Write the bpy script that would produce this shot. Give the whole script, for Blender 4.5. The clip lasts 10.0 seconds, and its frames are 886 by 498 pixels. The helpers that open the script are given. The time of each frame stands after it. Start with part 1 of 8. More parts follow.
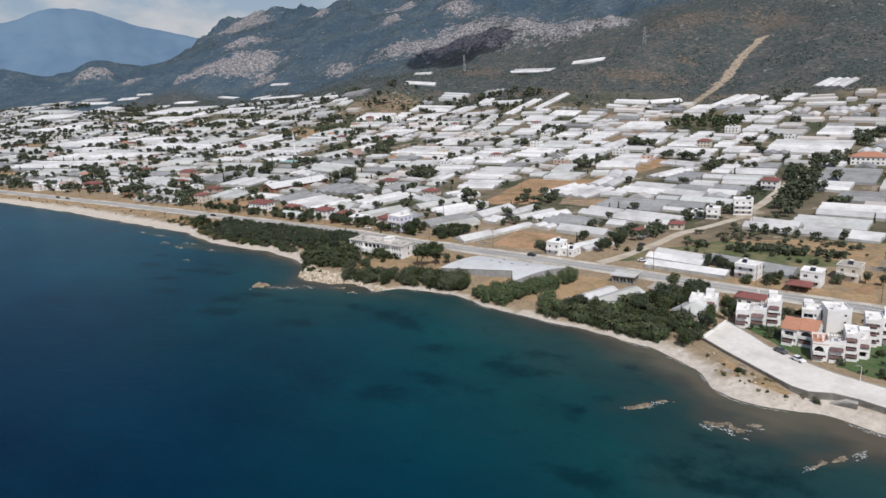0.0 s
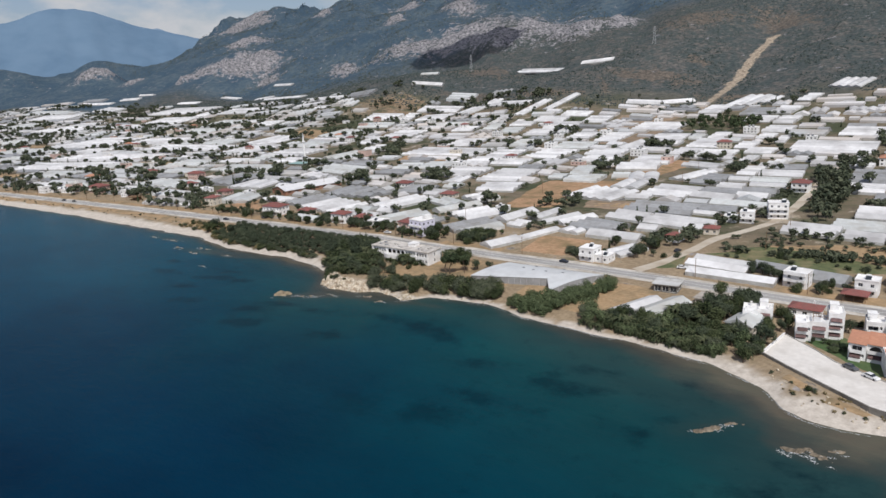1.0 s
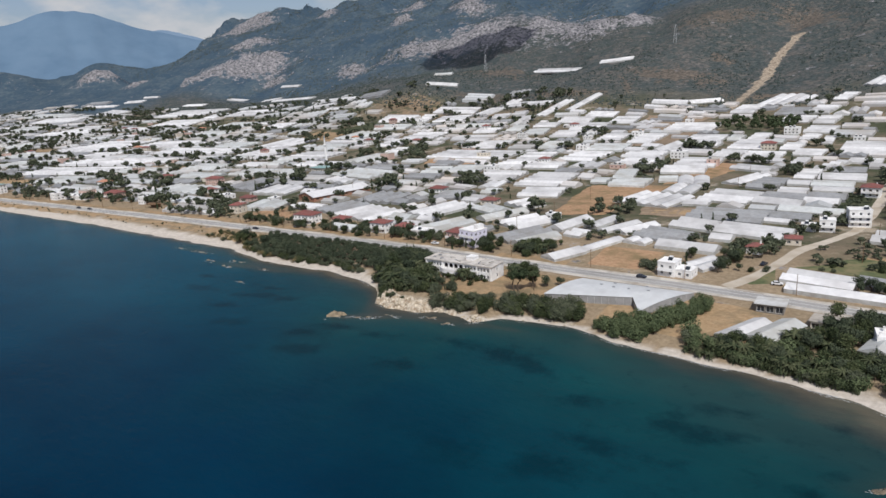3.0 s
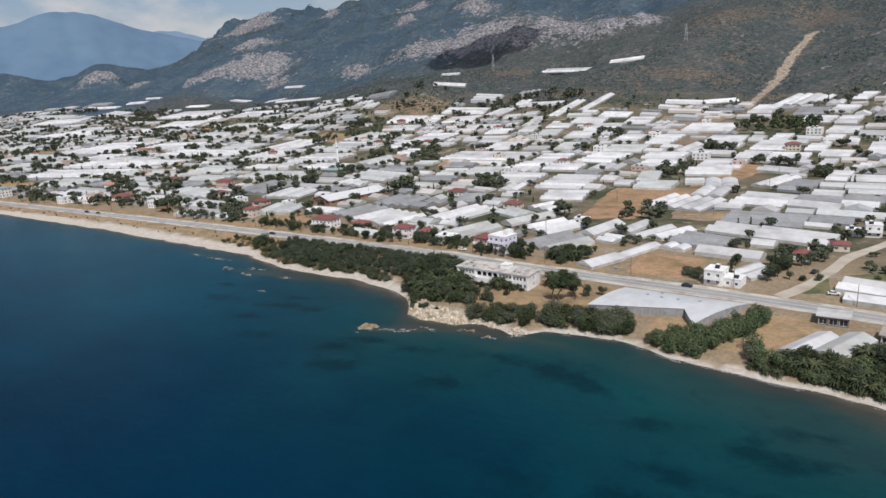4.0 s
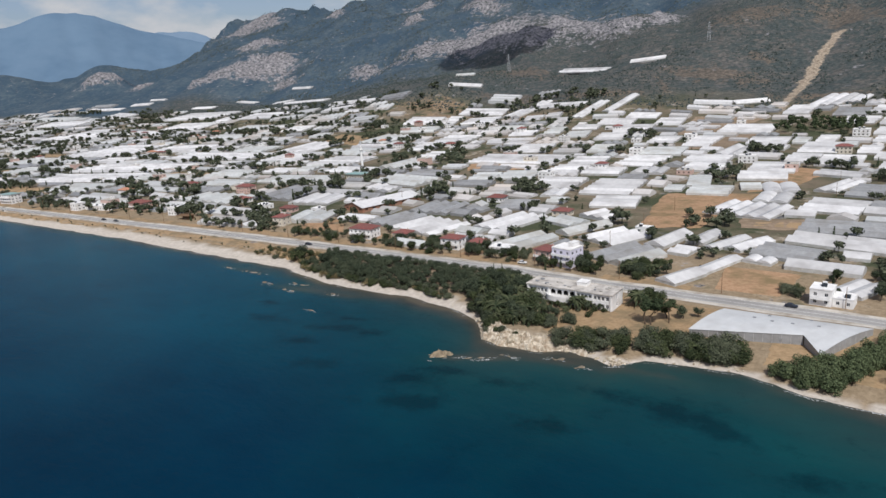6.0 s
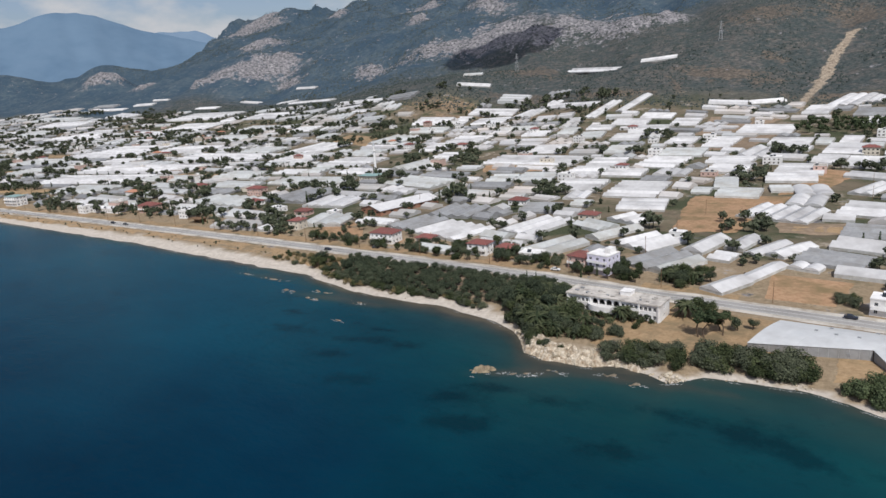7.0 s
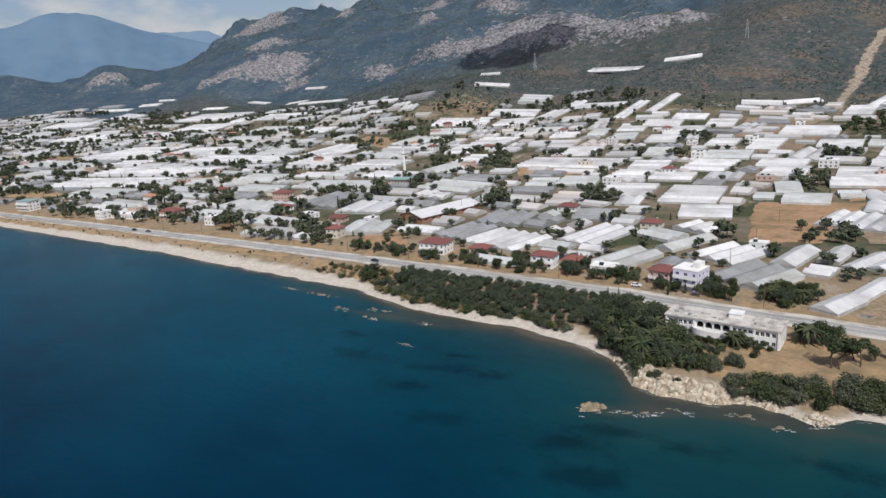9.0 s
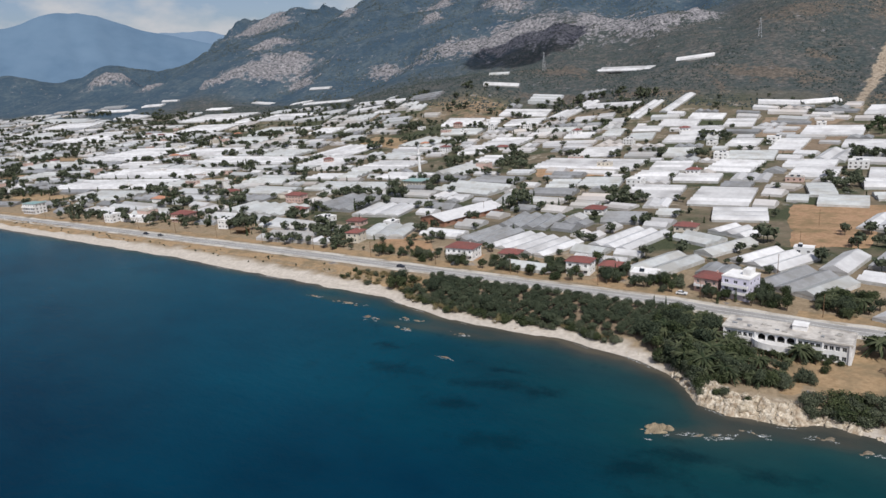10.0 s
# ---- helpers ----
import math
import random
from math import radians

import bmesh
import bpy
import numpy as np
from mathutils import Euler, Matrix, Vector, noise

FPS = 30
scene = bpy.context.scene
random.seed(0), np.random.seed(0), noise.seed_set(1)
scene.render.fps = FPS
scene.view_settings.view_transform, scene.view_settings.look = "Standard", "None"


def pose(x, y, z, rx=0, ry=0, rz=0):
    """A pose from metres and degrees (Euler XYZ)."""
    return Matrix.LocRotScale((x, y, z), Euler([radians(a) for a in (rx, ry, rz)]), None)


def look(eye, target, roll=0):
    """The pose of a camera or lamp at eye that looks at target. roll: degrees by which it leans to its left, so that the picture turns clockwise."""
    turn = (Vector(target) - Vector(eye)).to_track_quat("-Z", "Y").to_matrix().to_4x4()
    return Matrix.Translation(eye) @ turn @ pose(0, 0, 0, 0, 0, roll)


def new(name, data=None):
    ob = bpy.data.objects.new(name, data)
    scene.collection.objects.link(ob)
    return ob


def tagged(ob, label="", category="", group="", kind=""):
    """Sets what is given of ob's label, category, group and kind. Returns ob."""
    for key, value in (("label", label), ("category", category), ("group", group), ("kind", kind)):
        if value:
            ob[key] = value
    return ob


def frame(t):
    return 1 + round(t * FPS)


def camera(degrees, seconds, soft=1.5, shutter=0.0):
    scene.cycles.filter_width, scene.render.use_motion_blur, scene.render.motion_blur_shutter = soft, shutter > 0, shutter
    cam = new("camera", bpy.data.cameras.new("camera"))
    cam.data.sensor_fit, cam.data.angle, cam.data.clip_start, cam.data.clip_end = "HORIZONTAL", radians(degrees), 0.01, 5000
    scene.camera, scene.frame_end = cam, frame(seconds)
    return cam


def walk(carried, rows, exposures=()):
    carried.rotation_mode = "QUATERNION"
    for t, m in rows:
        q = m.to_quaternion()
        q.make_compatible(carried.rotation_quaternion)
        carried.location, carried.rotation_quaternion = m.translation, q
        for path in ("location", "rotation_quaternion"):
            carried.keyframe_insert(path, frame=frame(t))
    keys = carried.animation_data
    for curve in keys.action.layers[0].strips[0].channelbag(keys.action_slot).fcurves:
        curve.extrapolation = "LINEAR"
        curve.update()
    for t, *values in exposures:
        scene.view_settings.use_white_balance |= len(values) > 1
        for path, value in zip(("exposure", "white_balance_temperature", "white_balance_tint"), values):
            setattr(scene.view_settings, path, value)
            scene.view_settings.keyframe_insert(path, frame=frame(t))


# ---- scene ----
cam = camera(67.2, 10.0)
METRES, EYE, TILT, LEAN, TURN = 198.2, 92.0, 0.0, 0.0, 35.7
ROWS = [
    (0.0, 0.0, 0.0, 0.0, -0.86, -15.01, 3.23),
    (0.5, -0.0334, 0.0341, 0.0001, -0.89, -15.0, 3.25),
    (1.0, -0.067, 0.0681, 0.0004, -0.91, -14.98, 3.28),
    (1.5, -0.1034, 0.1047, 0.0007, -0.94, -14.97, 3.33),
    (2.0, -0.1369, 0.1383, 0.0015, -0.97, -14.94, 3.4),
    (2.5, -0.1706, 0.1721, 0.0018, -1.01, -14.92, 3.47),
    (4.0, -0.2803, 0.2815, 0.0043, -1.14, -14.87, 3.63),
    (4.5, -0.3113, 0.3131, 0.0048, -1.17, -14.86, 3.68),
    (5.0, -0.3479, 0.3509, 0.0049, -1.19, -14.84, 3.69),
    (5.5, -0.3845, 0.3883, 0.0061, -1.23, -14.81, 3.73),
    (7.0, -0.4888, 0.4942, 0.0085, -1.31, -14.79, 3.76),
    (7.5, -0.5227, 0.5284, 0.0094, -1.32, -14.78, 3.75),
    (8.0, -0.5624, 0.5681, 0.0096, -1.33, -14.78, 3.73),
    (8.5, -0.5938, 0.5991, 0.0099, -1.35, -14.77, 3.73),
    (9.0, -0.6335, 0.6388, 0.0096, -1.38, -14.74, 3.75),
    (9.5, -0.6645, 0.6706, 0.0091, -1.4, -14.72, 3.79),
    (10.0, -0.7041, 0.71, 0.0086, -1.43, -14.71, 3.81),
]
walk(cam, [(t, pose(0, 0, EYE, TILT, LEAN, TURN) @ pose(METRES * x, METRES * y, METRES * z, 90 + pitch, roll, yaw)) for t, x, y, z, yaw, pitch, roll in ROWS])

# ---- world, sun, exposure ----
SUN = Vector((0.42, -0.46, 0.78)).normalized()
scene.view_settings.exposure = 0.0
world = bpy.data.worlds.new("sky")
scene.world = world
world.use_nodes = True
wn, wl = world.node_tree.nodes, world.node_tree.links
wn.clear()
w_sky = wn.new("ShaderNodeTexSky")
w_sky.sky_type = "NISHITA"
w_sky.sun_disc = False
w_sky.sun_elevation = math.asin(SUN.z)
w_sky.sun_rotation = math.atan2(SUN.x, SUN.y)
w_sky.air_density, w_sky.dust_density, w_sky.ozone_density = 1.0, 1.6, 1.2
w_co = wn.new("ShaderNodeTexCoord")
w_map = wn.new("ShaderNodeMapping")
w_map.inputs["Scale"].default_value = (1.0, 1.0, 2.2)
w_map.inputs["Location"].default_value = (0.35, 0.1, 0.0)
w_noise = wn.new("ShaderNodeTexNoise")
w_noise.inputs["Scale"].default_value = 6.5
w_noise.inputs["Detail"].default_value = 7.0
w_noise.inputs["Roughness"].default_value = 0.55
w_ramp = wn.new("ShaderNodeValToRGB")
w_ramp.color_ramp.elements[0].position, w_ramp.color_ramp.elements[1].position = 0.48, 0.64
w_mix = wn.new("ShaderNodeMixRGB")
w_mix.inputs[2].default_value = (6.3, 6.5, 6.9, 1)
w_bg = wn.new("ShaderNodeBackground")
w_bg.inputs["Strength"].default_value = 0.085
w_out = wn.new("ShaderNodeOutputWorld")
wl.new(w_co.outputs["Generated"], w_map.inputs["Vector"])
wl.new(w_map.outputs["Vector"], w_noise.inputs["Vector"])
wl.new(w_noise.outputs["Fac"], w_ramp.inputs["Fac"])
wl.new(w_ramp.outputs["Color"], w_mix.inputs[0])
w_tint = wn.new("ShaderNodeMixRGB")
w_tint.blend_type = "MULTIPLY"
w_tint.inputs[0].default_value = 1.0
w_tint.inputs[2].default_value = (0.97, 0.95, 1.06, 1)
wl.new(w_sky.outputs["Color"], w_tint.inputs[1])
wl.new(w_tint.outputs["Color"], w_mix.inputs[1])
wl.new(w_mix.outputs["Color"], w_bg.inputs["Color"])
wl.new(w_bg.outputs["Background"], w_out.inputs["Surface"])

sun_lamp = new("sun", bpy.data.lights.new("sun", "SUN"))
sun_lamp.data.energy = 3.6
sun_lamp.data.angle = radians(0.8)
sun_lamp.data.color = (1.0, 0.97, 0.93)
sun_lamp.matrix_world = look(SUN * 100, (0, 0, 0))

# ---- materials ----
def nodes_of(name):
    m = bpy.data.materials.new(name)
    m.use_nodes = True
    t = m.node_tree
    return m, t.nodes, t.links, t.nodes["Principled BSDF"]


def grain(n, l, scale, detail=4.0, rough=0.6, vector=None):
    tex = n.new("ShaderNodeTexNoise")
    tex.inputs["Scale"].default_value = scale
    tex.inputs["Detail"].default_value = detail
    tex.inputs["Roughness"].default_value = rough
    if vector is not None:
        l.new(vector, tex.inputs["Vector"])
    return tex.outputs["Fac"]


def ramp(n, l, value, stops):
    r = n.new("ShaderNodeValToRGB")
    while len(r.color_ramp.elements) < len(stops):
        r.color_ramp.elements.new(0.5)
    for e, (p, c) in zip(r.color_ramp.elements, stops):
        e.position, e.color = p, ((*c, 1) if len(c) == 3 else c)
    l.new(value, r.inputs["Fac"])
    return r.outputs["Color"]


def mix(n, l, fac, a, b, how="MIX"):
    m = n.new("ShaderNodeMixRGB")
    m.blend_type = how
    for slot, v in ((0, fac), (1, a), (2, b)):
        if isinstance(v, (int, float)):
            m.inputs[slot].default_value = v
        elif isinstance(v, tuple):
            m.inputs[slot].default_value = (*v, 1)
        else:
            l.new(v, m.inputs[slot])
    return m.outputs["Color"]


def sums(n, l, how, a, b):
    m = n.new("ShaderNodeMath")
    m.operation = how
    for slot, v in ((0, a), (1, b)):
        if isinstance(v, (int, float)):
            m.inputs[slot].default_value = v
        else:
            l.new(v, m.inputs[slot])
    return m.outputs[0]


def attribute(n, name):
    a = n.new("ShaderNodeAttribute")
    a.attribute_name = name
    return a.outputs["Fac"]


def place(n):
    return n.new("ShaderNodeNewGeometry").outputs["Position"]


def bump(n, l, bsdf, value, strength, distance):
    b = n.new("ShaderNodeBump")
    b.inputs["Strength"].default_value = strength
    b.inputs["Distance"].default_value = distance
    l.new(value, b.inputs["Height"])
    l.new(b.outputs["Normal"], bsdf.inputs["Normal"])


def surface(name, dark, light, scale, rough=0.85, relief=0.0, spread=0.0, stain=None, stain_scale=0.15, metal=0.0, coords="place", spec=0.3, islands=False):
    """A worn surface: grain between two colours, larger stains, and a change from thing to thing."""
    m, n, l, p = nodes_of(name)
    vec = place(n) if coords == "place" else n.new("ShaderNodeTexCoord").outputs["Object"]
    fine = grain(n, l, scale, 5.0, 0.65, vec)
    col = ramp(n, l, fine, ((0.3, dark), (0.7, light)))
    if stain:
        big = grain(n, l, stain_scale, 3.0, 0.6, vec)
        k = ramp(n, l, big, ((0.45, (0, 0, 0)), (0.7, (1, 1, 1))))
        col = mix(n, l, k, col, stain)
    if spread:
        info = n.new("ShaderNodeObjectInfo")
        v = sums(n, l, "MULTIPLY_ADD", n.new("ShaderNodeNewGeometry").outputs["Random Per Island"] if islands else info.outputs["Random"], spread)
        v.node.inputs[2].default_value = 1.0 - spread * 0.6
        hsv = n.new("ShaderNodeHueSaturation")
        l.new(v, hsv.inputs["Value"])
        l.new(col, hsv.inputs["Color"])
        col = hsv.outputs["Color"]
    l.new(col, p.inputs["Base Color"])
    p.inputs["Roughness"].default_value = rough
    p.inputs["Metallic"].default_value = metal
    p.inputs["Specular IOR Level"].default_value = spec
    if relief:
        bump(n, l, p, fine, 0.6, relief)
    return m


def ground_material():
    m, n, l, p = nodes_of("ground")
    pos = place(n)
    fine = grain(n, l, 0.9, 6.0, 0.7, pos)
    mid = grain(n, l, 0.085, 6.0, 0.68, pos)
    wide = grain(n, l, 0.018, 5.0, 0.6, pos)
    rocky, wild, sand, grey, woods, brown, cut, dry = (attribute(n, a) for a in ("rocky", "wild", "sand", "grey", "woods", "brown", "cut", "dry"))
    soil = ramp(n, l, mid, ((0.3, (0.105, 0.090, 0.064)), (0.5, (0.175, 0.143, 0.102)), (0.7, (0.27, 0.218, 0.156))))
    weeds = ramp(n, l, fine, ((0.3, (0.040, 0.050, 0.030)), (0.7, (0.085, 0.093, 0.052))))
    yard = ramp(n, l, grain(n, l, 0.05, 4.0, 0.7, pos), ((0.57, (0, 0, 0)), (0.64, (1, 1, 1))))
    soil = mix(n, l, yard, soil, (0.38, 0.325, 0.25))
    hay = ramp(n, l, grain(n, l, 0.6, 6.0, 0.7, pos), ((0.3, (0.21, 0.155, 0.098)), (0.7, (0.40, 0.31, 0.205))))
    soil = mix(n, l, sums(n, l, "MULTIPLY", dry, 0.75), soil, hay)
    cover = sums(n, l, "SUBTRACT", sums(n, l, "ADD", sums(n, l, "MULTIPLY", wide, 0.6), sums(n, l, "MULTIPLY", mid, 0.4)), sums(n, l, "MULTIPLY", dry, 0.09))
    plain = mix(n, l, ramp(n, l, cover, ((0.45, (0, 0, 0)), (0.56, (1, 1, 1)))), soil, weeds)
    tufts = grain(n, l, 0.22, 6.0, 0.7, pos)
    # scrub grain leans to blue-grey, standing in for distance haze
    scrub = ramp(n, l, tufts, ((0.32, (0.026, 0.038, 0.041)), (0.5, (0.054, 0.068, 0.068)), (0.68, (0.094, 0.102, 0.096))))
    bare = ramp(n, l, tufts, ((0.34, (0.052, 0.055, 0.053)), (0.5, (0.104, 0.098, 0.090)), (0.68, (0.180, 0.164, 0.148))))
    k = sums(n, l, "ADD", sums(n, l, "MULTIPLY", mid, 0.75), sums(n, l, "MULTIPLY", wide, 0.45))
    hill = mix(n, l, ramp(n, l, k, ((0.55, (0, 0, 0)), (0.72, (1, 1, 1)))), scrub, bare)
    rough_edge = sums(n, l, "MULTIPLY", sums(n, l, "SUBTRACT", grain(n, l, 0.07, 8.0, 0.75, pos), 0.5), 3.2)
    stony = ramp(n, l, tufts, ((0.34, (0.052, 0.052, 0.047)), (0.48, (0.098, 0.086, 0.073)), (0.68, (0.190, 0.155, 0.125))))
    # blue in forest and glades is distance haze put into the colour
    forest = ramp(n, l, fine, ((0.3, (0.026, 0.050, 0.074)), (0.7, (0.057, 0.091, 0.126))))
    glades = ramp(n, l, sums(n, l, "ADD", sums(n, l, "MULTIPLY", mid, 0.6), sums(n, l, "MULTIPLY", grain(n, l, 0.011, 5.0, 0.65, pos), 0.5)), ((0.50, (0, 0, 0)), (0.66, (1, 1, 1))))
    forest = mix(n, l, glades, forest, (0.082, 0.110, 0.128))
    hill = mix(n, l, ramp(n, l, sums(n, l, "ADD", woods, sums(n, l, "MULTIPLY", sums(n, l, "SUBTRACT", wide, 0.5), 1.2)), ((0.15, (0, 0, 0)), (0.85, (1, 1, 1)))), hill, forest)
    col = mix(n, l, wild, plain, hill)
    tan = ramp(n, l, tufts, ((0.36, (0.10, 0.078, 0.055)), (0.5, (0.22, 0.16, 0.105)), (0.66, (0.36, 0.265, 0.175))))
    stony = mix(n, l, wild, tan, stony)
    col = mix(n, l, ramp(n, l, sums(n, l, "ADD", brown, rough_edge), ((0.34, (0, 0, 0)), (0.62, (1, 1, 1)))), col, stony)
    stone = ramp(n, l, grain(n, l, 0.16, 7.0, 0.72, pos), ((0.38, (0.045, 0.052, 0.050)), (0.47, (0.15, 0.148, 0.158)), (0.60, (0.31, 0.298, 0.305)), (0.8, (0.44, 0.42, 0.42))))
    edge = sums(n, l, "ADD", rocky, sums(n, l, "MULTIPLY", sums(n, l, "SUBTRACT", grain(n, l, 0.05, 8.0, 0.75, pos), 0.5), 3.0))
    col = mix(n, l, ramp(n, l, edge, ((0.33, (0, 0, 0)), (0.47, (1, 1, 1)))), col, stone)
    rubble = ramp(n, l, grain(n, l, 0.3, 6.0, 0.72, pos), ((0.34, (0.145, 0.115, 0.085)), (0.5, (0.30, 0.245, 0.185)), (0.66, (0.46, 0.395, 0.315))))
    col = mix(n, l, ramp(n, l, sums(n, l, "ADD", cut, sums(n, l, "MULTIPLY", rough_edge, 0.8)), ((0.42, (0, 0, 0)), (0.62, (1, 1, 1)))), col, rubble)
    pale = ramp(n, l, grain(n, l, 0.5, 6.0, 0.7, pos), ((0.3, (0.38, 0.335, 0.285)), (0.7, (0.60, 0.548, 0.482))))
    col = mix(n, l, sand, col, pale)
    shelf = ramp(n, l, grain(n, l, 0.8, 5.0, 0.7, pos), ((0.35, (0.22, 0.17, 0.12)), (0.65, (0.50, 0.43, 0.33))))
    col = mix(n, l, grey, col, shelf)
    l.new(col, p.inputs["Base Color"])
    p.inputs["Roughness"].default_value = 0.95
    p.inputs["Specular IOR Level"].default_value = 0.1
    bump(n, l, p, mid, 0.5, 2.0)
    return m


def sea_material():
    m, n, l, p = nodes_of("sea water")
    pos = place(n)
    deep = attribute(n, "depth")
    stretch = n.new("ShaderNodeMapping")
    stretch.inputs["Scale"].default_value = (0.6, 1.0, 1.0)
    l.new(pos, stretch.inputs["Vector"])
    beds = grain(n, l, 0.045, 6.0, 0.62, stretch.outputs["Vector"])
    clear = sums(n, l, "ADD", sums(n, l, "MULTIPLY", grain(n, l, 0.012, 4.0, 0.55, stretch.outputs["Vector"]), 0.6), sums(n, l, "MULTIPLY", grain(n, l, 0.034, 5.0, 0.6, stretch.outputs["Vector"]), 0.4))
    shift = sums(n, l, "ADD", deep, sums(n, l, "MULTIPLY", sums(n, l, "SUBTRACT", clear, 0.5), 0.5))
    body = ramp(n, l, shift, ((0.0, (0.095, 0.083, 0.064)), (0.035, (0.050, 0.055, 0.048)), (0.11, (0.018, 0.047, 0.048)), (0.30, (0.0050, 0.0415, 0.049)), (0.58, (0.0014, 0.0295, 0.048)), (0.78, (0.0008, 0.0215, 0.047)), (1.0, (0.0007, 0.0142, 0.037))))
    clumps = sums(n, l, "ADD", sums(n, l, "MULTIPLY", grain(n, l, 0.13, 6.0, 0.72, pos), 0.75), sums(n, l, "MULTIPLY", beds, 0.45))
    clumps = sums(n, l, "ADD", clumps, sums(n, l, "SUBTRACT", sums(n, l, "MULTIPLY", attribute(n, "weed"), 0.30), 0.13))
    weed = ramp(n, l, clumps, ((0.52, (0, 0, 0)), (0.74, (0.62, 0.62, 0.62))))
    strip = ramp(n, l, deep, ((0.06, (0, 0, 0)), (0.14, (1, 1, 1)), (0.55, (0.8, 0.8, 0.8)), (0.8, (0.2, 0.2, 0.2))))
    k = mix(n, l, 1.0, weed, strip, "MULTIPLY")
    open_sea = sums(n, l, "MULTIPLY", attribute(n, "blue"), ramp(n, l, deep, ((0.03, (0, 0, 0)), (0.2, (0.9, 0.9, 0.9)), (0.8, (0.85, 0.85, 0.85)), (1.0, (0.6, 0.6, 0.6)))))
    body = mix(n, l, open_sea, body, (0.0008, 0.045, 0.078))
    body = mix(n, l, k, body, (0.0008, 0.010, 0.017))
    swell = ramp(n, l, grain(n, l, 0.02, 5.0, 0.62, stretch.outputs["Vector"]), ((0.32, (0.72, 0.76, 0.80)), (0.5, (1, 1, 1)), (0.68, (1.0, 1.22, 1.18))))
    body = mix(n, l, 1.0, body, swell, "MULTIPLY")
    l.new(body, p.inputs["Base Color"])
    p.inputs["Roughness"].default_value = 0.22
    p.inputs["IOR"].default_value = 1.33
    p.inputs["Specular IOR Level"].default_value = 0.04
    chop = sums(n, l, "ADD", grain(n, l, 0.35, 4.0, 0.6, stretch.outputs["Vector"]), sums(n, l, "MULTIPLY", grain(n, l, 1.6, 3.0, 0.6, pos), 0.3))
    bump(n, l, p, chop, 0.5, 0.5)
    return m


def leaf_material(name, dark, light, spread=0.35, haze=0.0):
    m, n, l, p = nodes_of(name)
    geo = n.new("ShaderNodeNewGeometry")
    info = n.new("ShaderNodeObjectInfo")
    k = sums(n, l, "ADD", sums(n, l, "MULTIPLY", geo.outputs["Random Per Island"], 0.65), sums(n, l, "MULTIPLY", info.outputs["Random"], spread))
    l.new(ramp(n, l, k, ((0.1, dark), (0.85, light))), p.inputs["Base Color"])
    p.inputs["Roughness"].default_value = 0.7
    p.inputs["Specular IOR Level"].default_value = 0.06
    return m


def cloud_material():
    """A thin cloud that lets part of the sun through."""
    m, n, l, p = nodes_of("cloud")
    p.inputs["Base Color"].default_value = (0.85, 0.86, 0.88, 1)
    p.inputs["Roughness"].default_value = 1.0
    clear = n.new("ShaderNodeBsdfTransparent")
    blend = n.new("ShaderNodeMixShader")
    wisp = ramp(n, l, grain(n, l, 0.02, 5.0, 0.6, place(n)), ((0.3, (0.42, 0.42, 0.42)), (0.65, (0.74, 0.74, 0.74))))
    l.new(wisp, blend.inputs["Fac"])
    l.new(clear.outputs[0], blend.inputs[1])
    l.new(p.outputs[0], blend.inputs[2])
    l.new(blend.outputs[0], n["Material Output"].inputs["Surface"])
    return m


def foam_material():
    """Broken white water with gaps that show the sea."""
    m, n, l, p = nodes_of("sea foam")
    pos = place(n)
    p.inputs["Base Color"].default_value = (0.72, 0.75, 0.75, 1)
    p.inputs["Roughness"].default_value = 0.8
    clear = n.new("ShaderNodeBsdfTransparent")
    blend = n.new("ShaderNodeMixShader")
    k = ramp(n, l, grain(n, l, 1.7, 6.0, 0.78, pos), ((0.45, (0, 0, 0)), (0.68, (0.85, 0.85, 0.85))))
    l.new(k, blend.inputs["Fac"])
    l.new(clear.outputs[0], blend.inputs[1])
    l.new(p.outputs[0], blend.inputs[2])
    l.new(blend.outputs[0], n["Material Output"].inputs["Surface"])
    return m


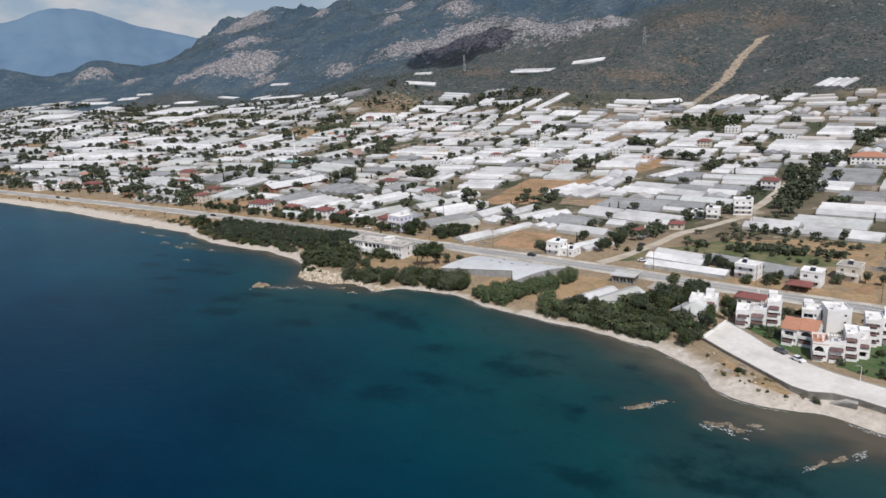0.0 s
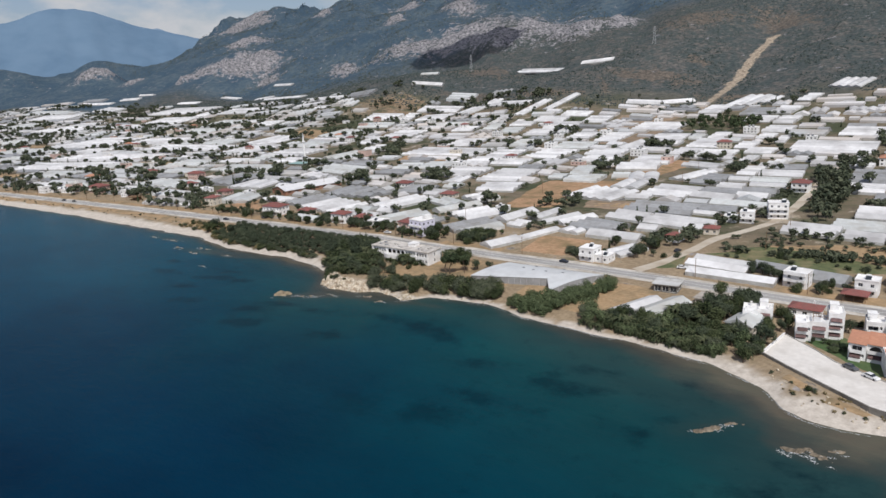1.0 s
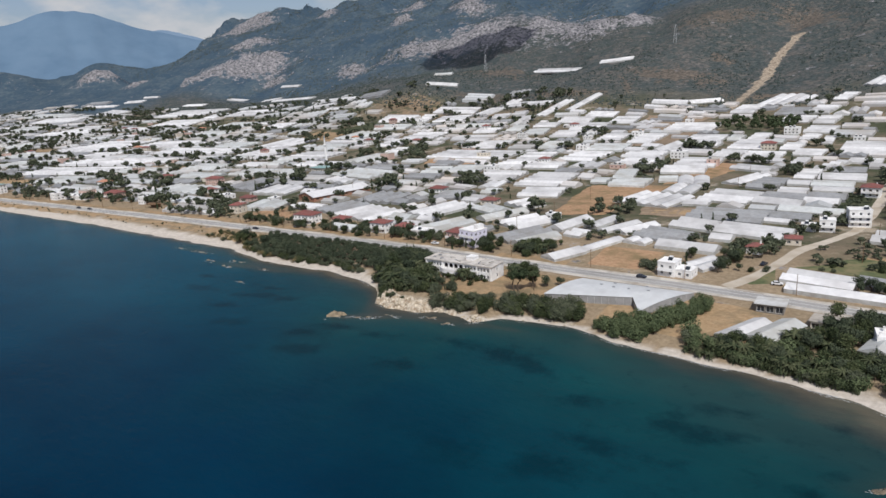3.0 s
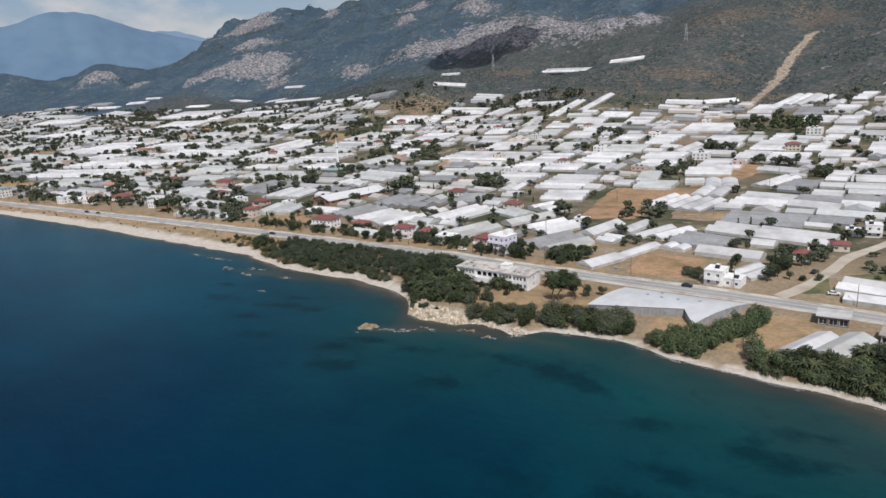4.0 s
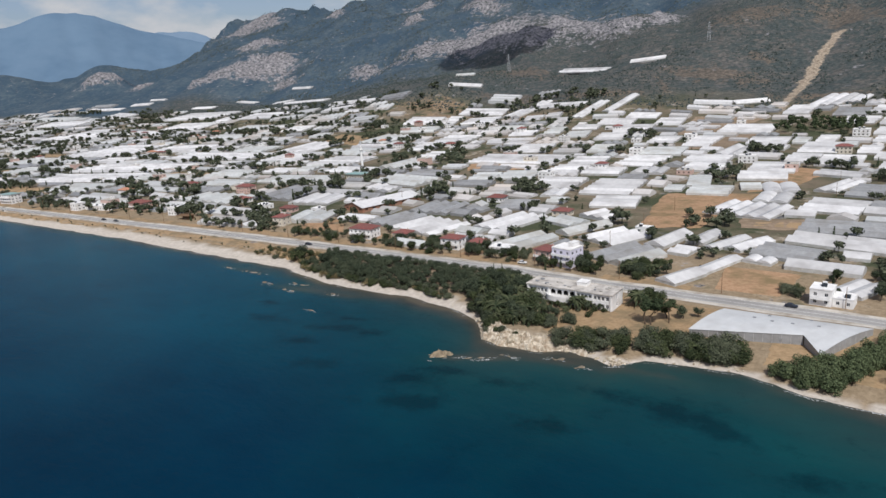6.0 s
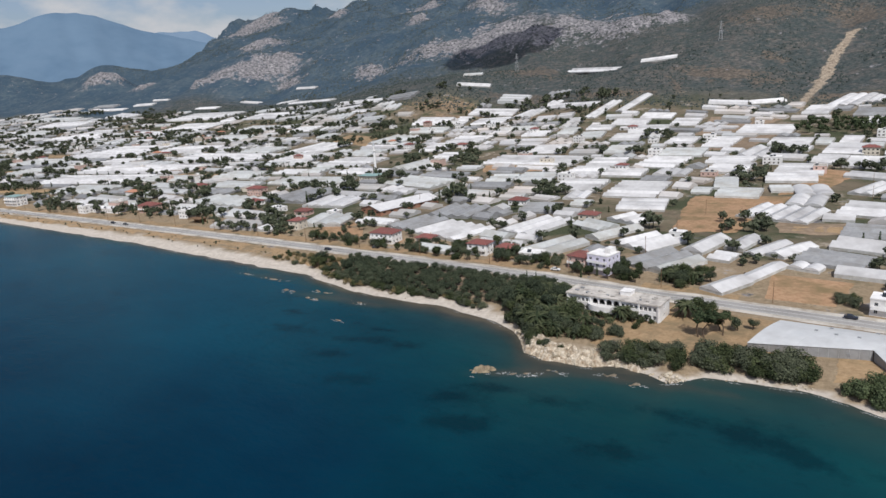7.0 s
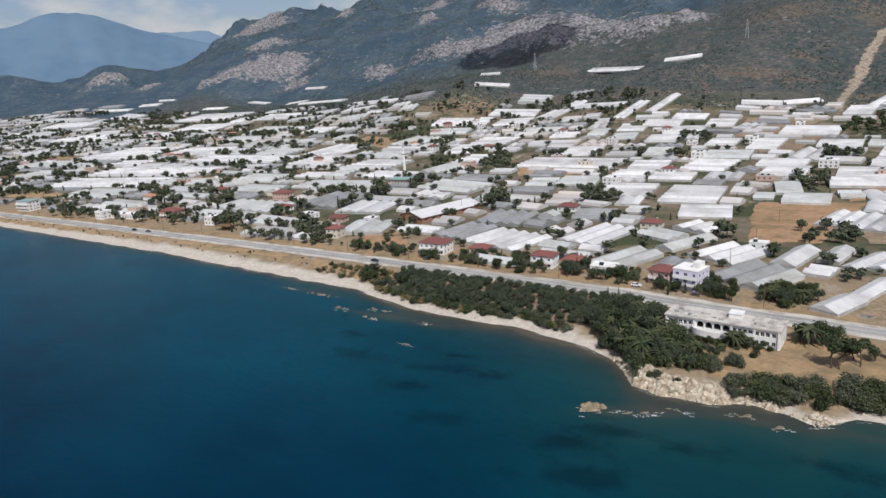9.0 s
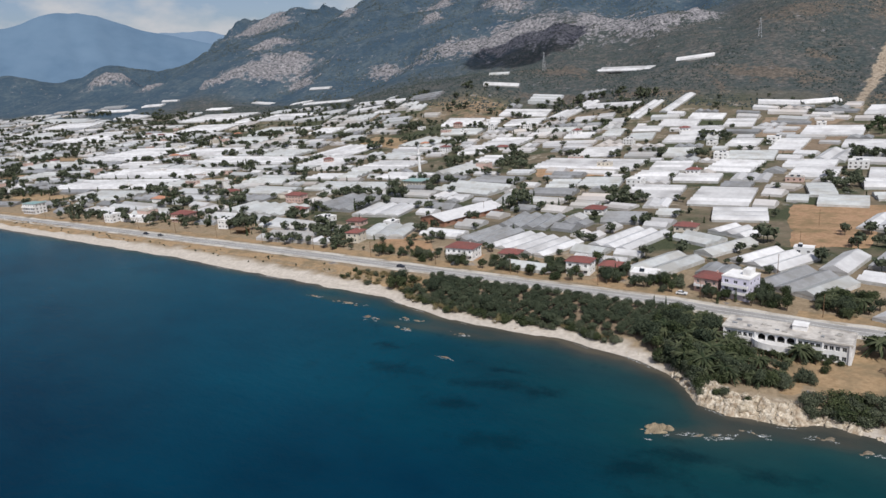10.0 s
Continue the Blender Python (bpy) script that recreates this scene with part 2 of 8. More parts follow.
M = {
    "ground": ground_material(),
    "sea": sea_material(),
    "asphalt": surface("asphalt", (0.29, 0.282, 0.27), (0.37, 0.36, 0.345), 1.2, 0.9, 0.01, 0, (0.255, 0.245, 0.232), 0.08),
    "shoulder": surface("gravel shoulder", (0.46, 0.425, 0.37), (0.62, 0.58, 0.52), 1.5, 0.95, 0.03, 0, (0.25, 0.21, 0.16), 0.12),
    "paint": surface("road paint", (0.6, 0.6, 0.58), (0.75, 0.75, 0.72), 3.0, 0.8),
    "dirt": surface("dirt track", (0.42, 0.37, 0.30), (0.56, 0.50, 0.42), 0.4, 0.95, 0.05, 0, (0.36, 0.30, 0.225), 0.1),
    "field": surface("dry field", (0.29, 0.172, 0.098), (0.44, 0.285, 0.170), 0.55, 0.95, 0.08, 0.2, (0.20, 0.145, 0.075), 0.09),
    "earth": surface("bare earth", (0.20, 0.145, 0.10), (0.33, 0.25, 0.175), 0.3, 0.95, 0.1, 0.2, (0.17, 0.13, 0.085), 0.05),
    "straw": surface("straw grass", (0.265, 0.178, 0.098), (0.43, 0.302, 0.175), 0.7, 0.95, 0.08, 0.15, (0.20, 0.155, 0.092), 0.13),
    "meadow": surface("weedy meadow", (0.058, 0.078, 0.034), (0.135, 0.145, 0.068), 0.5, 0.95, 0.08, 0.2, (0.24, 0.19, 0.11), 0.09),
    "lawn": surface("lawn", (0.045, 0.085, 0.03), (0.08, 0.13, 0.05), 0.8, 0.9, 0.03, 0.0, (0.10, 0.12, 0.055), 0.2),
    "film": surface("white greenhouse film", (0.57, 0.567, 0.567), (0.70, 0.695, 0.69), 0.35, 0.45, 0.0, 0.36, (0.43, 0.42, 0.415), 0.06),
    "milky": surface("milky greenhouse film", (0.44, 0.455, 0.45), (0.56, 0.575, 0.565), 0.4, 0.5, 0.0, 0.22, (0.40, 0.39, 0.36), 0.09),
    "glass": surface("dusty greenhouse glass", (0.245, 0.25, 0.255), (0.34, 0.345, 0.35), 0.5, 0.35, 0.0, 0.25, (0.22, 0.215, 0.205), 0.1),
    "film_wall": surface("greenhouse side film", (0.44, 0.44, 0.43), (0.57, 0.57, 0.555), 0.6, 0.6, 0.0, 0.3, (0.34, 0.32, 0.285), 0.2),
    "cool_film": surface("pale grey greenhouse film", (0.53, 0.545, 0.55), (0.61, 0.62, 0.622), 0.3, 0.45, 0.0, 0.04, (0.48, 0.485, 0.485), 0.1),
    "film_many": surface("white greenhouse film", (0.47, 0.465, 0.465), (0.60, 0.595, 0.595), 0.35, 0.5, 0.0, 0.45, (0.47, 0.415, 0.365), 0.014, islands=True),
    "milky_many": surface("milky greenhouse film", (0.42, 0.43, 0.43), (0.54, 0.55, 0.55), 0.4, 0.5, 0.0, 0.35, (0.41, 0.37, 0.33), 0.017, islands=True),
    "glass_many": surface("dusty greenhouse glass", (0.245, 0.25, 0.255), (0.34, 0.345, 0.35), 0.5, 0.4, 0.0, 0.35, (0.22, 0.215, 0.205), 0.1, islands=True),
    "zinc": surface("galvanised steel", (0.42, 0.43, 0.44), (0.55, 0.56, 0.57), 1.0, 0.45, 0.0, 0.1, None, 0.1, 0.3),
    "render": surface("white render", (0.74, 0.735, 0.725), (0.82, 0.815, 0.805), 0.8, 0.85, 0.0, 0.06, (0.63, 0.61, 0.59), 0.25),
    "cream": surface("cream render", (0.58, 0.53, 0.45), (0.68, 0.63, 0.54), 0.8, 0.85, 0.0, 0.1, (0.52, 0.46, 0.38), 0.25),
    "salmon": surface("salmon render", (0.52, 0.36, 0.31), (0.60, 0.43, 0.375), 0.8, 0.85, 0.0, 0.1, (0.5, 0.38, 0.33), 0.25),
    "lilac": surface("lilac render", (0.60, 0.58, 0.68), (0.68, 0.66, 0.76), 0.8, 0.85),
    "tile_red": surface("red roof tiles", (0.175, 0.062, 0.055), (0.255, 0.098, 0.085), 1.6, 0.8, 0.04, 0.25, (0.17, 0.08, 0.07), 0.3),
    "tile_orange": surface("orange roof tiles", (0.38, 0.175, 0.11), (0.50, 0.255, 0.165), 1.6, 0.8, 0.04, 0.15, (0.40, 0.20, 0.13), 0.3),
    "awning": surface("maroon awning", (0.085, 0.052, 0.050), (0.20, 0.125, 0.118), 1.0, 0.8, 0.0, 0.6),
    "concrete": surface("concrete", (0.36, 0.345, 0.32), (0.46, 0.44, 0.41), 0.8, 0.9, 0.01, 0.1, (0.28, 0.265, 0.24), 0.2),
    # dark tone puts the retaining wall's shade into the colour; also the pavilion's dark walls
    "darkened_wall": surface("darkened weathered concrete", (0.17, 0.16, 0.145), (0.27, 0.255, 0.23), 1.0, 0.9, 0.02, 0.1, (0.13, 0.12, 0.105), 0.3),
    "flat_roof": surface("weathered flat roof", (0.36, 0.325, 0.28), (0.50, 0.455, 0.40), 0.7, 0.9, 0.01, 0.15, (0.27, 0.25, 0.225), 0.22),
    "pale_roof": surface("sun-bleached flat roof", (0.47, 0.44, 0.40), (0.62, 0.585, 0.54), 0.7, 0.9, 0.01, 0.05, (0.30, 0.275, 0.25), 0.28),
    "paving": surface("pale promenade paving", (0.60, 0.57, 0.53), (0.70, 0.67, 0.63), 0.6, 0.9, 0.0, 0.0, (0.52, 0.49, 0.45), 0.12),
    "pane": surface("window glass", (0.018, 0.022, 0.028), (0.04, 0.047, 0.056), 0.5, 0.12, 0.0, 0.2, None, 0.1, 0.0, "place", 0.5),
    # near-black colour that stands in for the shade inside openings
    "dark_fill": surface("painted interior dark", (0.03, 0.028, 0.026), (0.06, 0.055, 0.05), 0.8, 0.95),
    "wood": surface("brown wood", (0.13, 0.075, 0.04), (0.21, 0.13, 0.075), 2.0, 0.8, 0.0, 0.2),
    "brick": surface("red brick wall", (0.27, 0.13, 0.085), (0.36, 0.19, 0.125), 1.8, 0.9, 0.02, 0.1, (0.30, 0.2, 0.15), 0.3),
    "bark": surface("bark", (0.07, 0.05, 0.035), (0.14, 0.105, 0.075), 2.5, 0.95, 0.03),
    "palm_bark": surface("palm trunk", (0.12, 0.095, 0.07), (0.20, 0.16, 0.115), 2.5, 0.95, 0.03),
    "leaf": leaf_material("broad leaves", (0.016, 0.026, 0.013), (0.084, 0.100, 0.048)),
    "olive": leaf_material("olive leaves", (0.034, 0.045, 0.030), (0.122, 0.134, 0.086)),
    "pine": leaf_material("pine needles", (0.018, 0.030, 0.016), (0.072, 0.092, 0.048)),
    "palm": leaf_material("palm fronds", (0.021, 0.033, 0.017), (0.100, 0.110, 0.060)),
    "citrus": leaf_material("citrus leaves", (0.022, 0.033, 0.022), (0.084, 0.100, 0.062)),
    "oleander": leaf_material("oleander leaves", (0.034, 0.052, 0.026), (0.135, 0.165, 0.085)),
    # hill scrub leaves carry the distance haze in their blue-grey colour
    "scrub": leaf_material("hill scrub", (0.032, 0.044, 0.042), (0.078, 0.092, 0.086)),
    "reed": leaf_material("dry shrubs", (0.10, 0.082, 0.042), (0.26, 0.21, 0.11)),
    # dark stain on the rock imitates shade in its crevices
    "rock": surface("shore rock", (0.34, 0.28, 0.20), (0.66, 0.59, 0.47), 0.9, 0.95, 0.2, 0.35, (0.20, 0.155, 0.105), 0.5),
    "sea_stone": surface("pale brown sea rock", (0.15, 0.12, 0.08), (0.40, 0.325, 0.22), 0.8, 0.85, 0.1, 0.1, (0.16, 0.13, 0.09), 0.4),
    # wide dark-to-pale grain and stain paint in the shadows between ledge blocks
    "ledge": surface("pale limestone ledge", (0.22, 0.17, 0.115), (0.80, 0.725, 0.60), 0.75, 0.95, 0.4, 0.0, (0.30, 0.225, 0.15), 0.3),
    "reef": surface("wet reef rock", (0.065, 0.054, 0.040), (0.20, 0.162, 0.115), 0.9, 0.6, 0.05, 0.1, (0.27, 0.225, 0.165), 0.4),
    "foam": foam_material(),
    "steel": surface("painted steel", (0.28, 0.29, 0.30), (0.36, 0.37, 0.38), 2.0, 0.5, 0.0, 0.2, None, 0.1, 0.3),
    "white_metal": surface("white painted metal", (0.70, 0.70, 0.70), (0.78, 0.78, 0.78), 2.0, 0.4, 0.0, 0.05),
    "car_white": surface("white car paint", (0.70, 0.70, 0.70), (0.74, 0.74, 0.74), 2.0, 0.25, 0, 0, None, 0.1, 0, "place", 0.5),
    "car_dark": surface("dark blue car paint", (0.02, 0.025, 0.04), (0.03, 0.035, 0.05), 2.0, 0.25, 0, 0, None, 0.1, 0, "place", 0.5),
    "car_grey": surface("grey car paint", (0.12, 0.125, 0.13), (0.15, 0.155, 0.16), 2.0, 0.25, 0, 0, None, 0.1, 0.3, "place", 0.5),
    "tyre": surface("tyre rubber", (0.015, 0.015, 0.015), (0.03, 0.03, 0.03), 4.0, 0.9),
    "teal": surface("faded teal sheet", (0.20, 0.34, 0.33), (0.28, 0.42, 0.41), 0.8, 0.6, 0.0, 0.2, (0.3, 0.36, 0.34), 0.2),
    # both backdrop colours have the distance haze mixed in, paler for the farther ridge
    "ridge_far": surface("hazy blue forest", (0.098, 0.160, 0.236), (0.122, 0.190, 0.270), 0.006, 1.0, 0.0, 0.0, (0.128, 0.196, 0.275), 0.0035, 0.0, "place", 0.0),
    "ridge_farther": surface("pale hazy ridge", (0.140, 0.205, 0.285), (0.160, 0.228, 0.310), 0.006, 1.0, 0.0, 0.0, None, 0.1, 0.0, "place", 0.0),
    "cloud": cloud_material(),
}


def mesh_of(name, verts, faces, material, smooth=False):
    me = bpy.data.meshes.new(name)
    me.from_pydata(verts, [], faces)
    me.materials.append(material)
    if smooth:
        me.shade_smooth()
    return me


def part(name, data, material, parent, label="", at=None):
    """Links a bmesh or a mesh as one object under a thing or a part."""
    if isinstance(data, bmesh.types.BMesh):
        me = bpy.data.meshes.new(name)
        data.to_mesh(me)
        data.free()
        me.materials.append(material)
    else:
        me = data
    ob = new(name, me)
    ob.parent = parent
    if at is not None:
        ob.matrix_basis = at
    return tagged(ob, label)


def thing(name, m, label, category, group=""):
    ob = new(name)
    ob.empty_display_size = 0.5
    ob.matrix_basis = m
    return tagged(ob, label, category, group)


def box(bm, x0, x1, y0, y1, z0, z1, turn=None):
    vs = [bm.verts.new((x, y, z)) for z in (z0, z1) for x, y in ((x0, y0), (x1, y0), (x1, y1), (x0, y1))]
    if turn is not None:
        for v in vs:
            v.co = turn @ v.co
    for f in ((3, 2, 1, 0), (4, 5, 6, 7), (0, 1, 5, 4), (1, 2, 6, 5), (2, 3, 7, 6), (3, 0, 4, 7)):
        bm.faces.new([vs[i] for i in f])
    return vs


def boxes(*sizes):
    bm = bmesh.new()
    for s in sizes:
        box(bm, *s)
    return bm


def prism(bm, outline, axis_from, axis_to):
    """Extrudes an outline of (x, z) along y."""
    a = [bm.verts.new((x, axis_from, z)) for x, z in outline]
    b = [bm.verts.new((x, axis_to, z)) for x, z in outline]
    k = len(outline)
    bm.faces.new(a)
    bm.faces.new(b[::-1])
    for i in range(k):
        j = (i + 1) % k
        bm.faces.new((a[j], a[i], b[i], b[j]))


def tube(bm, a, b, r0, r1, sides=6):
    a, b = Vector(a), Vector(b)
    q = (b - a).to_track_quat("Z", "Y").to_matrix()
    rings = []
    for p, r in ((a, r0), (b, r1)):
        rings.append([bm.verts.new(p + q @ Vector((r * math.cos(6.2832 * i / sides), r * math.sin(6.2832 * i / sides), 0))) for i in range(sides)])
    for i in range(sides):
        j = (i + 1) % sides
        bm.faces.new((rings[0][i], rings[0][j], rings[1][j], rings[1][i]))
    bm.faces.new(rings[0][::-1])
    bm.faces.new(rings[1])
# ---- lie of the land ----
COAST_X = (-5000, -1600, -1000, -773, -550, -450, -405, -381, -361, -337, -306, -293, -277, -264, -249, -243, -237, -229, -212, -204, -195, -188, -180, -166, -152, -144, -135, -112, -93, -77, -65, -52, -45.7, -40, -34, -13, 0.5, 30, 120, 5000)
COAST_Y = (120, 220, 250, 254, 253, 249, 246.6, 246, 241.5, 235, 234.5, 236.5, 232, 231, 224.5, 218, 208.5, 206, 209, 212.5, 211, 208.5, 215, 218.5, 219.5, 216, 213.5, 211, 208.8, 206, 203.8, 197.8, 192, 183, 179.5, 181.5, 179.5, 174, 165, 60)
SLOPE_Y = (0, 230, 450, 600, 700, 800, 900, 1000, 1100, 1300, 1500, 1900, 2500, 3500, 5000)
SLOPE_Z = (2.0, 2.2, 4.5, 7.5, 13, 22, 40, 62, 84, 140, 190, 310, 520, 520, 400)
# hills and hollows: x, y, half widths, height
HILLS = (
    (-250, 1250, 220, 160, 26),
    (-700, 950, 170, 110, 18),
    (-1000, 1500, 220, 150, 17),
    (-750, 1560, 200, 140, -2),
    (-1150, 1330, 180, 110, -17),
    (-1720, 1400, 220, 160, 21),
    (-1400, 1150, 250, 130, -40),
    (-2530, 1385, 130, 80, 45),
    (-2760, 1130, 140, 110, 122),
    (-2250, 1075, 160, 70, 10),
    (-2200, 1320, 110, 60, -57),
    (-2250, 1240, 70, 60, 57),
    (-2450, 2000, 170, 170, 32),
    (-2200, 1930, 120, 120, -35),
    (-2040, 2050, 150, 150, 9),
    (-1750, 1960, 170, 200, 34),
    (-1470, 1910, 170, 200, -17),
    (-1300, 2500, 500, 350, -14),
    (-500, 2400, 600, 400, 56),
    (-2550, 1650, 150, 150, -57),
    (-2050, 620, 300, 200, 13),
    (-450, 1050, 140, 120, -1),
    (-1630, 1090, 160, 90, 9),
    (-590, 1190, 100, 90, -27),
    (-350, 1260, 80, 110, 4),
    (-200, 1220, 90, 110, -30),
    (-250, 980, 100, 90, -19),
    (-730, 1250, 100, 90, -6),
    (-640, 1610, 120, 120, -54),
    (-765, 1010, 80, 80, 7),
    (-630, 915, 80, 80, -24),
    (-2640, 1830, 90, 150, -82),
    (-2800, 1140, 110, 90, 10),
    (-2640, 1215, 70, 60, -22),
    (-2530, 1390, 90, 70, 14),
    (-2330, 1470, 90, 70, -16),
    (-2345, 2005, 130, 120, 46),
    (-2500, 1930, 70, 80, -18),
    (-2215, 2000, 90, 90, 26),
    (-1750, 1950, 110, 110, -24),
)

# bare rock on the hills: x, y, half widths, turn in degrees
OUTCROPS = (
    (-2330, 1915, 95, 62, 49), (-2180, 1850, 60, 60, 49), (-1815, 1500, 62, 58, 45), (-1607, 1279, 128, 50, 21), (-1592, 1335, 76, 50, -6), (-1450, 1245, 50, 24, -20), (-1700, 1192, 46, 22, 53), (-2218, 1192, 55, 30, 50),
    (-2040, 1225, 40, 30, 30), (-1214, 1288, 63, 27, -19), (-1020, 1350, 105, 66, 25), (-915, 1400, 88, 88, -30), (-800, 1348, 84, 52, -25), (-735, 1450, 72, 118, 20),
    (-622, 1352, 78, 52, -32), (-533, 1400, 64, 30, -73), (-1450, 1870, 70, 44, -40), (-1291, 1605, 60, 26, -55), (-1087, 1636, 110, 34, -39), (-1773, 1806, 52, 20, -68),
)

# brown bare slopes between the scrub: x, y, half widths, turn in degrees
SLOPES = (
    (-362, 1029, 68, 26, -2), (-305, 1098, 28, 10, -37), (-702, 1090, 120, 34, -13), (-735, 890, 62, 30, 6), (-690, 850, 50, 16, 6), (-560, 842, 44, 12, 4), (-405, 975, 42, 8, -67), (-345, 1262, 70, 40, 30), (-221, 1284, 66, 36, -39),
    (-480, 935, 70, 16, 4), (-620, 952, 80, 14, -4), (-210, 945, 60, 14, -10), (-300, 1010, 22, 12, 20),
)
# the track cut up the hillside
BREAK = ((-240, 869), (-243, 930), (-237, 985), (-232, 1044), (-230, 1090), (-222, 1129), (-219, 1195), (-210, 1211))


def value_noise(x, y, seed=0):
    """Smooth noise from -1 to 1 on a unit lattice."""
    x0, y0 = np.floor(x), np.floor(y)
    u, v = x - x0, y - y0
    u, v = u * u * (3 - 2 * u), v * v * (3 - 2 * v)

    def corner(i, j):
        n = np.sin((x0 + i) * 127.1 + (y0 + j) * 311.7 + seed * 74.7) * 43758.5453
        return (n - np.floor(n)) * 2 - 1
    return (corner(0, 0) * (1 - u) + corner(1, 0) * u) * (1 - v) + (corner(0, 1) * (1 - u) + corner(1, 1) * u) * v


def fractal(x, y, octaves=4, seed=0):
    total, weight = 0.0, 1.0
    for n in range(octaves):
        total = total + value_noise(x * 2 ** n, y * 2 ** n, seed + n) * weight
        weight *= 0.5
    return total


def ease(a, b, x):
    k = np.clip((x - a) / (b - a), 0, 1)
    return k * k * (3 - 2 * k)


def shore(x):
    """The y of the water's edge at x."""
    return np.interp(x, COAST_X, COAST_Y) + 0.9 * value_noise(x / 9.0, x * 0, 5) + 0.4 * value_noise(x / 3.1, x * 0, 6)


def point_rocks(x):
    """How rocky the shore is: the headland by the hotel."""
    return ease(-254, -244, x) * (1 - ease(-214, -204, x))


def spots(x, y, places):
    """How near each point is to a list of oval places."""
    rocky = x * 0.0
    for a, b, s, q, turn in places:
        c, k = math.cos(math.radians(turn)), math.sin(math.radians(turn))
        u, v = (x - a) * c + (y - b) * k, (y - b) * c - (x - a) * k
        rocky = np.maximum(rocky, np.exp(-((u / s) ** 2 + (v / q) ** 2) * 0.8))
    return rocky


def crags(x, y):
    """How much bare rock there is on the hills."""
    return spots(x, y, OUTCROPS)


def beside(x, y, line):
    """The distance from each point to a line of (x, y)."""
    near = x * 0.0 + 1e6
    for (ax, ay), (bx, by) in zip(line, line[1:]):
        t = np.clip(((x - ax) * (bx - ax) + (y - ay) * (by - ay)) / ((bx - ax) ** 2 + (by - ay) ** 2), 0, 1)
        near = np.minimum(near, np.hypot(x - ax - t * (bx - ax), y - ay - t * (by - ay)))
    return near


def height(x, y):
    """The ground's height, the bed of the sea included."""
    x, y = np.asarray(x, float), np.asarray(y, float)
    back = np.where(y > 1980, 1980 + (y - 1980) * (-0.15 + 1.15 * ease(-1900, -1350, x)), y)
    tall = np.interp(back, SLOPE_Y, SLOPE_Z) * (0.3 + 0.7 * ease(-3000, -2500, x))
    for a, b, s, q, h in HILLS:
        tall = tall + h * np.exp(-((x - a) / s) ** 2 / 2 - ((y - b) / q) ** 2 / 2)
    wild = ease(880, 1250, y)
    tall = tall + wild * (9 * fractal(x / 130, y / 130, 4, 3) + 0.035 * tall * fractal(x / 300, y / 300, 3, 9))
    spurs = 1 - 2 * np.abs(fractal((x + 0.35 * y) / 210, y / 640, 3, 21))
    tall = tall + spurs * (11 * ease(980, 1200, y) + 17 * ease(1350, 2000, y))
    tall = tall + ease(0.25, 0.7, crags(x, y)) * (7 * fractal(x / 26, y / 22, 3, 61) + 4)
    tall = np.maximum(tall, 1.6)
    d = y - shore(x)
    rock = point_rocks(x)
    rise = np.where(d > 0, d * (0.17 + 0.26 * rock * ease(0, 5, d)) + np.maximum(d - 25, 0) * 3, np.maximum(d * 0.16, -14 + d * 0.002))
    tall = tall + rock * (0.5 + 0.7 * value_noise(x / 4, y / 4, 8)) * ease(0, 5, d) * (1 - ease(12, 24, d))
    k = 0.5 + 0.5 * np.clip((tall - rise) / 0.9, -1, 1)
    return tall * (1 - k) + rise * k - 0.22 * k * (1 - k) + 0.12 * fractal(x / 14, y / 14, 3, 2) * ease(-1, 4, d)


def ground_z(x, y):
    return float(height(x, y))

# ---- land, sea, roads ----

def lines(*runs):
    out = []
    for a, b, step in runs:
        k = max(1, round((b - a) / step))
        out += [a + (b - a) * i / k for i in range(k)]
    return np.array(out + [runs[-1][1]])


def sheet(name, xs, ys, z_of, material, fields):
    gx, gy = np.meshgrid(xs, ys)
    gz = z_of(gx, gy)
    w, h = len(xs), len(ys)
    verts = np.stack([gx.ravel(), gy.ravel(), gz.ravel()], -1)
    i = (np.arange(h - 1)[:, None] * w + np.arange(w - 1)[None]).ravel()
    faces = np.stack([i, i + 1, i + 1 + w, i + w], -1)
    me = bpy.data.meshes.new(name)
    me.from_pydata(verts.tolist(), [], faces.tolist())
    me.materials.append(material)
    me.shade_smooth()
    for key, values in fields(gx, gy, gz).items():
        me.attributes.new(key, "FLOAT", "POINT").data.foreach_set("value", np.asarray(values, np.float32).ravel())
    return new(name, me)


def land_fields(x, y, z):
    d = y - shore(x)
    rocky = crags(x, y)
    wide = np.interp(x, (-1000, -760, -560, -470, -400, -300, -262, -250, -200, -160, -120, -90, -60, -30, 30), (8, 9, 10, 11, 8, 6, 7, 3, 3, 3.2, 3.2, 3.2, 6, 9, 8))
    sand = 1 - ease(wide * 0.75, wide * 1.25, d + 2.2 * fractal(x / 5, y / 5, 2, 31))
    wild = ease(840, 960, y + 60 * fractal(x / 120, y / 120, 3, 12))
    grey = point_rocks(x) * (1 - ease(7, 11, d + 2 * fractal(x / 4, y / 4, 2, 33)))
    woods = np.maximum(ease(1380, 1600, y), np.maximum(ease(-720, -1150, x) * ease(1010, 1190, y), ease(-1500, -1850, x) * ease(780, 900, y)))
    cut = np.exp(-(beside(x, y, BREAK) / np.interp(y, (869, 960, 1060, 1130, 1210), (4.5, 6.0, 9.0, 8.0, 6.0))) ** 2)
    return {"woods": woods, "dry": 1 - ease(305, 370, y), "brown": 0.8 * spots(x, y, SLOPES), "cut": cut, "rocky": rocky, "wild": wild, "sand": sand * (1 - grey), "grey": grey}


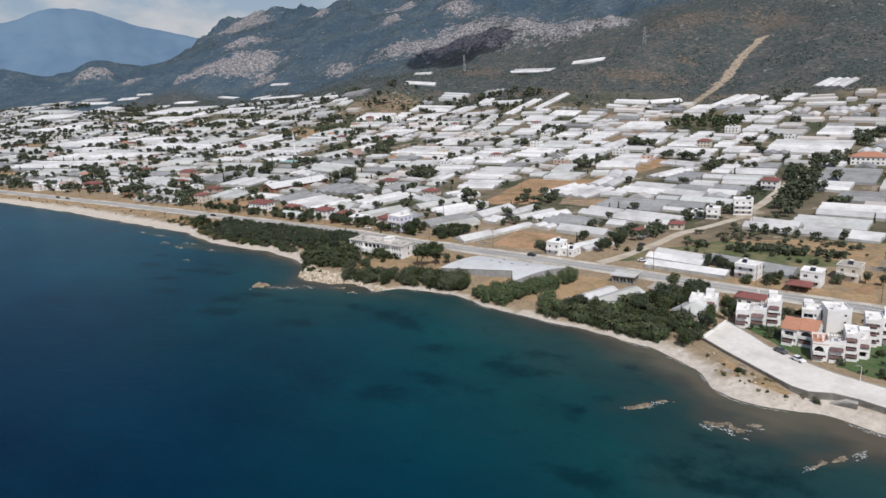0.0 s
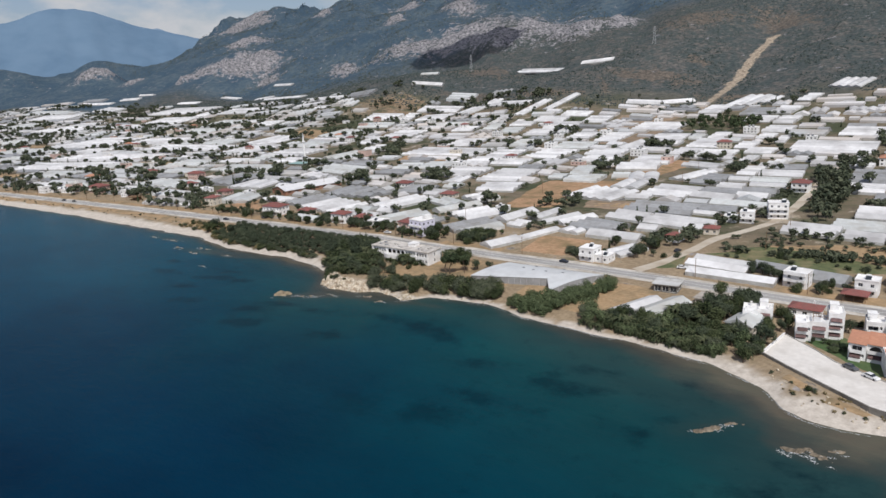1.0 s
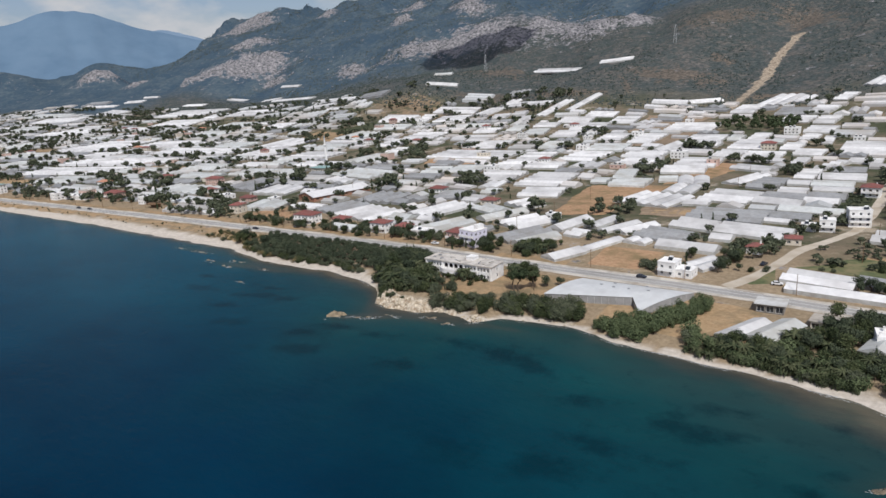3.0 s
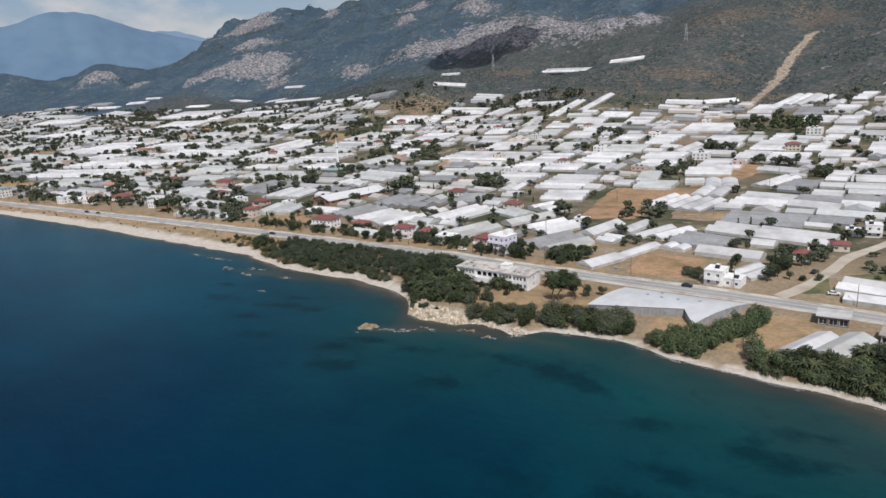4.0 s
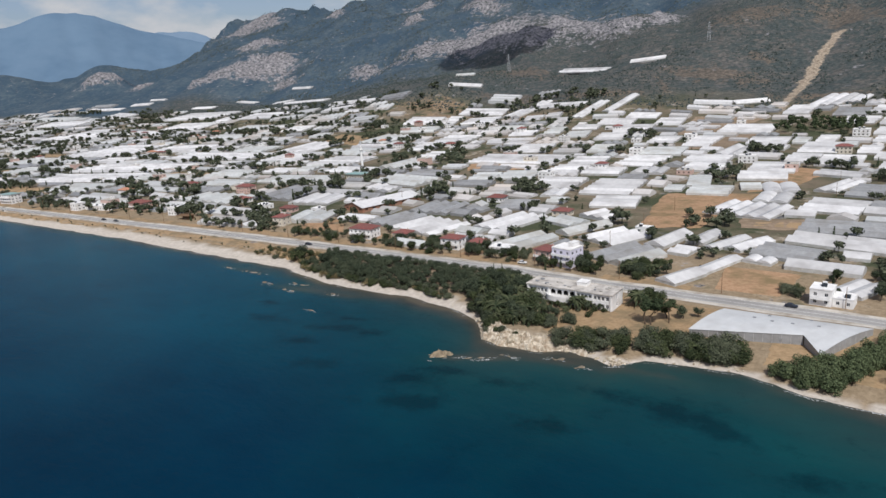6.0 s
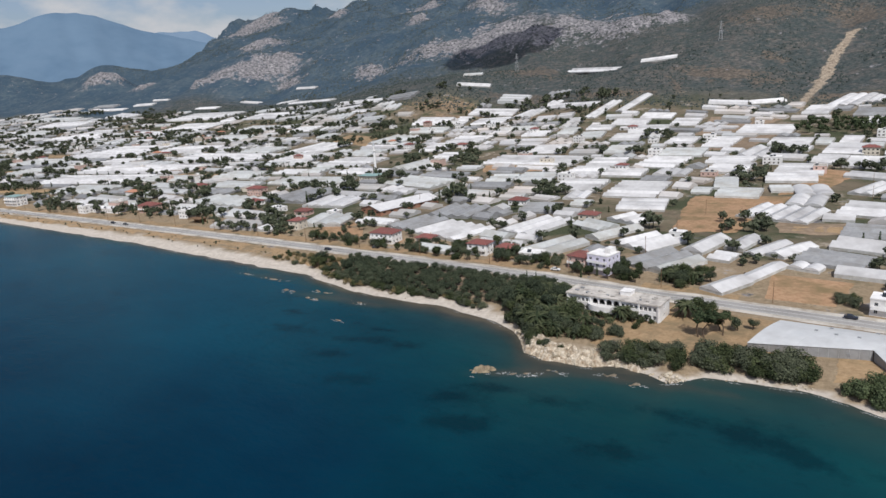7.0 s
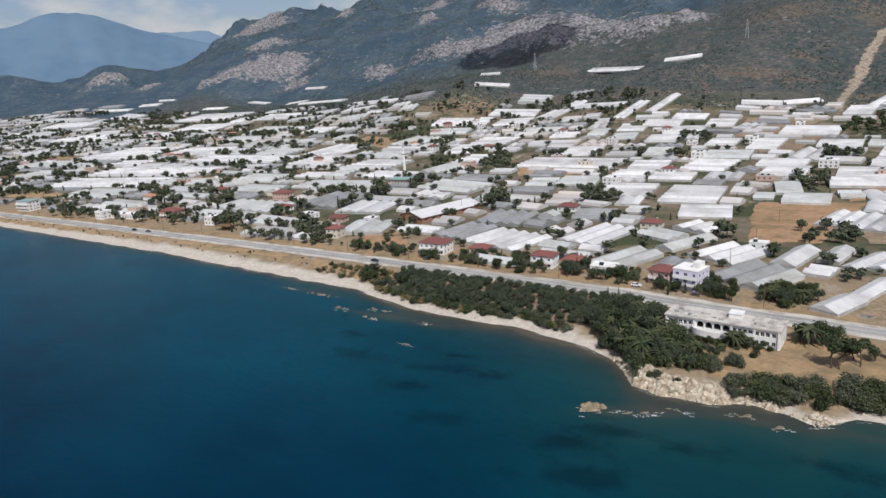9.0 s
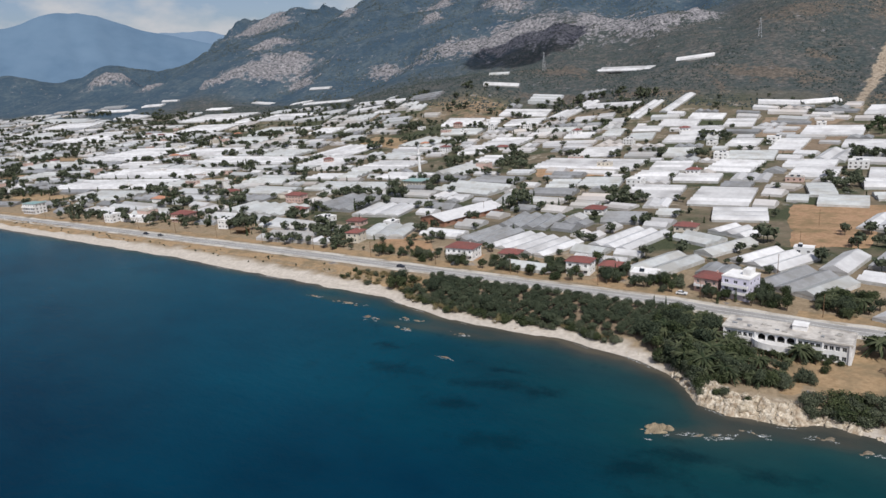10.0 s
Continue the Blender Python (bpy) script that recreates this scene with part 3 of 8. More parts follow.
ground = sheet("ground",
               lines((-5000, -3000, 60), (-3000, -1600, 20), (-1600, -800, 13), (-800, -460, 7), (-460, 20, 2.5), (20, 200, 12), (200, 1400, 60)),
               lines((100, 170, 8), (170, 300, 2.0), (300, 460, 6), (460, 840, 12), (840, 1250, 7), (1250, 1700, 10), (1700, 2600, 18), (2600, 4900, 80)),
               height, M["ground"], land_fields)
tagged(ground, "dry coastal plain rising to scrub-covered rocky hills", "ground", "", "structure")


# beds of sea grass on the bottom: x, y, half widths, turn
WEEDS = (
    (-295, 194, 11, 4, 20), (-278, 196, 7, 3, 10), (-298, 178, 9, 3, 20), (-278, 166, 9, 4, 10), (-212, 182, 8, 3, 10), (-160, 187, 12, 4, -10), (-150, 183, 8, 3, -20), (-177, 189, 7, 3, 0),
    (-92, 168, 8, 4, 20), (-102, 168, 7, 3, 0), (-91, 183, 9, 2.5, 10), (-69, 153.5, 3.4, 3, 0), (-39.5, 141, 7, 4, 20), (-28, 137, 8, 3, 10), (-63, 187, 5, 2, 0), (-145, 129, 12, 6, 10),
    (-115, 150, 9, 4, 0), (-230, 160, 10, 4, 20), (-330, 190, 10, 4, 10), (-190, 165, 9, 4, 0), (-130, 170, 8, 3, 10),
    (-294, 205, 7, 2, 10), (-285, 163, 6, 3, 0), (-235, 181, 9, 2.5, 10), (-182, 190, 6, 3, 0), (-242, 171, 7, 3, 20), (-344, 205, 6, 2.5, 0), (-88, 182, 6, 2, 0), (-102, 175, 5, 2, 10),
    (-64, 164, 2.5, 1.6, 0), (-34, 155, 5, 1.6, -20), (-21, 144, 6, 3, 20), (-123, 135, 10, 5, 20), (-54, 125, 8, 4, 10), (-12, 156, 5, 2, 20),
)
# brown shallows round the reefs
SHOALS = (
    (-55, 165, 9, 3.5, 45), (-32, 165, 10, 5, 0), (-9, 160, 11, 3, 48), (-238, 191, 9, 4, 30), (-226, 197, 12, 4, 25), (-203, 204, 16, 4, 5), (-178, 207, 14, 4, 0), (-350, 223, 26, 5, 5), (-322, 224, 14, 4, 5), (-400, 235, 22, 4, 0),
)


def sea_fields(x, y, z):
    away = np.maximum(0, shore(x) - y)
    return {"weed": spots(x, y, WEEDS), "blue": ease(-190, -430, x) * (1 - 0.8 * ease(185, 40, y)), "depth": (1 - 0.72 * spots(x, y, SHOALS)) * (1 - np.exp(-away / np.interp(x, (-420, -290, -170, -130, -70, -52, -40), (48, 75, 75, 95, 125, 150, 180))))}


sea = sheet("sea", lines((-4900, -1200, 200), (-1200, -500, 20), (-500, 60, 4), (60, 400, 30), (400, 1500, 200)),
            lines((-4900, -400, 300), (-400, 100, 20), (100, 270, 3)), lambda x, y: x * 0, M["sea"], sea_fields)
tagged(sea, "deep blue sea turning teal and brown over the shallows", "water", "", "structure")


def strip(name, points, width, lift, material, label, category, step=6.0, kind="structure", wobble=0.0, steps_across=2):
    """A band laid on the ground along a line of (x, y)."""
    pts = [Vector(p) for p in points]
    run = []
    for a, b in zip(pts, pts[1:]):
        k = max(1, round((b - a).length / step))
        run += [a.lerp(b, i / k) for i in range(k)]
    run.append(pts[-1])
    smooth = [run[0]] + [(run[i - 1] + run[i] * 2 + run[i + 1]) / 4 for i in range(1, len(run) - 1)] + [run[-1]]
    verts, faces = [], []
    for i, p in enumerate(smooth):
        t = (smooth[min(i + 1, len(smooth) - 1)] - smooth[max(i - 1, 0)]).normalized()
        s = Vector((-t.y, t.x))
        w = width / 2 + wobble * float(value_noise(np.array(i * 0.7), np.array(width), 3))
        for k in range(steps_across + 1):
            q = p + s * w * (2 * k / steps_across - 1)
            verts.append((q.x, q.y, ground_z(q.x, q.y) + lift))
    n = steps_across + 1
    for i in range(len(smooth) - 1):
        for k in range(steps_across):
            a = i * n + k
            faces.append((a + 1, a, a + n, a + n + 1))
    ob = new(name, mesh_of(name, verts, faces, material))
    return tagged(ob, label, category, "", kind)


MAIN = ((-1500, 255), (-1000, 268), (-807, 273), (-651, 277), (-530, 279.5), (-440, 281), (-336, 281), (-265, 281), (-236, 278), (-200, 276.2), (-166, 274.8), (-127, 273.5), (-99, 271.5), (-74, 268.6), (-42, 266), (-2, 264), (60, 260), (200, 250))
strip("road_shoulder", MAIN, 12.6, 0.10, M["shoulder"], "pale gravel verges of the coast road", "road verge", 6, "structure", 0.8)
strip("road", MAIN, 7.2, 0.16, M["asphalt"], "grey asphalt two-lane coast road", "road", 6)
for side in (-3.2, 0.0, 3.2):
    strip("road_line", [(x, y + side) for x, y in MAIN], 0.22, 0.175, M["paint"], "worn white painted road line", "road marking", 6, "structure", 0.0, 1)
SIDE = ((-113, 279), (-107, 292), (-101, 313), (-95.5, 341), (-84.5, 365), (-76, 385), (-71, 430), (-69, 460), (-67, 510), (-62, 600))
strip("side_road", SIDE, 5.2, 0.13, M["dirt"], "pale dusty side road between the plots", "road", 4, "structure", 0.4)


def field_patch(corners, kind):
    """A plot of open ground laid on the land."""
    a, b, c, d = (Vector(p) for p in corners)
    n = max(4, min(22, int(max((b - a).length, (d - a).length) / 4)))
    verts, faces = [], []
    for j in range(n + 1):
        for i in range(n + 1):
            p = a.lerp(b, i / n).lerp(d.lerp(c, i / n), j / n)
            edge = min(i, j, n - i, n - j) == 0
            p = p + Vector((fractal(p.x / 9, p.y / 9, 2, 41), fractal(p.x / 9, p.y / 9, 2, 42))) * (2.2 if edge else 0.0)
            verts.append((p.x, p.y, ground_z(p.x, p.y) + (0.05 if p.y < 330 else 0.3 if p.y < 820 else 0.9) - (0.25 if edge else 0)))
    for j in range(n):
        for i in range(n):
            k = j * (n + 1) + i
            faces.append((k, k + 1, k + n + 2, k + n + 1))
    mats = {"field": M["field"], "earth": M["earth"], "straw": M["straw"], "meadow": M["meadow"], "lawn": M["lawn"], "soil": M["earth"]}
    words = {"field": "ploughed dry brown field", "earth": "bare reddish earth slope", "straw": "patch of dry straw-coloured grass", "meadow": "weedy green meadow with dry spots", "lawn": "mown green lawn beside the villas", "soil": "pale bare soil under the orchard rows"}
    ob = new(kind + "_ground" if kind in ("earth", "soil") else kind, mesh_of(kind, verts, faces, mats[kind]))
    tagged(ob, words[kind], "field", "", "structure")


field_patch(((-177, 284), (-150, 284), (-144, 321), (-182, 323)), "field")
field_patch(((-236, 376), (-208, 381), (-191, 481), (-249, 469)), "field")
field_patch(((-186, 389), (-158, 392), (-158, 419), (-189, 414)), "earth")
field_patch(((-444, 527), (-389, 541), (-398, 574), (-464, 566)), "field")
field_patch(((-317, 730), (-285, 736), (-244, 828), (-324, 829)), "earth")
field_patch(((-289, 654), (-254, 657), (-240, 733), (-275, 721)), "earth")
field_patch(((-203, 482), (-180, 497), (-160, 568), (-181, 582)), "field")
field_patch(((-75, 337), (-4, 315), (-6, 357), (-44, 350)), "straw")
field_patch(((-98, 314), (-36, 304), (-6, 316), (-64, 343)), "meadow")
field_patch(((-400, 256), (-354, 250), (-371, 274), (-414, 270)), "straw")
field_patch(((-434, 299), (-393, 309), (-410, 329), (-444, 328)), "field")
field_patch(((-18, 277), (-3, 271), (-4, 305), (-16, 289)), "field")
field_patch(((-780, 688), (-689, 658), (-722, 718), (-789, 732)), "straw")
field_patch(((-375, 299), (-363, 300), (-365, 320), (-380, 312)), "field")
field_patch(((-440, 301), (-421, 307), (-421, 340), (-444, 336)), "field")
field_patch(((-310, 289), (-291, 287), (-287, 310), (-297, 309)), "field")
field_patch(((-185, 393), (-154, 395), (-157, 412), (-185, 404)), "straw")
field_patch(((-370, 247), (-262, 243), (-258, 273), (-372, 273)), "soil")
field_patch(((-226, 221), (-152, 225), (-152, 267.5), (-226, 268)), "straw")
field_patch(((-150.5, 224), (-92, 216), (-92, 260), (-150.5, 266)), "straw")
field_patch(((-928, 324), (-852, 330), (-856, 354), (-926, 350)), "straw")
field_patch(((-1128, 402), (-1022, 412), (-1030, 434), (-1126, 428)), "field")
field_patch(((-798, 441), (-732, 447), (-736, 469), (-796, 464)), "straw")
field_patch(((-688, 320), (-647, 324), (-650, 344), (-688, 340)), "field")
field_patch(((-1296, 523), (-1184, 533), (-1190, 558), (-1294, 552)), "straw")
field_patch(((-111, 286), (-106, 284.5), (-95.6, 288), (-99, 317)), "meadow")
field_patch(((-95.6, 288.5), (-63, 275.2), (-65, 280), (-94.7, 296)), "straw")
field_patch(((-60, 273.5), (-2, 269), (-3, 281), (-58, 281)), "straw")
field_patch(((-26, 283), (0, 281), (0, 316), (-14, 314)), "straw")
for run in (((-1000, 279), (-807, 284), (-651, 288), (-530, 290.5), (-440, 292), (-336, 292), (-265, 292)), ((-222, 285.8), (-200, 285), (-184, 284.4))):
    strip("grass_verge", run, 7.0, 0.05, M["straw"], "dry grassy verge on the inland side of the road", "verge", 5, "structure", 2.0)
# dry grass between the road and the beach
strip("grass_verge", ((-1000, 260), (-807, 264.5), (-651, 267.5), (-560, 268.5), (-470, 268), (-420, 265), (-402, 264)), 9.0, 0.06, M["straw"], "dry grassy verge between road and beach", "verge", 5, "structure", 2.0)


def boulder_mesh(name, seed, flat, material):
    rng = random.Random(seed)
    bm = bmesh.new()
    for _ in range(20):
        u, v = rng.uniform(-1, 1), rng.uniform(0, 6.2832)
        k = math.sqrt(1 - u * u) * rng.uniform(0.75, 1.15)
        bm.verts.new((k * math.cos(v), k * math.sin(v) * 0.8, max(-0.45, u * rng.uniform(0.7, 1.1)) * flat))
    hull = bmesh.ops.convex_hull(bm, input=bm.verts)
    bmesh.ops.delete(bm, geom=[g for g in set(hull["geom_interior"]) | set(hull["geom_unused"]) if isinstance(g, bmesh.types.BMVert)], context="VERTS")
    bmesh.ops.bevel(bm, geom=bm.edges[:], offset=0.06, segments=1, affect="EDGES")
    me = bpy.data.meshes.new(name)
    bm.to_mesh(me)
    bm.free()
    me.materials.append(material)
    return me


STONES = [boulder_mesh("boulder", s, 0.62, M["rock"]) for s in range(5)]


def stone(x, y, size, z=None, meshes=STONES, label="pale weathered limestone boulder on the shore", name="boulder", category="rock", group="shore boulders", flat=1.0):
    ob = new(name, random.choice(meshes))
    ob.matrix_basis = Matrix.Translation((x, y, ground_z(x, y) + size * 0.12 if z is None else z)) @ Matrix.Rotation(random.uniform(0, 6.28), 4, "Z") @ Matrix.Diagonal((size, size * random.uniform(0.6, 1.0), size * random.uniform(0.7, 1.1) * flat, 1))
    return tagged(ob, label, category, group)


random.seed(11)
# the headland's broken ledges: cracked blocks in steps
def blocks_of(x, y, cell, seed):
    """For each point the number of its block and how far it lies from the crack."""
    i, j = np.floor(x / cell), np.floor(y / cell)
    d1, d2, own = x * 0 + 99.0, x * 0 + 99.0, x * 0
    for a in (-1, 0, 1):
        for b in (-1, 0, 1):
            r1 = np.modf(np.abs(np.sin((i + a) * 12.9898 + (j + b) * 78.233 + seed) * 43758.5453))[0]
            r2 = np.modf(np.abs(np.sin((i + a) * 39.346 + (j + b) * 11.135 + seed) * 24634.6345))[0]
            d = np.hypot((i + a + r1) * cell - x, ((j + b + r2) * cell - y) * 1.3)
            near = d < d1
            d2 = np.where(near, d1, np.minimum(d2, d))
            own = np.where(near, r1 * 7.3 + r2 * 3.1, own)
            d1 = np.where(near, d, d1)
    return np.modf(own)[0], d2 - d1


def headland_ledge():
    xs, ds = np.arange(-248, -197.5, 0.34), np.arange(-2.0, 11.5, 0.34)
    gx, gd = np.meshgrid(xs, ds)
    gy = shore(gx) + gd
    reach = np.interp(gx, (-248, -243, -236, -226, -216, -205, -198), (6.5, 9.0, 10.0, 9.0, 6.0, 4.0, 2.5)) + 1.6 * value_noise(gx / 2.3, gy * 0, 15)
    big, gap = blocks_of(gx + 0.5 * value_noise(gx / 1.5, gy / 1.5, 3), gy, 3.1, 4.0)
    small, slit = blocks_of(gx, gy + 0.3 * value_noise(gx, gy, 4), 1.25, 9.0)
    rise = ease(-1.6, 1.0, gd) * (1 - ease(reach * 0.8, reach, gd))
    z = height(gx, gy) + rise * (0.1 + 1.0 * np.round(big * 3) / 3 + 0.6 * np.round(small * 2) / 2 - 1.7 * (1 - ease(0.0, 0.5, gap)) - 0.6 * (1 - ease(0.0, 0.3, slit))) - 0.5 * (1 - rise) + 0.12 * fractal(gx, gy, 2, 5) * rise
    w, h = len(xs), len(ds)
    verts = np.stack([gx.ravel(), gy.ravel(), z.ravel()], -1).tolist()
    faces = [(j * w + i, j * w + i + 1, (j + 1) * w + i + 1, (j + 1) * w + i) for j in range(h - 1) for i in range(w - 1)]
    ob = new("rock_ledge", mesh_of("rock_ledge", verts, faces, M["ledge"]))
    tagged(ob, "broken pale limestone ledges of the headland", "rock", "", "structure")


headland_ledge()
for _ in range(72):
    x = random.uniform(-246, -200)
    stone(x, float(shore(x)) + random.uniform(-0.5, 8.5) * (1.0 if x < -212 else 0.45), random.choice((0.35, 0.5, 0.7, 1.0, 1.5, 2.1)) * random.uniform(0.7, 1.1) * (1.1 if x < -222 else 0.75), None, STONES, "pale weathered limestone ledge on the headland", "boulder", "rock", "shore boulders", 0.95)
# tumbled blocks at the end of the rocky shore
for _ in range(26):
    stone(random.gauss(-188.5, 2.0), random.gauss(210.5, 1.6), random.uniform(0.5, 1.4))
for _ in range(40):
    x = random.uniform(-205, -150)
    stone(x, float(shore(x)) + random.uniform(-0.3, 2.6), random.uniform(0.25, 0.7))
# scattered stones on the sand below the promenade
for _ in range(46):
    x = random.uniform(-48, 2)
    y = float(shore(x)) + random.uniform(3, 13)
    if y < 212 - (x + 50) * 0.72:
        stone(x, y, random.uniform(0.2, 0.6))
for _ in range(28):
    x = random.uniform(-360, -255)
    stone(x, float(shore(x)) + random.uniform(2.0, 7.0), random.uniform(0.2, 0.55))


SURF = ([], [])


def foam_patch(x, y, length, width, turn, seed):
    """A ragged film of white water."""
    rng = random.Random(seed)
    verts, faces = [], []
    n = 15
    for i in range(n + 1):
        t = i / n * 2 - 1
        w = width * math.sqrt(max(0.0, 1 - t * t)) * (0.55 + 0.7 * abs(noise.noise(Vector((t * 3.1, seed * 1.7, 0))))) + 0.03
        o = width * 0.9 * noise.noise(Vector((t * 2.0, seed * 2.9, 4)))
        for s in (-1, 0, 1):
            p = Matrix.Rotation(turn, 2) @ Vector((t * length / 2, o + s * w / 2))
            verts.append((x + p.x, y + p.y, 0.05 if s else 0.12))
    for i in range(n):
        for s in (0, 1):
            a = i * 3 + s
            faces.append((a, a + 3, a + 4, a + 1))
    k = len(SURF[0])
    SURF[0].extend(verts)
    SURF[1].extend(tuple(i + k for i in f) for f in faces)


def reef(x, y, length, width, turn, tall, foam, seed, label="low brown reef awash in the sea", material="reef"):
    """A broken ridge of rock that only just breaks the water, with foam on its seaward side."""
    nx, ny = max(14, int(length / 0.38)), max(8, int(width / 0.38))
    m = Matrix.Rotation(turn, 2)
    gx, gy = np.meshgrid(np.linspace(-1, 1, nx), np.linspace(-1, 1, ny))
    u, v = gx * length / 2, gy * width / 2
    v = v + 0.30 * width * value_noise(gx * 2.1 + seed, gx * 0, 3)
    body = (1 - gx ** 2) * (1 - np.abs(gy) ** 1.4) if tall < 1 else (1 - np.abs(gx + 0.15) ** 1.3) * (1 - np.abs(gy)) ** 0.9 * 1.25
    big, gap = blocks_of(u + 0.4 * value_noise(u / 1.3, v / 1.3, 7), v, 1.9, seed)
    z = tall * (1.5 * body - (0.62 if tall > 1 else 1.1) + (0.55 if tall > 1 else 0.95) * fractal(u / 1.9 + seed, v / 1.3, 3, 41)) + 0.5 * tall * (big - 0.5) * body - 0.35 * (1 - ease(0, 0.35, gap)) * body * min(1.0, tall)
    z = np.where((np.abs(gx) > 0.999) | (np.abs(gy) > 0.999), -0.6, np.maximum(z, -0.6))
    verts = [(x + (m @ Vector((p, q))).x, y + (m @ Vector((p, q))).y, float(h)) for p, q, h in zip(u.ravel(), v.ravel(), z.ravel())]
    faces = [(j * nx + i, j * nx + i + 1, (j + 1) * nx + i + 1, (j + 1) * nx + i) for j in range(ny - 1) for i in range(nx - 1)]
    ob = new("sea_rock" if tall > 1 else "reef", mesh_of("reef", verts, faces, M[material]))
    tagged(ob, label, "rock", "reefs off the beach")
    for k in range(int(foam * 0.62)):
        p = m @ Vector((random.uniform(-0.5, 0.5) * length, random.uniform(-0.75, 0.15) * width))
        foam_patch(x + p.x, y + p.y, random.uniform(1.2, 3.8), random.uniform(0.5, 1.4), turn + random.uniform(-0.6, 0.6), x + k)


reef(-53.5, 166.0, 17, 3.2, 0.80, 0.55, 12, 1.0)
reef(-32.0, 164.5, 12, 6.0, -0.1, 0.6, 26, 2.0)
reef(-7.5, 161, 18, 3.0, 0.85, 0.5, 14, 3.0)
reef(-25.5, 168, 8, 2.6, 0.2, 0.4, 4, 4.0)
reef(-241.0, 191.0, 12.5, 6.0, 0.6, 1.7, 12, 5.0, "pale brown sea rock standing above the water", "sea_stone")
reef(-229, 194.5, 12, 2.6, 0.5, 0.4, 16, 6.0)
reef(-222, 200, 10, 2.2, 0.1, 0.4, 6, 7.0)
reef(-206, 205, 9, 2.6, 0.1, 0.4, 5, 8.0)
reef(-196, 202.5, 8, 2.2, 0.3, 0.4, 4, 9.0)
reef(-368.5, 223.5, 12, 3.2, 0.1, 0.5, 9, 10.0)
reef(-348.5, 219.8, 14, 2.6, 0.1, 0.45, 9, 11.0)
reef(-325, 224.5, 12, 2.6, 0.1, 0.45, 7, 12.0)
reef(-352, 229, 16, 3.5, 0.1, 0.4, 4, 13.0)
reef(-319.7, 204.6, 8, 1.8, 0.1, 0.4, 6, 14.0)
reef(-390, 234, 20, 3.0, 0.0, 0.4, 6, 15.0)
reef(-410, 235, 14, 2.2, 0.0, 0.4, 6, 16.0)
# the line of small surf along the beach
random.seed(5)
for i in range(84):
    x = random.uniform(-700, 5) if i < 44 else random.uniform(-190, 5)
    foam_patch(x, float(shore(x)) - random.uniform(0.1, 1.6), random.uniform(3.5, 11), random.uniform(0.25, 0.8), math.atan2(float(shore(x + 3) - shore(x - 3)), 6.0), i * 1.37)

surf = new("surf", mesh_of("surf", *SURF, M["foam"]))
tagged(surf, "white foam breaking on shallow reef and beach", "surf", "", "stuff")

# ---- promenade ----
QUAY = ((-50.0, 212.2), (-41.5, 204.9), (-29.3, 195.5), (-21.0, 189.2), (-16.5, 187.7), (-11.0, 189.6), (-5.0, 189.0), (1.0, 187.0), (30, 178), (90, 170))
BACK = ((-46.6, 230.2), (-37.3, 221.4), (-31.0, 214.3), (-24.1, 210.2), (-17.6, 206.0), (-11.6, 202.9), (-6.0, 201.1), (0.2, 199.4), (30, 191), (90, 183))


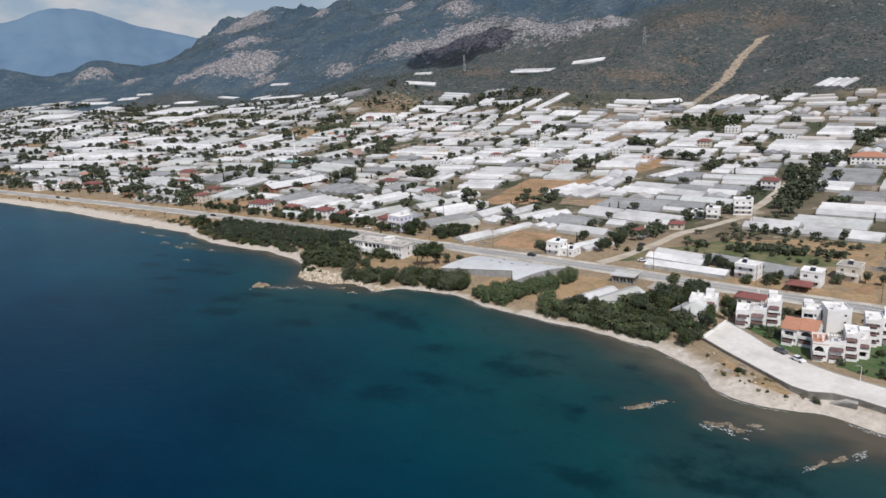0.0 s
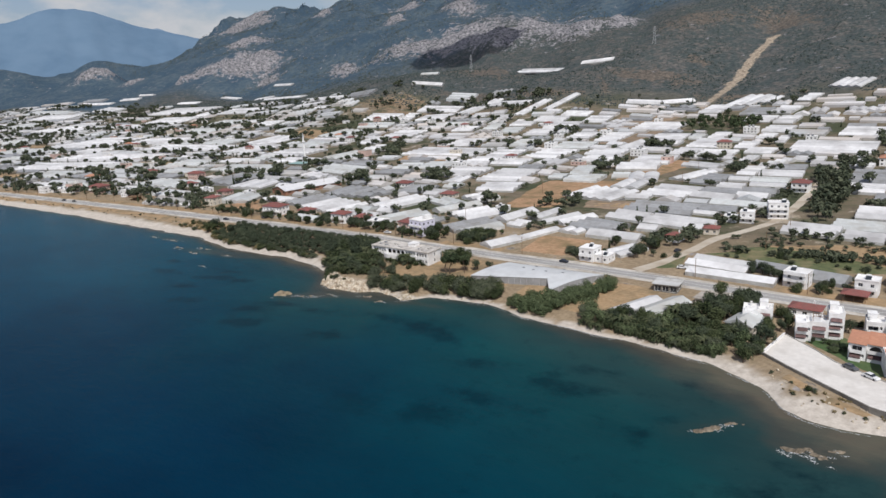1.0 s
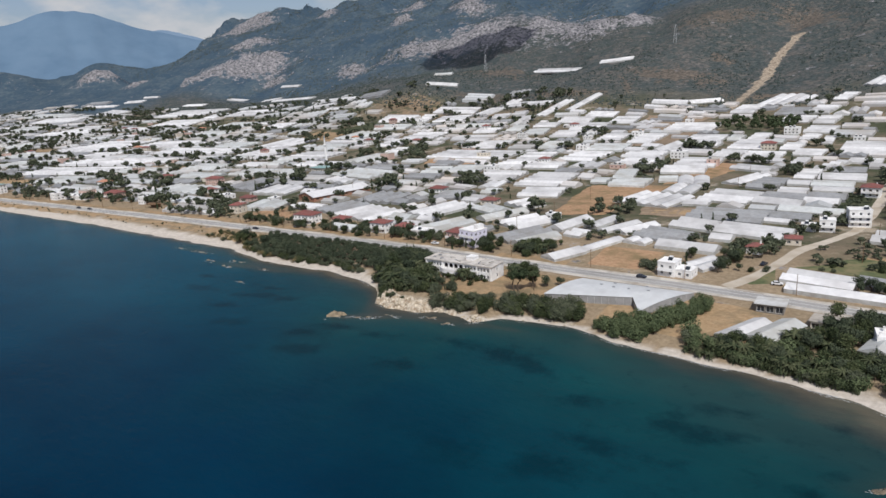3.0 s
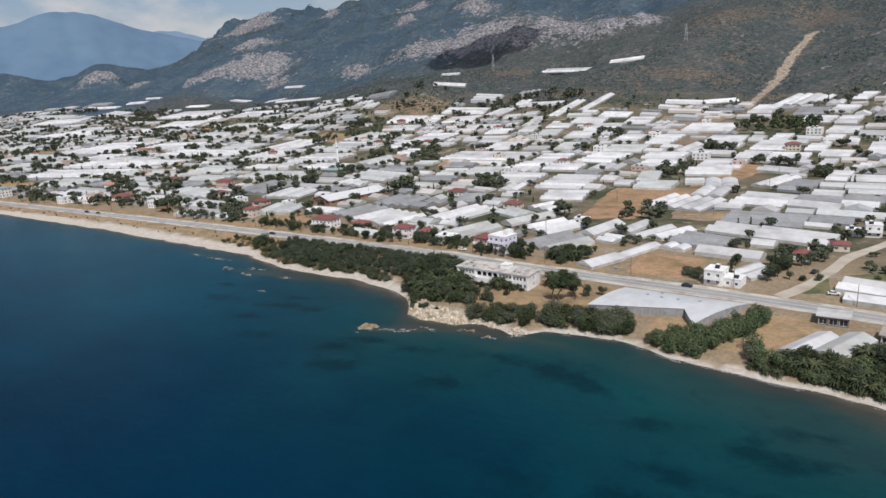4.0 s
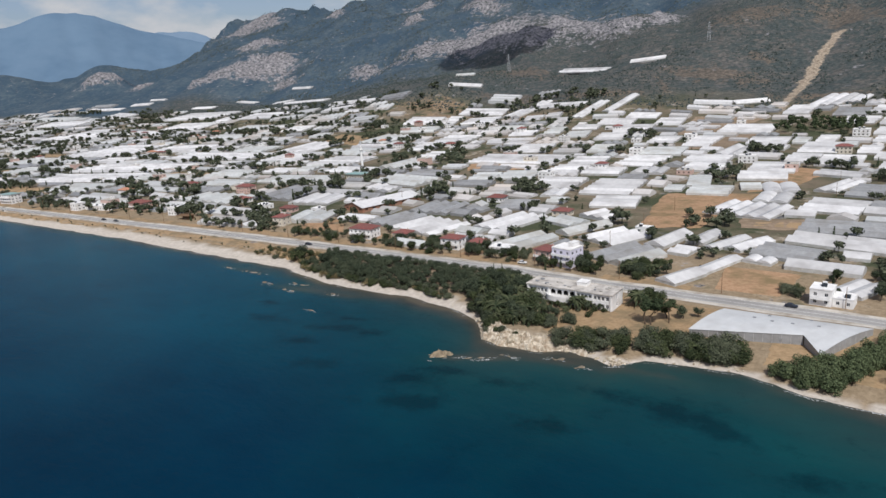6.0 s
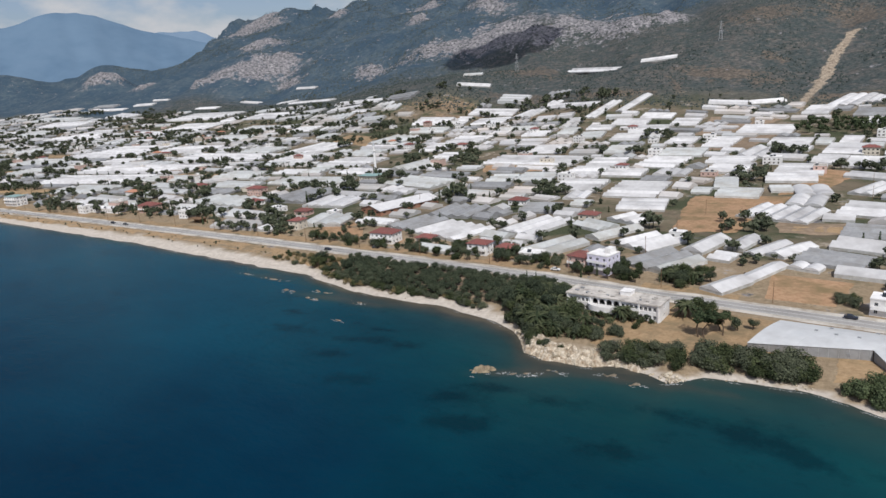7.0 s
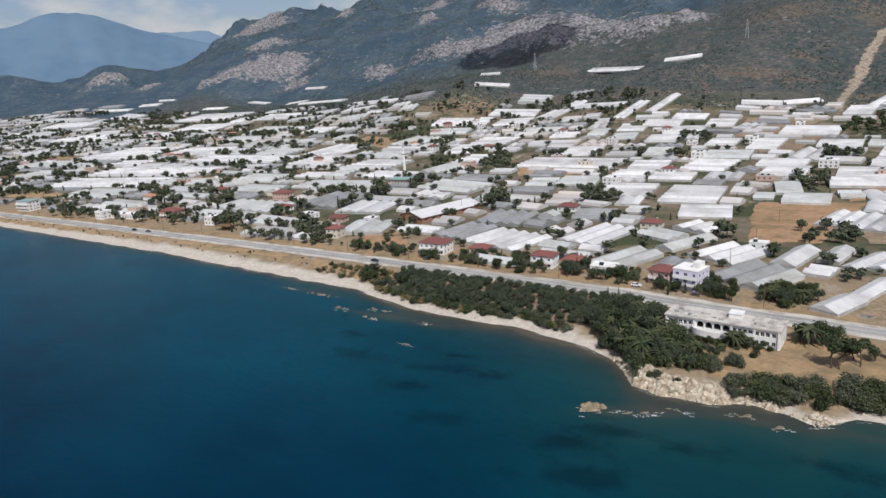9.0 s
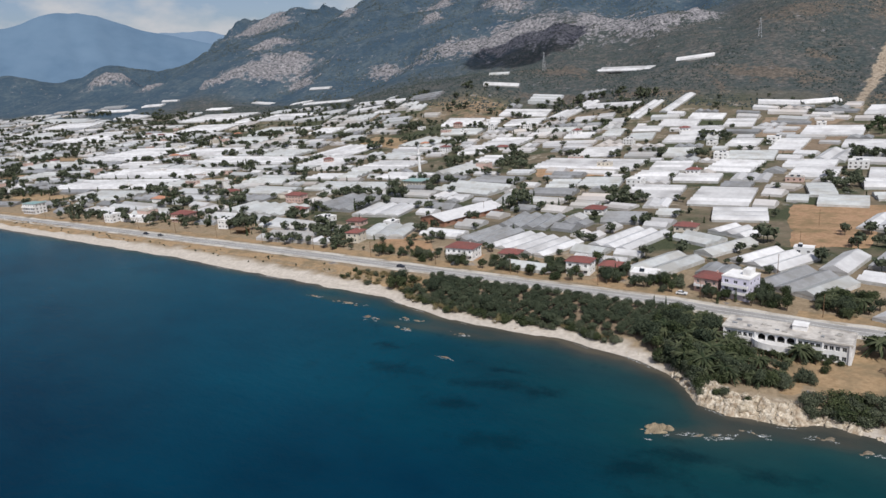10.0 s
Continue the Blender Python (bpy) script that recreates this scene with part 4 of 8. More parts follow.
def promenade():
    top = 2.85
    bm = bmesh.new()
    a = [bm.verts.new((x, y, top)) for x, y in QUAY]
    b = [bm.verts.new((x, y, top)) for x, y in BACK]
    for i in range(len(QUAY) - 1):
        bm.faces.new((a[i], a[i + 1], b[i + 1], b[i]))
    ends = bm.faces[:]
    low = bmesh.ops.extrude_face_region(bm, geom=ends)
    for v in low["geom"]:
        if isinstance(v, bmesh.types.BMVert):
            v.co.z = 1.0
    bmesh.ops.recalc_face_normals(bm, faces=bm.faces)
    me = bpy.data.meshes.new("promenade")
    bm.to_mesh(me)
    bm.free()
    me.materials.append(M["paving"])
    deck = tagged(new("promenade", me), "wide pale paved promenade above the beach", "promenade", "", "structure")
    for pts, name, words, hi, thick in ((QUAY, "retaining_wall", "weathered concrete retaining wall above the beach", 3.1, 0.45), (BACK, "kerb", "low concrete kerb along the gardens", 3.05, 0.3)):
        verts, faces = [], []
        for i, (x, y) in enumerate(pts):
            t = Vector(pts[min(i + 1, len(pts) - 1)]) - Vector(pts[max(i - 1, 0)])
            t.normalize()
            s = Vector((t.y, -t.x)) * (1 if pts is QUAY else -1)
            for off, z in ((0.02, 0.6 if pts is QUAY else 2.6), (thick, 0.6 if pts is QUAY else 2.6), (thick, hi), (0.02, hi)):
                verts.append((x + s.x * off, y + s.y * off, z))
        for i in range(len(pts) - 1):
            for k in range(4):
                p, q = i * 4 + k, i * 4 + (k + 1) % 4
                faces.append((p, q, q + 4, p + 4))
        faces += [(3, 2, 1, 0), tuple(len(verts) - 4 + k for k in range(4))]
        # sea wall takes the darkened concrete to imitate its shaded face
        tagged(new(name, mesh_of(name, verts, faces, M["darkened_wall"] if pts is QUAY else M["concrete"])), words, "wall", "", "structure")
    # ramp wall by the trees
    ramp_bm = boxes((-0.25, 0.25, -9, 9, 0.4, 3.6))
    me = bpy.data.meshes.new("end_wall")
    ramp_bm.to_mesh(me)
    ramp_bm.free()
    me.materials.append(M["render"])
    end = new("end_wall", me)
    end.matrix_basis = Matrix.Translation((-48.6, 221.0, 0)) @ Matrix.Rotation(-0.18, 4, "Z")
    tagged(end, "white end wall of the promenade", "wall", "", "structure")
    # stone jetty step at the beach
    me = bpy.data.meshes.new("stairs")
    bm = boxes(*[(-3.4 + i * 0.55, 3.4, -0.7, 0.7, 0.3, 0.85 + i * 0.28) for i in range(8)])
    bm.to_mesh(me)
    bm.free()
    me.materials.append(M["concrete"])
    step = new("stairs", me)
    step.matrix_basis = Matrix.Translation((-8.5, 187.6, 0)) @ Matrix.Rotation(-0.1, 4, "Z")
    tagged(step, "concrete stairs from promenade down to the beach", "stairs", "", "structure")


promenade()
field_patch(((-45, 231), (-18, 207), (-12, 222), (-40, 246)), "lawn")
field_patch(((-16, 207), (3, 200.5), (3, 240), (-8, 232)), "lawn")
field_patch(((-37, 189.5), (-18, 184.3), (-17.5, 187.2), (-31, 194.5)), "straw")
field_patch(((-46, 200), (-36, 191), (-33, 195), (-42, 203)), "straw")

# ---- footprints ----
TAKEN = []          # footprints: centre, axes, half sizes


def claim(x, y, a, b, yaw):
    c, s = math.cos(radians(yaw)), math.sin(radians(yaw))
    TAKEN.append((x, y, c, s, a / 2, b / 2))


def is_free(x, y, margin=0.0):
    for tx, ty, c, s, a, b in TAKEN:
        dx, dy = x - tx, y - ty
        if abs(dx * c + dy * s) < a + margin and abs(dy * c - dx * s) < b + margin:
            return False
    return True

# open ground that stays free of small plots: corners of plain rectangles
OPEN = ((-186, 280, -140, 326), (-252, 370, -186, 486), (-192, 385, -152, 422), (-470, 522, -385, 578), (-330, 728, -240, 832), (-292, 650, -236, 736), (-206, 480, -158, 585), (-100, 300, -2, 360), 
        (-800, 640, -690, 735), (-760, 690, -560, 830), (-800, 850, -690, 935), (-118, 276, -90, 345), (-98, 340, -70, 392), (-82, 392, -40, 560), (-235, 735, -145, 810), (-440, 296, -360, 330), (-1400, 230, 40, 291), (-600, 540, -480, 640), (-230, 860, -215, 1000),
        (-930, 322, -850, 356), (-1130, 400, -1020, 436), (-800, 440, -730, 470), (-690, 318, -645, 345), (-1300, 520, -1180, 560))


def in_open(x, y):
    return any(a < x < c and b < y < d for a, b, c, d in OPEN)

# ---- houses ----
def facade(w, h, holes, depth=0.28):
    """A wall with openings through it, in the plane y = 0, facing -y, with reveals of that depth. holes: x0, x1, z0, z1, arched."""
    bm = bmesh.new()
    spans = []
    for x0, x1, z0, z1, arched in holes:
        if not arched:
            spans.append((x0, x1, z0, z1, z1))
            continue
        r = (x1 - x0) / 2
        n = 8
        for i in range(n):
            xa, xb = (x0 + r - r * math.cos(math.pi * k / n) for k in (i, i + 1))
            za, zb = (z1 - r + r * math.sin(math.pi * k / n) for k in (i, i + 1))
            spans.append((xa, xb, z0, za, zb))
    cuts = sorted({0.0, w, *[round(s[0], 5) for s in spans], *[round(s[1], 5) for s in spans]})

    def quad(*pts):
        bm.faces.new([bm.verts.new(p) for p in pts])
    for a, b in zip(cuts, cuts[1:]):
        m = (a + b) / 2
        here = sorted((s for s in spans if s[0] < m < s[1]), key=lambda s: s[2])
        la = lb = 0.0
        for s in here:
            quad((a, 0, la), (b, 0, lb), (b, 0, s[2]), (a, 0, s[2]))
            quad((a, 0, s[2]), (b, 0, s[2]), (b, depth, s[2]), (a, depth, s[2]))
            quad((b, 0, s[4]), (a, 0, s[3]), (a, depth, s[3]), (b, depth, s[4]))
            la, lb = s[3], s[4]
        quad((a, 0, la), (b, 0, lb), (b, 0, h), (a, 0, h))
    for x0, x1, z0, z1, arched in holes:
        top = z1 - (x1 - x0) / 2 if arched else z1
        quad((x0, 0, z0), (x0, depth, z0), (x0, depth, top), (x0, 0, top))
        quad((x1, depth, z0), (x1, 0, z0), (x1, 0, top), (x1, depth, top))
    quad((0, 0, 0), (0, 0, h), (0, depth, h), (0, depth, 0))
    quad((w, 0, 0), (w, depth, 0), (w, depth, h), (w, 0, h))
    quad((0, 0, h), (w, 0, h), (w, depth, h), (0, depth, h))
    return bm


FRAMES = {}


def window_part(parent, x, z, w, h, depth=0.2, blue=False):
    """A window with frame and pane, in an opening of the wall at x, z."""
    key = (round(w, 2), round(h, 2))
    if key not in FRAMES:
        t = 0.07
        bm = boxes((0, w, 0, 0.06, 0, t), (0, w, 0, 0.06, h - t, h), (0, t, 0, 0.06, t, h - t), (w - t, w, 0, 0.06, t, h - t), (w / 2 - t / 2, w / 2 + t / 2, 0, 0.06, t, h - t))
        me = bpy.data.meshes.new("window_frame")
        bm.to_mesh(me)
        bm.free()
        me.materials.append(M["white_metal"])
        bm = boxes((0, w, 0.02, 0.04, 0, h))
        pane = bpy.data.meshes.new("pane")
        bm.to_mesh(pane)
        bm.free()
        pane.materials.append(M["pane"])
        FRAMES[key] = (me, pane)
    fr = part("window", FRAMES[key][0], None, parent, "", Matrix.Translation((x, depth, z)))
    part("pane", FRAMES[key][1], None, fr)
    return fr


def side_matrices(w, d):
    """Front, right, back and left walls of a block, from its front left corner."""
    return (Matrix.Identity(4), Matrix.Translation((w, 0, 0)) @ Matrix.Rotation(radians(90), 4, "Z"),
            Matrix.Translation((w, d, 0)) @ Matrix.Rotation(radians(180), 4, "Z"), Matrix.Translation((0, d, 0)) @ Matrix.Rotation(radians(-90), 4, "Z"))


def block(base, w, d, floors, wall, at=Matrix.Identity(4), step=2.7, glazed=(0, 1), tall=False, plinth=0.6, seed=0):
    """Four walls with windows, floor by floor."""
    rng = random.Random(seed)
    h = floors * step + 0.5
    for k, m in enumerate(side_matrices(w, d)):
        long = w if k % 2 == 0 else d
        inset = 0.0 if k % 2 == 0 else 0.28
        run = long - 2 * inset
        holes = []
        n = max(1, int(run / 2.9))
        for f in range(floors):
            for i in range(n):
                wide = 1.5 if (tall or rng.random() < 0.4) else 1.15
                x = (i + 0.5) * run / n - wide / 2
                z = plinth + f * step
                if tall and rng.random() < 0.6:
                    holes.append((x, x + wide, z + 0.05, z + 2.2, False))
                else:
                    holes.append((x, x + wide, z + 0.9, z + 2.15, False))
        wall_ob = part("wall", facade(run, h + plinth, holes), wall, base, "", at @ m @ Matrix.Translation((inset, 0, -plinth)))
        for x0, x1, z0, z1, _ in holes:
            if k in glazed:
                window_part(wall_ob, x0, z0, x1 - x0, z1 - z0)
    # solid dark block fills the rooms, their shade put in as colour
    part("core", boxes((0.3, w - 0.3, 0.3, d - 0.3, -plinth, h - 0.1)), M["dark_fill"], base, "", at)
    return h


def flat_top(base, w, d, h, material, at=Matrix.Identity(4), lip=0.25, overhang=0.15):
    o = overhang
    part("roof", boxes((-o, w + o, -o, d + o, h, h + 0.18)), material, base, "", at)
    if lip:
        part("parapet", boxes((-o, w + o, -o, 0.12 - o, h + 0.18, h + 0.18 + lip), (-o, w + o, d + o - 0.12, d + o, h + 0.18, h + 0.18 + lip), (-o, 0.12 - o, 0.12 - o, d + o - 0.12, h + 0.18, h + 0.18 + lip), (w + o - 0.12, w + o, 0.12 - o, d + o - 0.12, h + 0.18, h + 0.18 + lip)), M["render"], base, "", at)


def hip_top(base, w, d, h, material, at=Matrix.Identity(4), rise=None, over=0.6):
    rise = rise or min(w, d) * 0.23
    r = min(w, d) / 2
    bm = bmesh.new()
    lo = [bm.verts.new(p) for p in ((-over, -over, h - 0.05), (w + over, -over, h - 0.05), (w + over, d + over, h - 0.05), (-over, d + over, h - 0.05))]
    mid = [bm.verts.new((v.co.x, v.co.y, h + 0.12)) for v in lo]
    if w >= d:
        top = [bm.verts.new((r * 0.9, d / 2, h + rise)), bm.verts.new((w - r * 0.9, d / 2, h + rise))]
        sides = ((mid[0], mid[1], top[1], top[0]), (mid[1], mid[2], top[1]), (mid[2], mid[3], top[0], top[1]), (mid[3], mid[0], top[0]))
    else:
        top = [bm.verts.new((w / 2, r * 0.9, h + rise)), bm.verts.new((w / 2, d - r * 0.9, h + rise))]
        sides = ((mid[0], mid[1], top[0]), (mid[1], mid[2], top[1], top[0]), (mid[2], mid[3], top[1]), (mid[3], mid[0], top[0], top[1]))
    for s in sides:
        bm.faces.new(s)
    bm.faces.new(lo[::-1])
    for i in range(4):
        bm.faces.new((lo[i], lo[(i + 1) % 4], mid[(i + 1) % 4], mid[i]))
    part("roof", bm, material, base, "", at)


def gable_top(base, w, d, h, material, at=Matrix.Identity(4), rise=1.7, over=0.4, fill=None):
    bm = bmesh.new()
    prism(bm, ((-over, h - 0.15), (w + over, h - 0.15), (w + over, h + 0.02), (w / 2, h + rise), (-over, h + 0.02)), -over, d + over)
    bmesh.ops.recalc_face_normals(bm, faces=bm.faces)
    part("roof", bm, material, base, "", at)


TANK = None


def roof_clutter(base, w, d, h, seed, at=Matrix.Identity(4)):
    """Water tanks on stands with sloping solar panels."""
    rng = random.Random(seed)
    for _ in range(1 + (w > 9)):
        x, y = rng.uniform(1, w - 2.5), rng.uniform(d * 0.4, d - 2)
        bm = bmesh.new()
        tube(bm, (x, y, h + 1.5), (x + 1.5, y, h + 1.5), 0.38, 0.38, 10)
        part("water_tank", bm, M["white_metal"], base, "", at)
        bm = bmesh.new()
        for sx in (0.2, 1.3):
            tube(bm, (x + sx, y, h + 0.1), (x + sx, y, h + 1.2), 0.05, 0.05, 5)
        part("tank_stand", bm, M["steel"], base, "", at)
        part("solar_panel", boxes((x - 0.2, x + 1.7, -1.0, 0.9, -0.04, 0.04)), M["pane"], base, "", at @ Matrix.Translation((0, y - 0.9, h + 0.75)) @ Matrix.Rotation(radians(38), 4, "X"))


def balcony(base, x, z, w, out=1.3, at=Matrix.Identity(4), material=None):
    b = part("balcony", boxes((x, x + w, -out, 0.02, z - 0.16, z)), material or M["render"], base, "", at)
    part("balustrade", boxes((x, x + w, -out, -out + 0.1, z, z + 0.95), (x, x + 0.1, -out + 0.1, 0, z, z + 0.95), (x + w - 0.1, x + w, -out + 0.1, 0, z, z + 0.95)), material or M["render"], b)


def site(x, y, yaw, w, d):
    r = radians(yaw)
    cx, cy = x + math.cos(r) * w / 2 - math.sin(r) * d / 2, y + math.sin(r) * w / 2 + math.cos(r) * d / 2
    claim(cx, cy, w + 2, d + 2, yaw)
    z = max(ground_z(x, y), ground_z(cx, cy))
    return Matrix.Translation((x, y, z)) @ Matrix.Rotation(r, 4, "Z")


def house(x, y, w, d, yaw, floors, wall, roof, label, balconies=0, seed=0):
    base = thing("house", site(x, y, yaw, w, d), label, "house", "houses of the village")
    h = block(base, w, d, floors, M[wall], seed=seed + int(abs(x)), glazed=(0, 1) if y < 330 else (0,) if y < 430 else ())
    if roof == "flat":
        flat_top(base, w, d, h, M["render"] if wall == "render" and seed % 2 else M["flat_roof"])
        roof_clutter(base, w, d, h, int(abs(x * 3)))
    elif roof == "white":
        flat_top(base, w, d, h, M["render"])
        part("stair_house", boxes((w * 0.55, w * 0.55 + 3, d * 0.5, d - 0.4, h + 0.18, h + 2.4)), M["render"], base)
    elif roof == "teal":
        flat_top(base, w, d, h, M["teal"], lip=0, overhang=0.6)
    else:
        hip_top(base, w, d, h, M[roof])
        part("chimney", boxes((w * 0.7, w * 0.7 + 0.6, d * 0.6, d * 0.6 + 0.6, h, h + 2.2)), M[wall], base)
    for f in range(balconies):
        balcony(base, 0.4, (f + 1) * 2.7, w - 0.8)
    return base


def arbour(x, y, w, d, yaw, roof, label, h=3.0):
    """An open shelter on posts."""
    base = thing("shelter", site(x, y, yaw, w, d), label, "shelter")
    for i in range(3):
        for j in range(2):
            bm = bmesh.new()
            tube(bm, (0.3 + i * (w - 0.6) / 2, 0.3 + j * (d - 0.6), -0.4), (0.3 + i * (w - 0.6) / 2, 0.3 + j * (d - 0.6), h), 0.1, 0.1, 6)
            part("post", bm, M["wood"], base)
    if roof == "tile_red":
        hip_top(base, w, d, h, M[roof])
    else:
        part("roof", boxes((-0.3, w + 0.3, -0.3, d + 0.3, h, h + 0.2)), M[roof], base)
    part("back_wall", boxes((0.2, w - 0.2, d - 0.5, d - 0.3, -0.4, h - 0.02)), M["wood"], base)
    return base


house(-249.4, 293.5, 10.5, 10, -12, 3, "lilac", "white", "lilac three-storey house with flat roof and balconies", 2, 1)
house(-260.5, 297, 9.5, 9, -10, 2, "salmon", "tile_red", "salmon two-storey house with red hipped roof", 1)
house(-288, 301.0, 11, 8, 4, 1, "render", "flat", "low white house with flat roof beside the road", 0, 1)
house(-317, 299.5, 11, 8, 3, 2, "render", "tile_red", "white house with red tiled hip roof among trees", 1)
house(-304, 306, 9, 8, 3, 1, "render", "tile_red", "small white bungalow with red tiled roof", 0)
house(-357, 308.5, 10, 8, 5, 1, "cream", "tile_red", "small cream house with red tiled roof", 0)
house(-383, 300.5, 15, 10, 5, 2, "render", "tile_red", "long white villa with red hipped roof and balcony", 1)
house(-458, 308, 8, 9, 8, 2, "cream", "tile_red", "cream two-storey house with red tiled roof", 0)
house(-488, 341, 11, 8, 8, 1, "salmon", "tile_red", "low salmon house with red tiled roof", 0)
house(-462, 347, 8, 7, 8, 1, "render", "flat", "small white cube house with flat roof", 0, 1)
house(-629, 309, 15, 10, 9, 2, "salmon", "tile_red", "salmon and white house with red roof by the road", 1)
house(-687, 291, 9, 8, 7, 2, "render", "flat", "tall white cube house beside the coast road", 0, 1)
house(-676, 297.5, 29, 9, 8, 1, "render", "flat", "long low white building beside the coast road", 0, 1)
house(-808, 287.5, 17, 10, 8, 3, "render", "teal", "white three-storey house with teal canopy roof", 2)
house(-573, 306.5, 9, 7, 8, 2, "render", "flat", "small white two-storey house by the road", 0, 1)
arbour(-550, 298, 12, 6, 6, "wood", "brown timber roadside shelter")
house(-141.6, 283.0, 7.2, 8, -5, 2, "render", "flat", "white two-storey villa with flat roof beside the road", 1, 1)
house(-134.2, 283.5, 6.6, 7.5, -5, 1, "render", "flat", "white single-storey annexe with flat roof", 0, 1)
house(-55.5, 281.8, 8.5, 7, -10, 2, "render", "flat", "white two-storey house with deep balconies", 2, 1)
arbour(-34.6, 272.0, 7.6, 6, -5, "tile_red", "open garden pavilion with red tiled roof")
house(-31.5, 281, 7.5, 7, -5, 2, "render", "flat", "white two-storey house behind a pavilion", 1, 1)
house(-20.5, 294.5, 8, 8, -10, 2, "cream", "flat", "unfinished cream two-storey house with flat roof", 1)
house(-80.0, 393.5, 10, 8, 14, 3, "render", "flat", "white three-storey apartment block with balconies", 2, 1)
house(-99.5, 378.5, 6.5, 6, 4, 1, "render", "flat", "small white house with flat roof", 0, 1)
house(-91.5, 379.5, 7, 7, 6, 2, "render", "flat", "white two-storey house with flat roof", 1, 1)
house(-80, 471, 10, 9, -4, 2, "render", "tile_red", "white house with red tiled roof among trees", 1)
house(-38, 578, 22, 14, 0, 2, "render", "tile_orange", "long white building with orange hipped roof", 0)
house(-115.5, 329.5, 6.5, 7, -6, 1, "render", "tile_red", "small white house with red tiled roof", 0)
house(-102.5, 349.0, 7, 6, 6, 1, "cream", "tile_red", "small cream house with red tiled roof and trees", 0)
house(-233.5, 363, 8, 5, 0, 1, "render", "flat", "small white farm hut beside a field", 0, 1)
house(-328, 622, 11, 9, 2, 2, "render", "flat", "white farmhouse among greenhouses", 0, 1)
house(-229, 596, 13, 9, 0, 2, "render", "flat", "wide white farmhouse among greenhouses", 0, 1)
house(-159, 720, 13, 9, -4, 2, "render", "flat", "white farmhouse beside a dark grove", 0, 1)
house(-356, 413, 12, 9, 4, 1, "render", "tile_red", "white bungalow with red tiled roof", 0)
house(-686, 397, 16, 9, 8, 1, "cream", "tile_red", "cream farmhouse with red tiled roof", 0)
house(-596, 389, 15, 9, 6, 2, "salmon", "tile_red", "salmon farmhouse with red tiled roof", 0)
house(-294, 387, 11, 8, 0, 1, "cream", "tile_red", "cream bungalow with red tiled roof", 0)
house(-48.5, 250, 9.5, 6, -4, 1, "render", "tile_red", "white house with red roof behind the villas", 0)
random.seed(8)
for x, y in ((-430, 690), (-505, 735), (-620, 640), (-720, 560), (-455, 612), (-560, 360), (-520, 345), (-770, 420), (-860, 640), (-980, 560), (-1100, 640), (-300, 700), (-330, 545), (-390, 745), (-270, 790), (-640, 780), (-700, 790), (-745, 770), (-1240, 700), (-1420, 800), (-410, 570), (-360, 500), (-350, 690), (-262, 540), (-190, 560), (-165, 640), (-100, 690), (-690, 745), (-660, 745), (-590, 780)):
    house(x, y, random.uniform(8, 13), random.uniform(7, 9), random.uniform(-6, 8), random.choice((1, 2, 2)), random.choice(("render", "render", "cream", "salmon")), random.choice(("flat", "flat", "flat", "tile_red", "flat")), "plain rendered farmhouse between greenhouses", 0, 1)


def low_shed(x, y, w, d, yaw, h, label, roof, wall):
    base = thing("shed", site(x, y, yaw, w, d), label, "shed")
    for k, m in enumerate(side_matrices(w, d)):
        run = w if k % 2 == 0 else d - 0.56
        n = max(2, int(run / 2.4))
        holes = [((i + 0.1) * run / n, (i + 0.9) * run / n, 0.9, h - 0.3, False) for i in range(n)]
        ob = part("wall", facade(run, h + 0.5, holes), M[wall], base, "", m @ Matrix.Translation((0 if k % 2 == 0 else 0.28, 0, -0.5)))
        for x0, x1, z0, z1, _ in holes:
            window_part(ob, x0, z0, x1 - x0, z1 - z0)
    part("roof", boxes((-0.7, w + 0.7, -0.7, d + 0.7, h, h + 0.22)), M[roof], base)
    return base


low_shed(-97.8, 255.6, 9, 7, 2, 3.2, "dark glazed pavilion with wide pale flat roof", "film_wall", "darkened_wall")
low_shed(-79.5, 246.8, 11, 7, -6, 2.8, "low building with pale sheet roof among trees", "flat_roof", "cream")
barn = thing("barn", site(-64.5, 226.5, -14, 9, 11), "low barn with pale gabled sheet roof among trees", "barn")
block(barn, 9, 11, 1, M["cream"], seed=4)
gable_top(barn, 9, 11, 3.4, M["milky"], rise=2.0)


# low houses among the far plots
random.seed(31)
for _ in range(44):
    x, y = random.uniform(-1500, -500), random.uniform(292, 820)
    if x > -560 and y < 420:
        continue
    w, d, tall = random.uniform(8, 14), random.uniform(7, 10), random.choice((3.2, 3.4, 6.0, 6.2))
    far = thing("house", site(x, y, random.uniform(-4, 12), w, d), "plain rendered house among far greenhouses", "house", "houses of the village")
    part("wall", boxes((0, w, 0, d, -0.6, tall)), M[random.choice(("render", "render", "cream", "salmon"))], far)
    if random.random() < 0.3:
        hip_top(far, w, d, tall, M[random.choice(("tile_red", "tile_red", "tile_orange"))])
    else:
        part("roof", boxes((-0.2, w + 0.2, -0.2, d + 0.2, tall, tall + 0.25)), M["flat_roof"], far)
        part("stair_house", boxes((w * 0.6, w * 0.6 + 2.4, d * 0.5, d * 0.5 + 2.6, tall + 0.25, tall + 2.3)), M["render"], far)


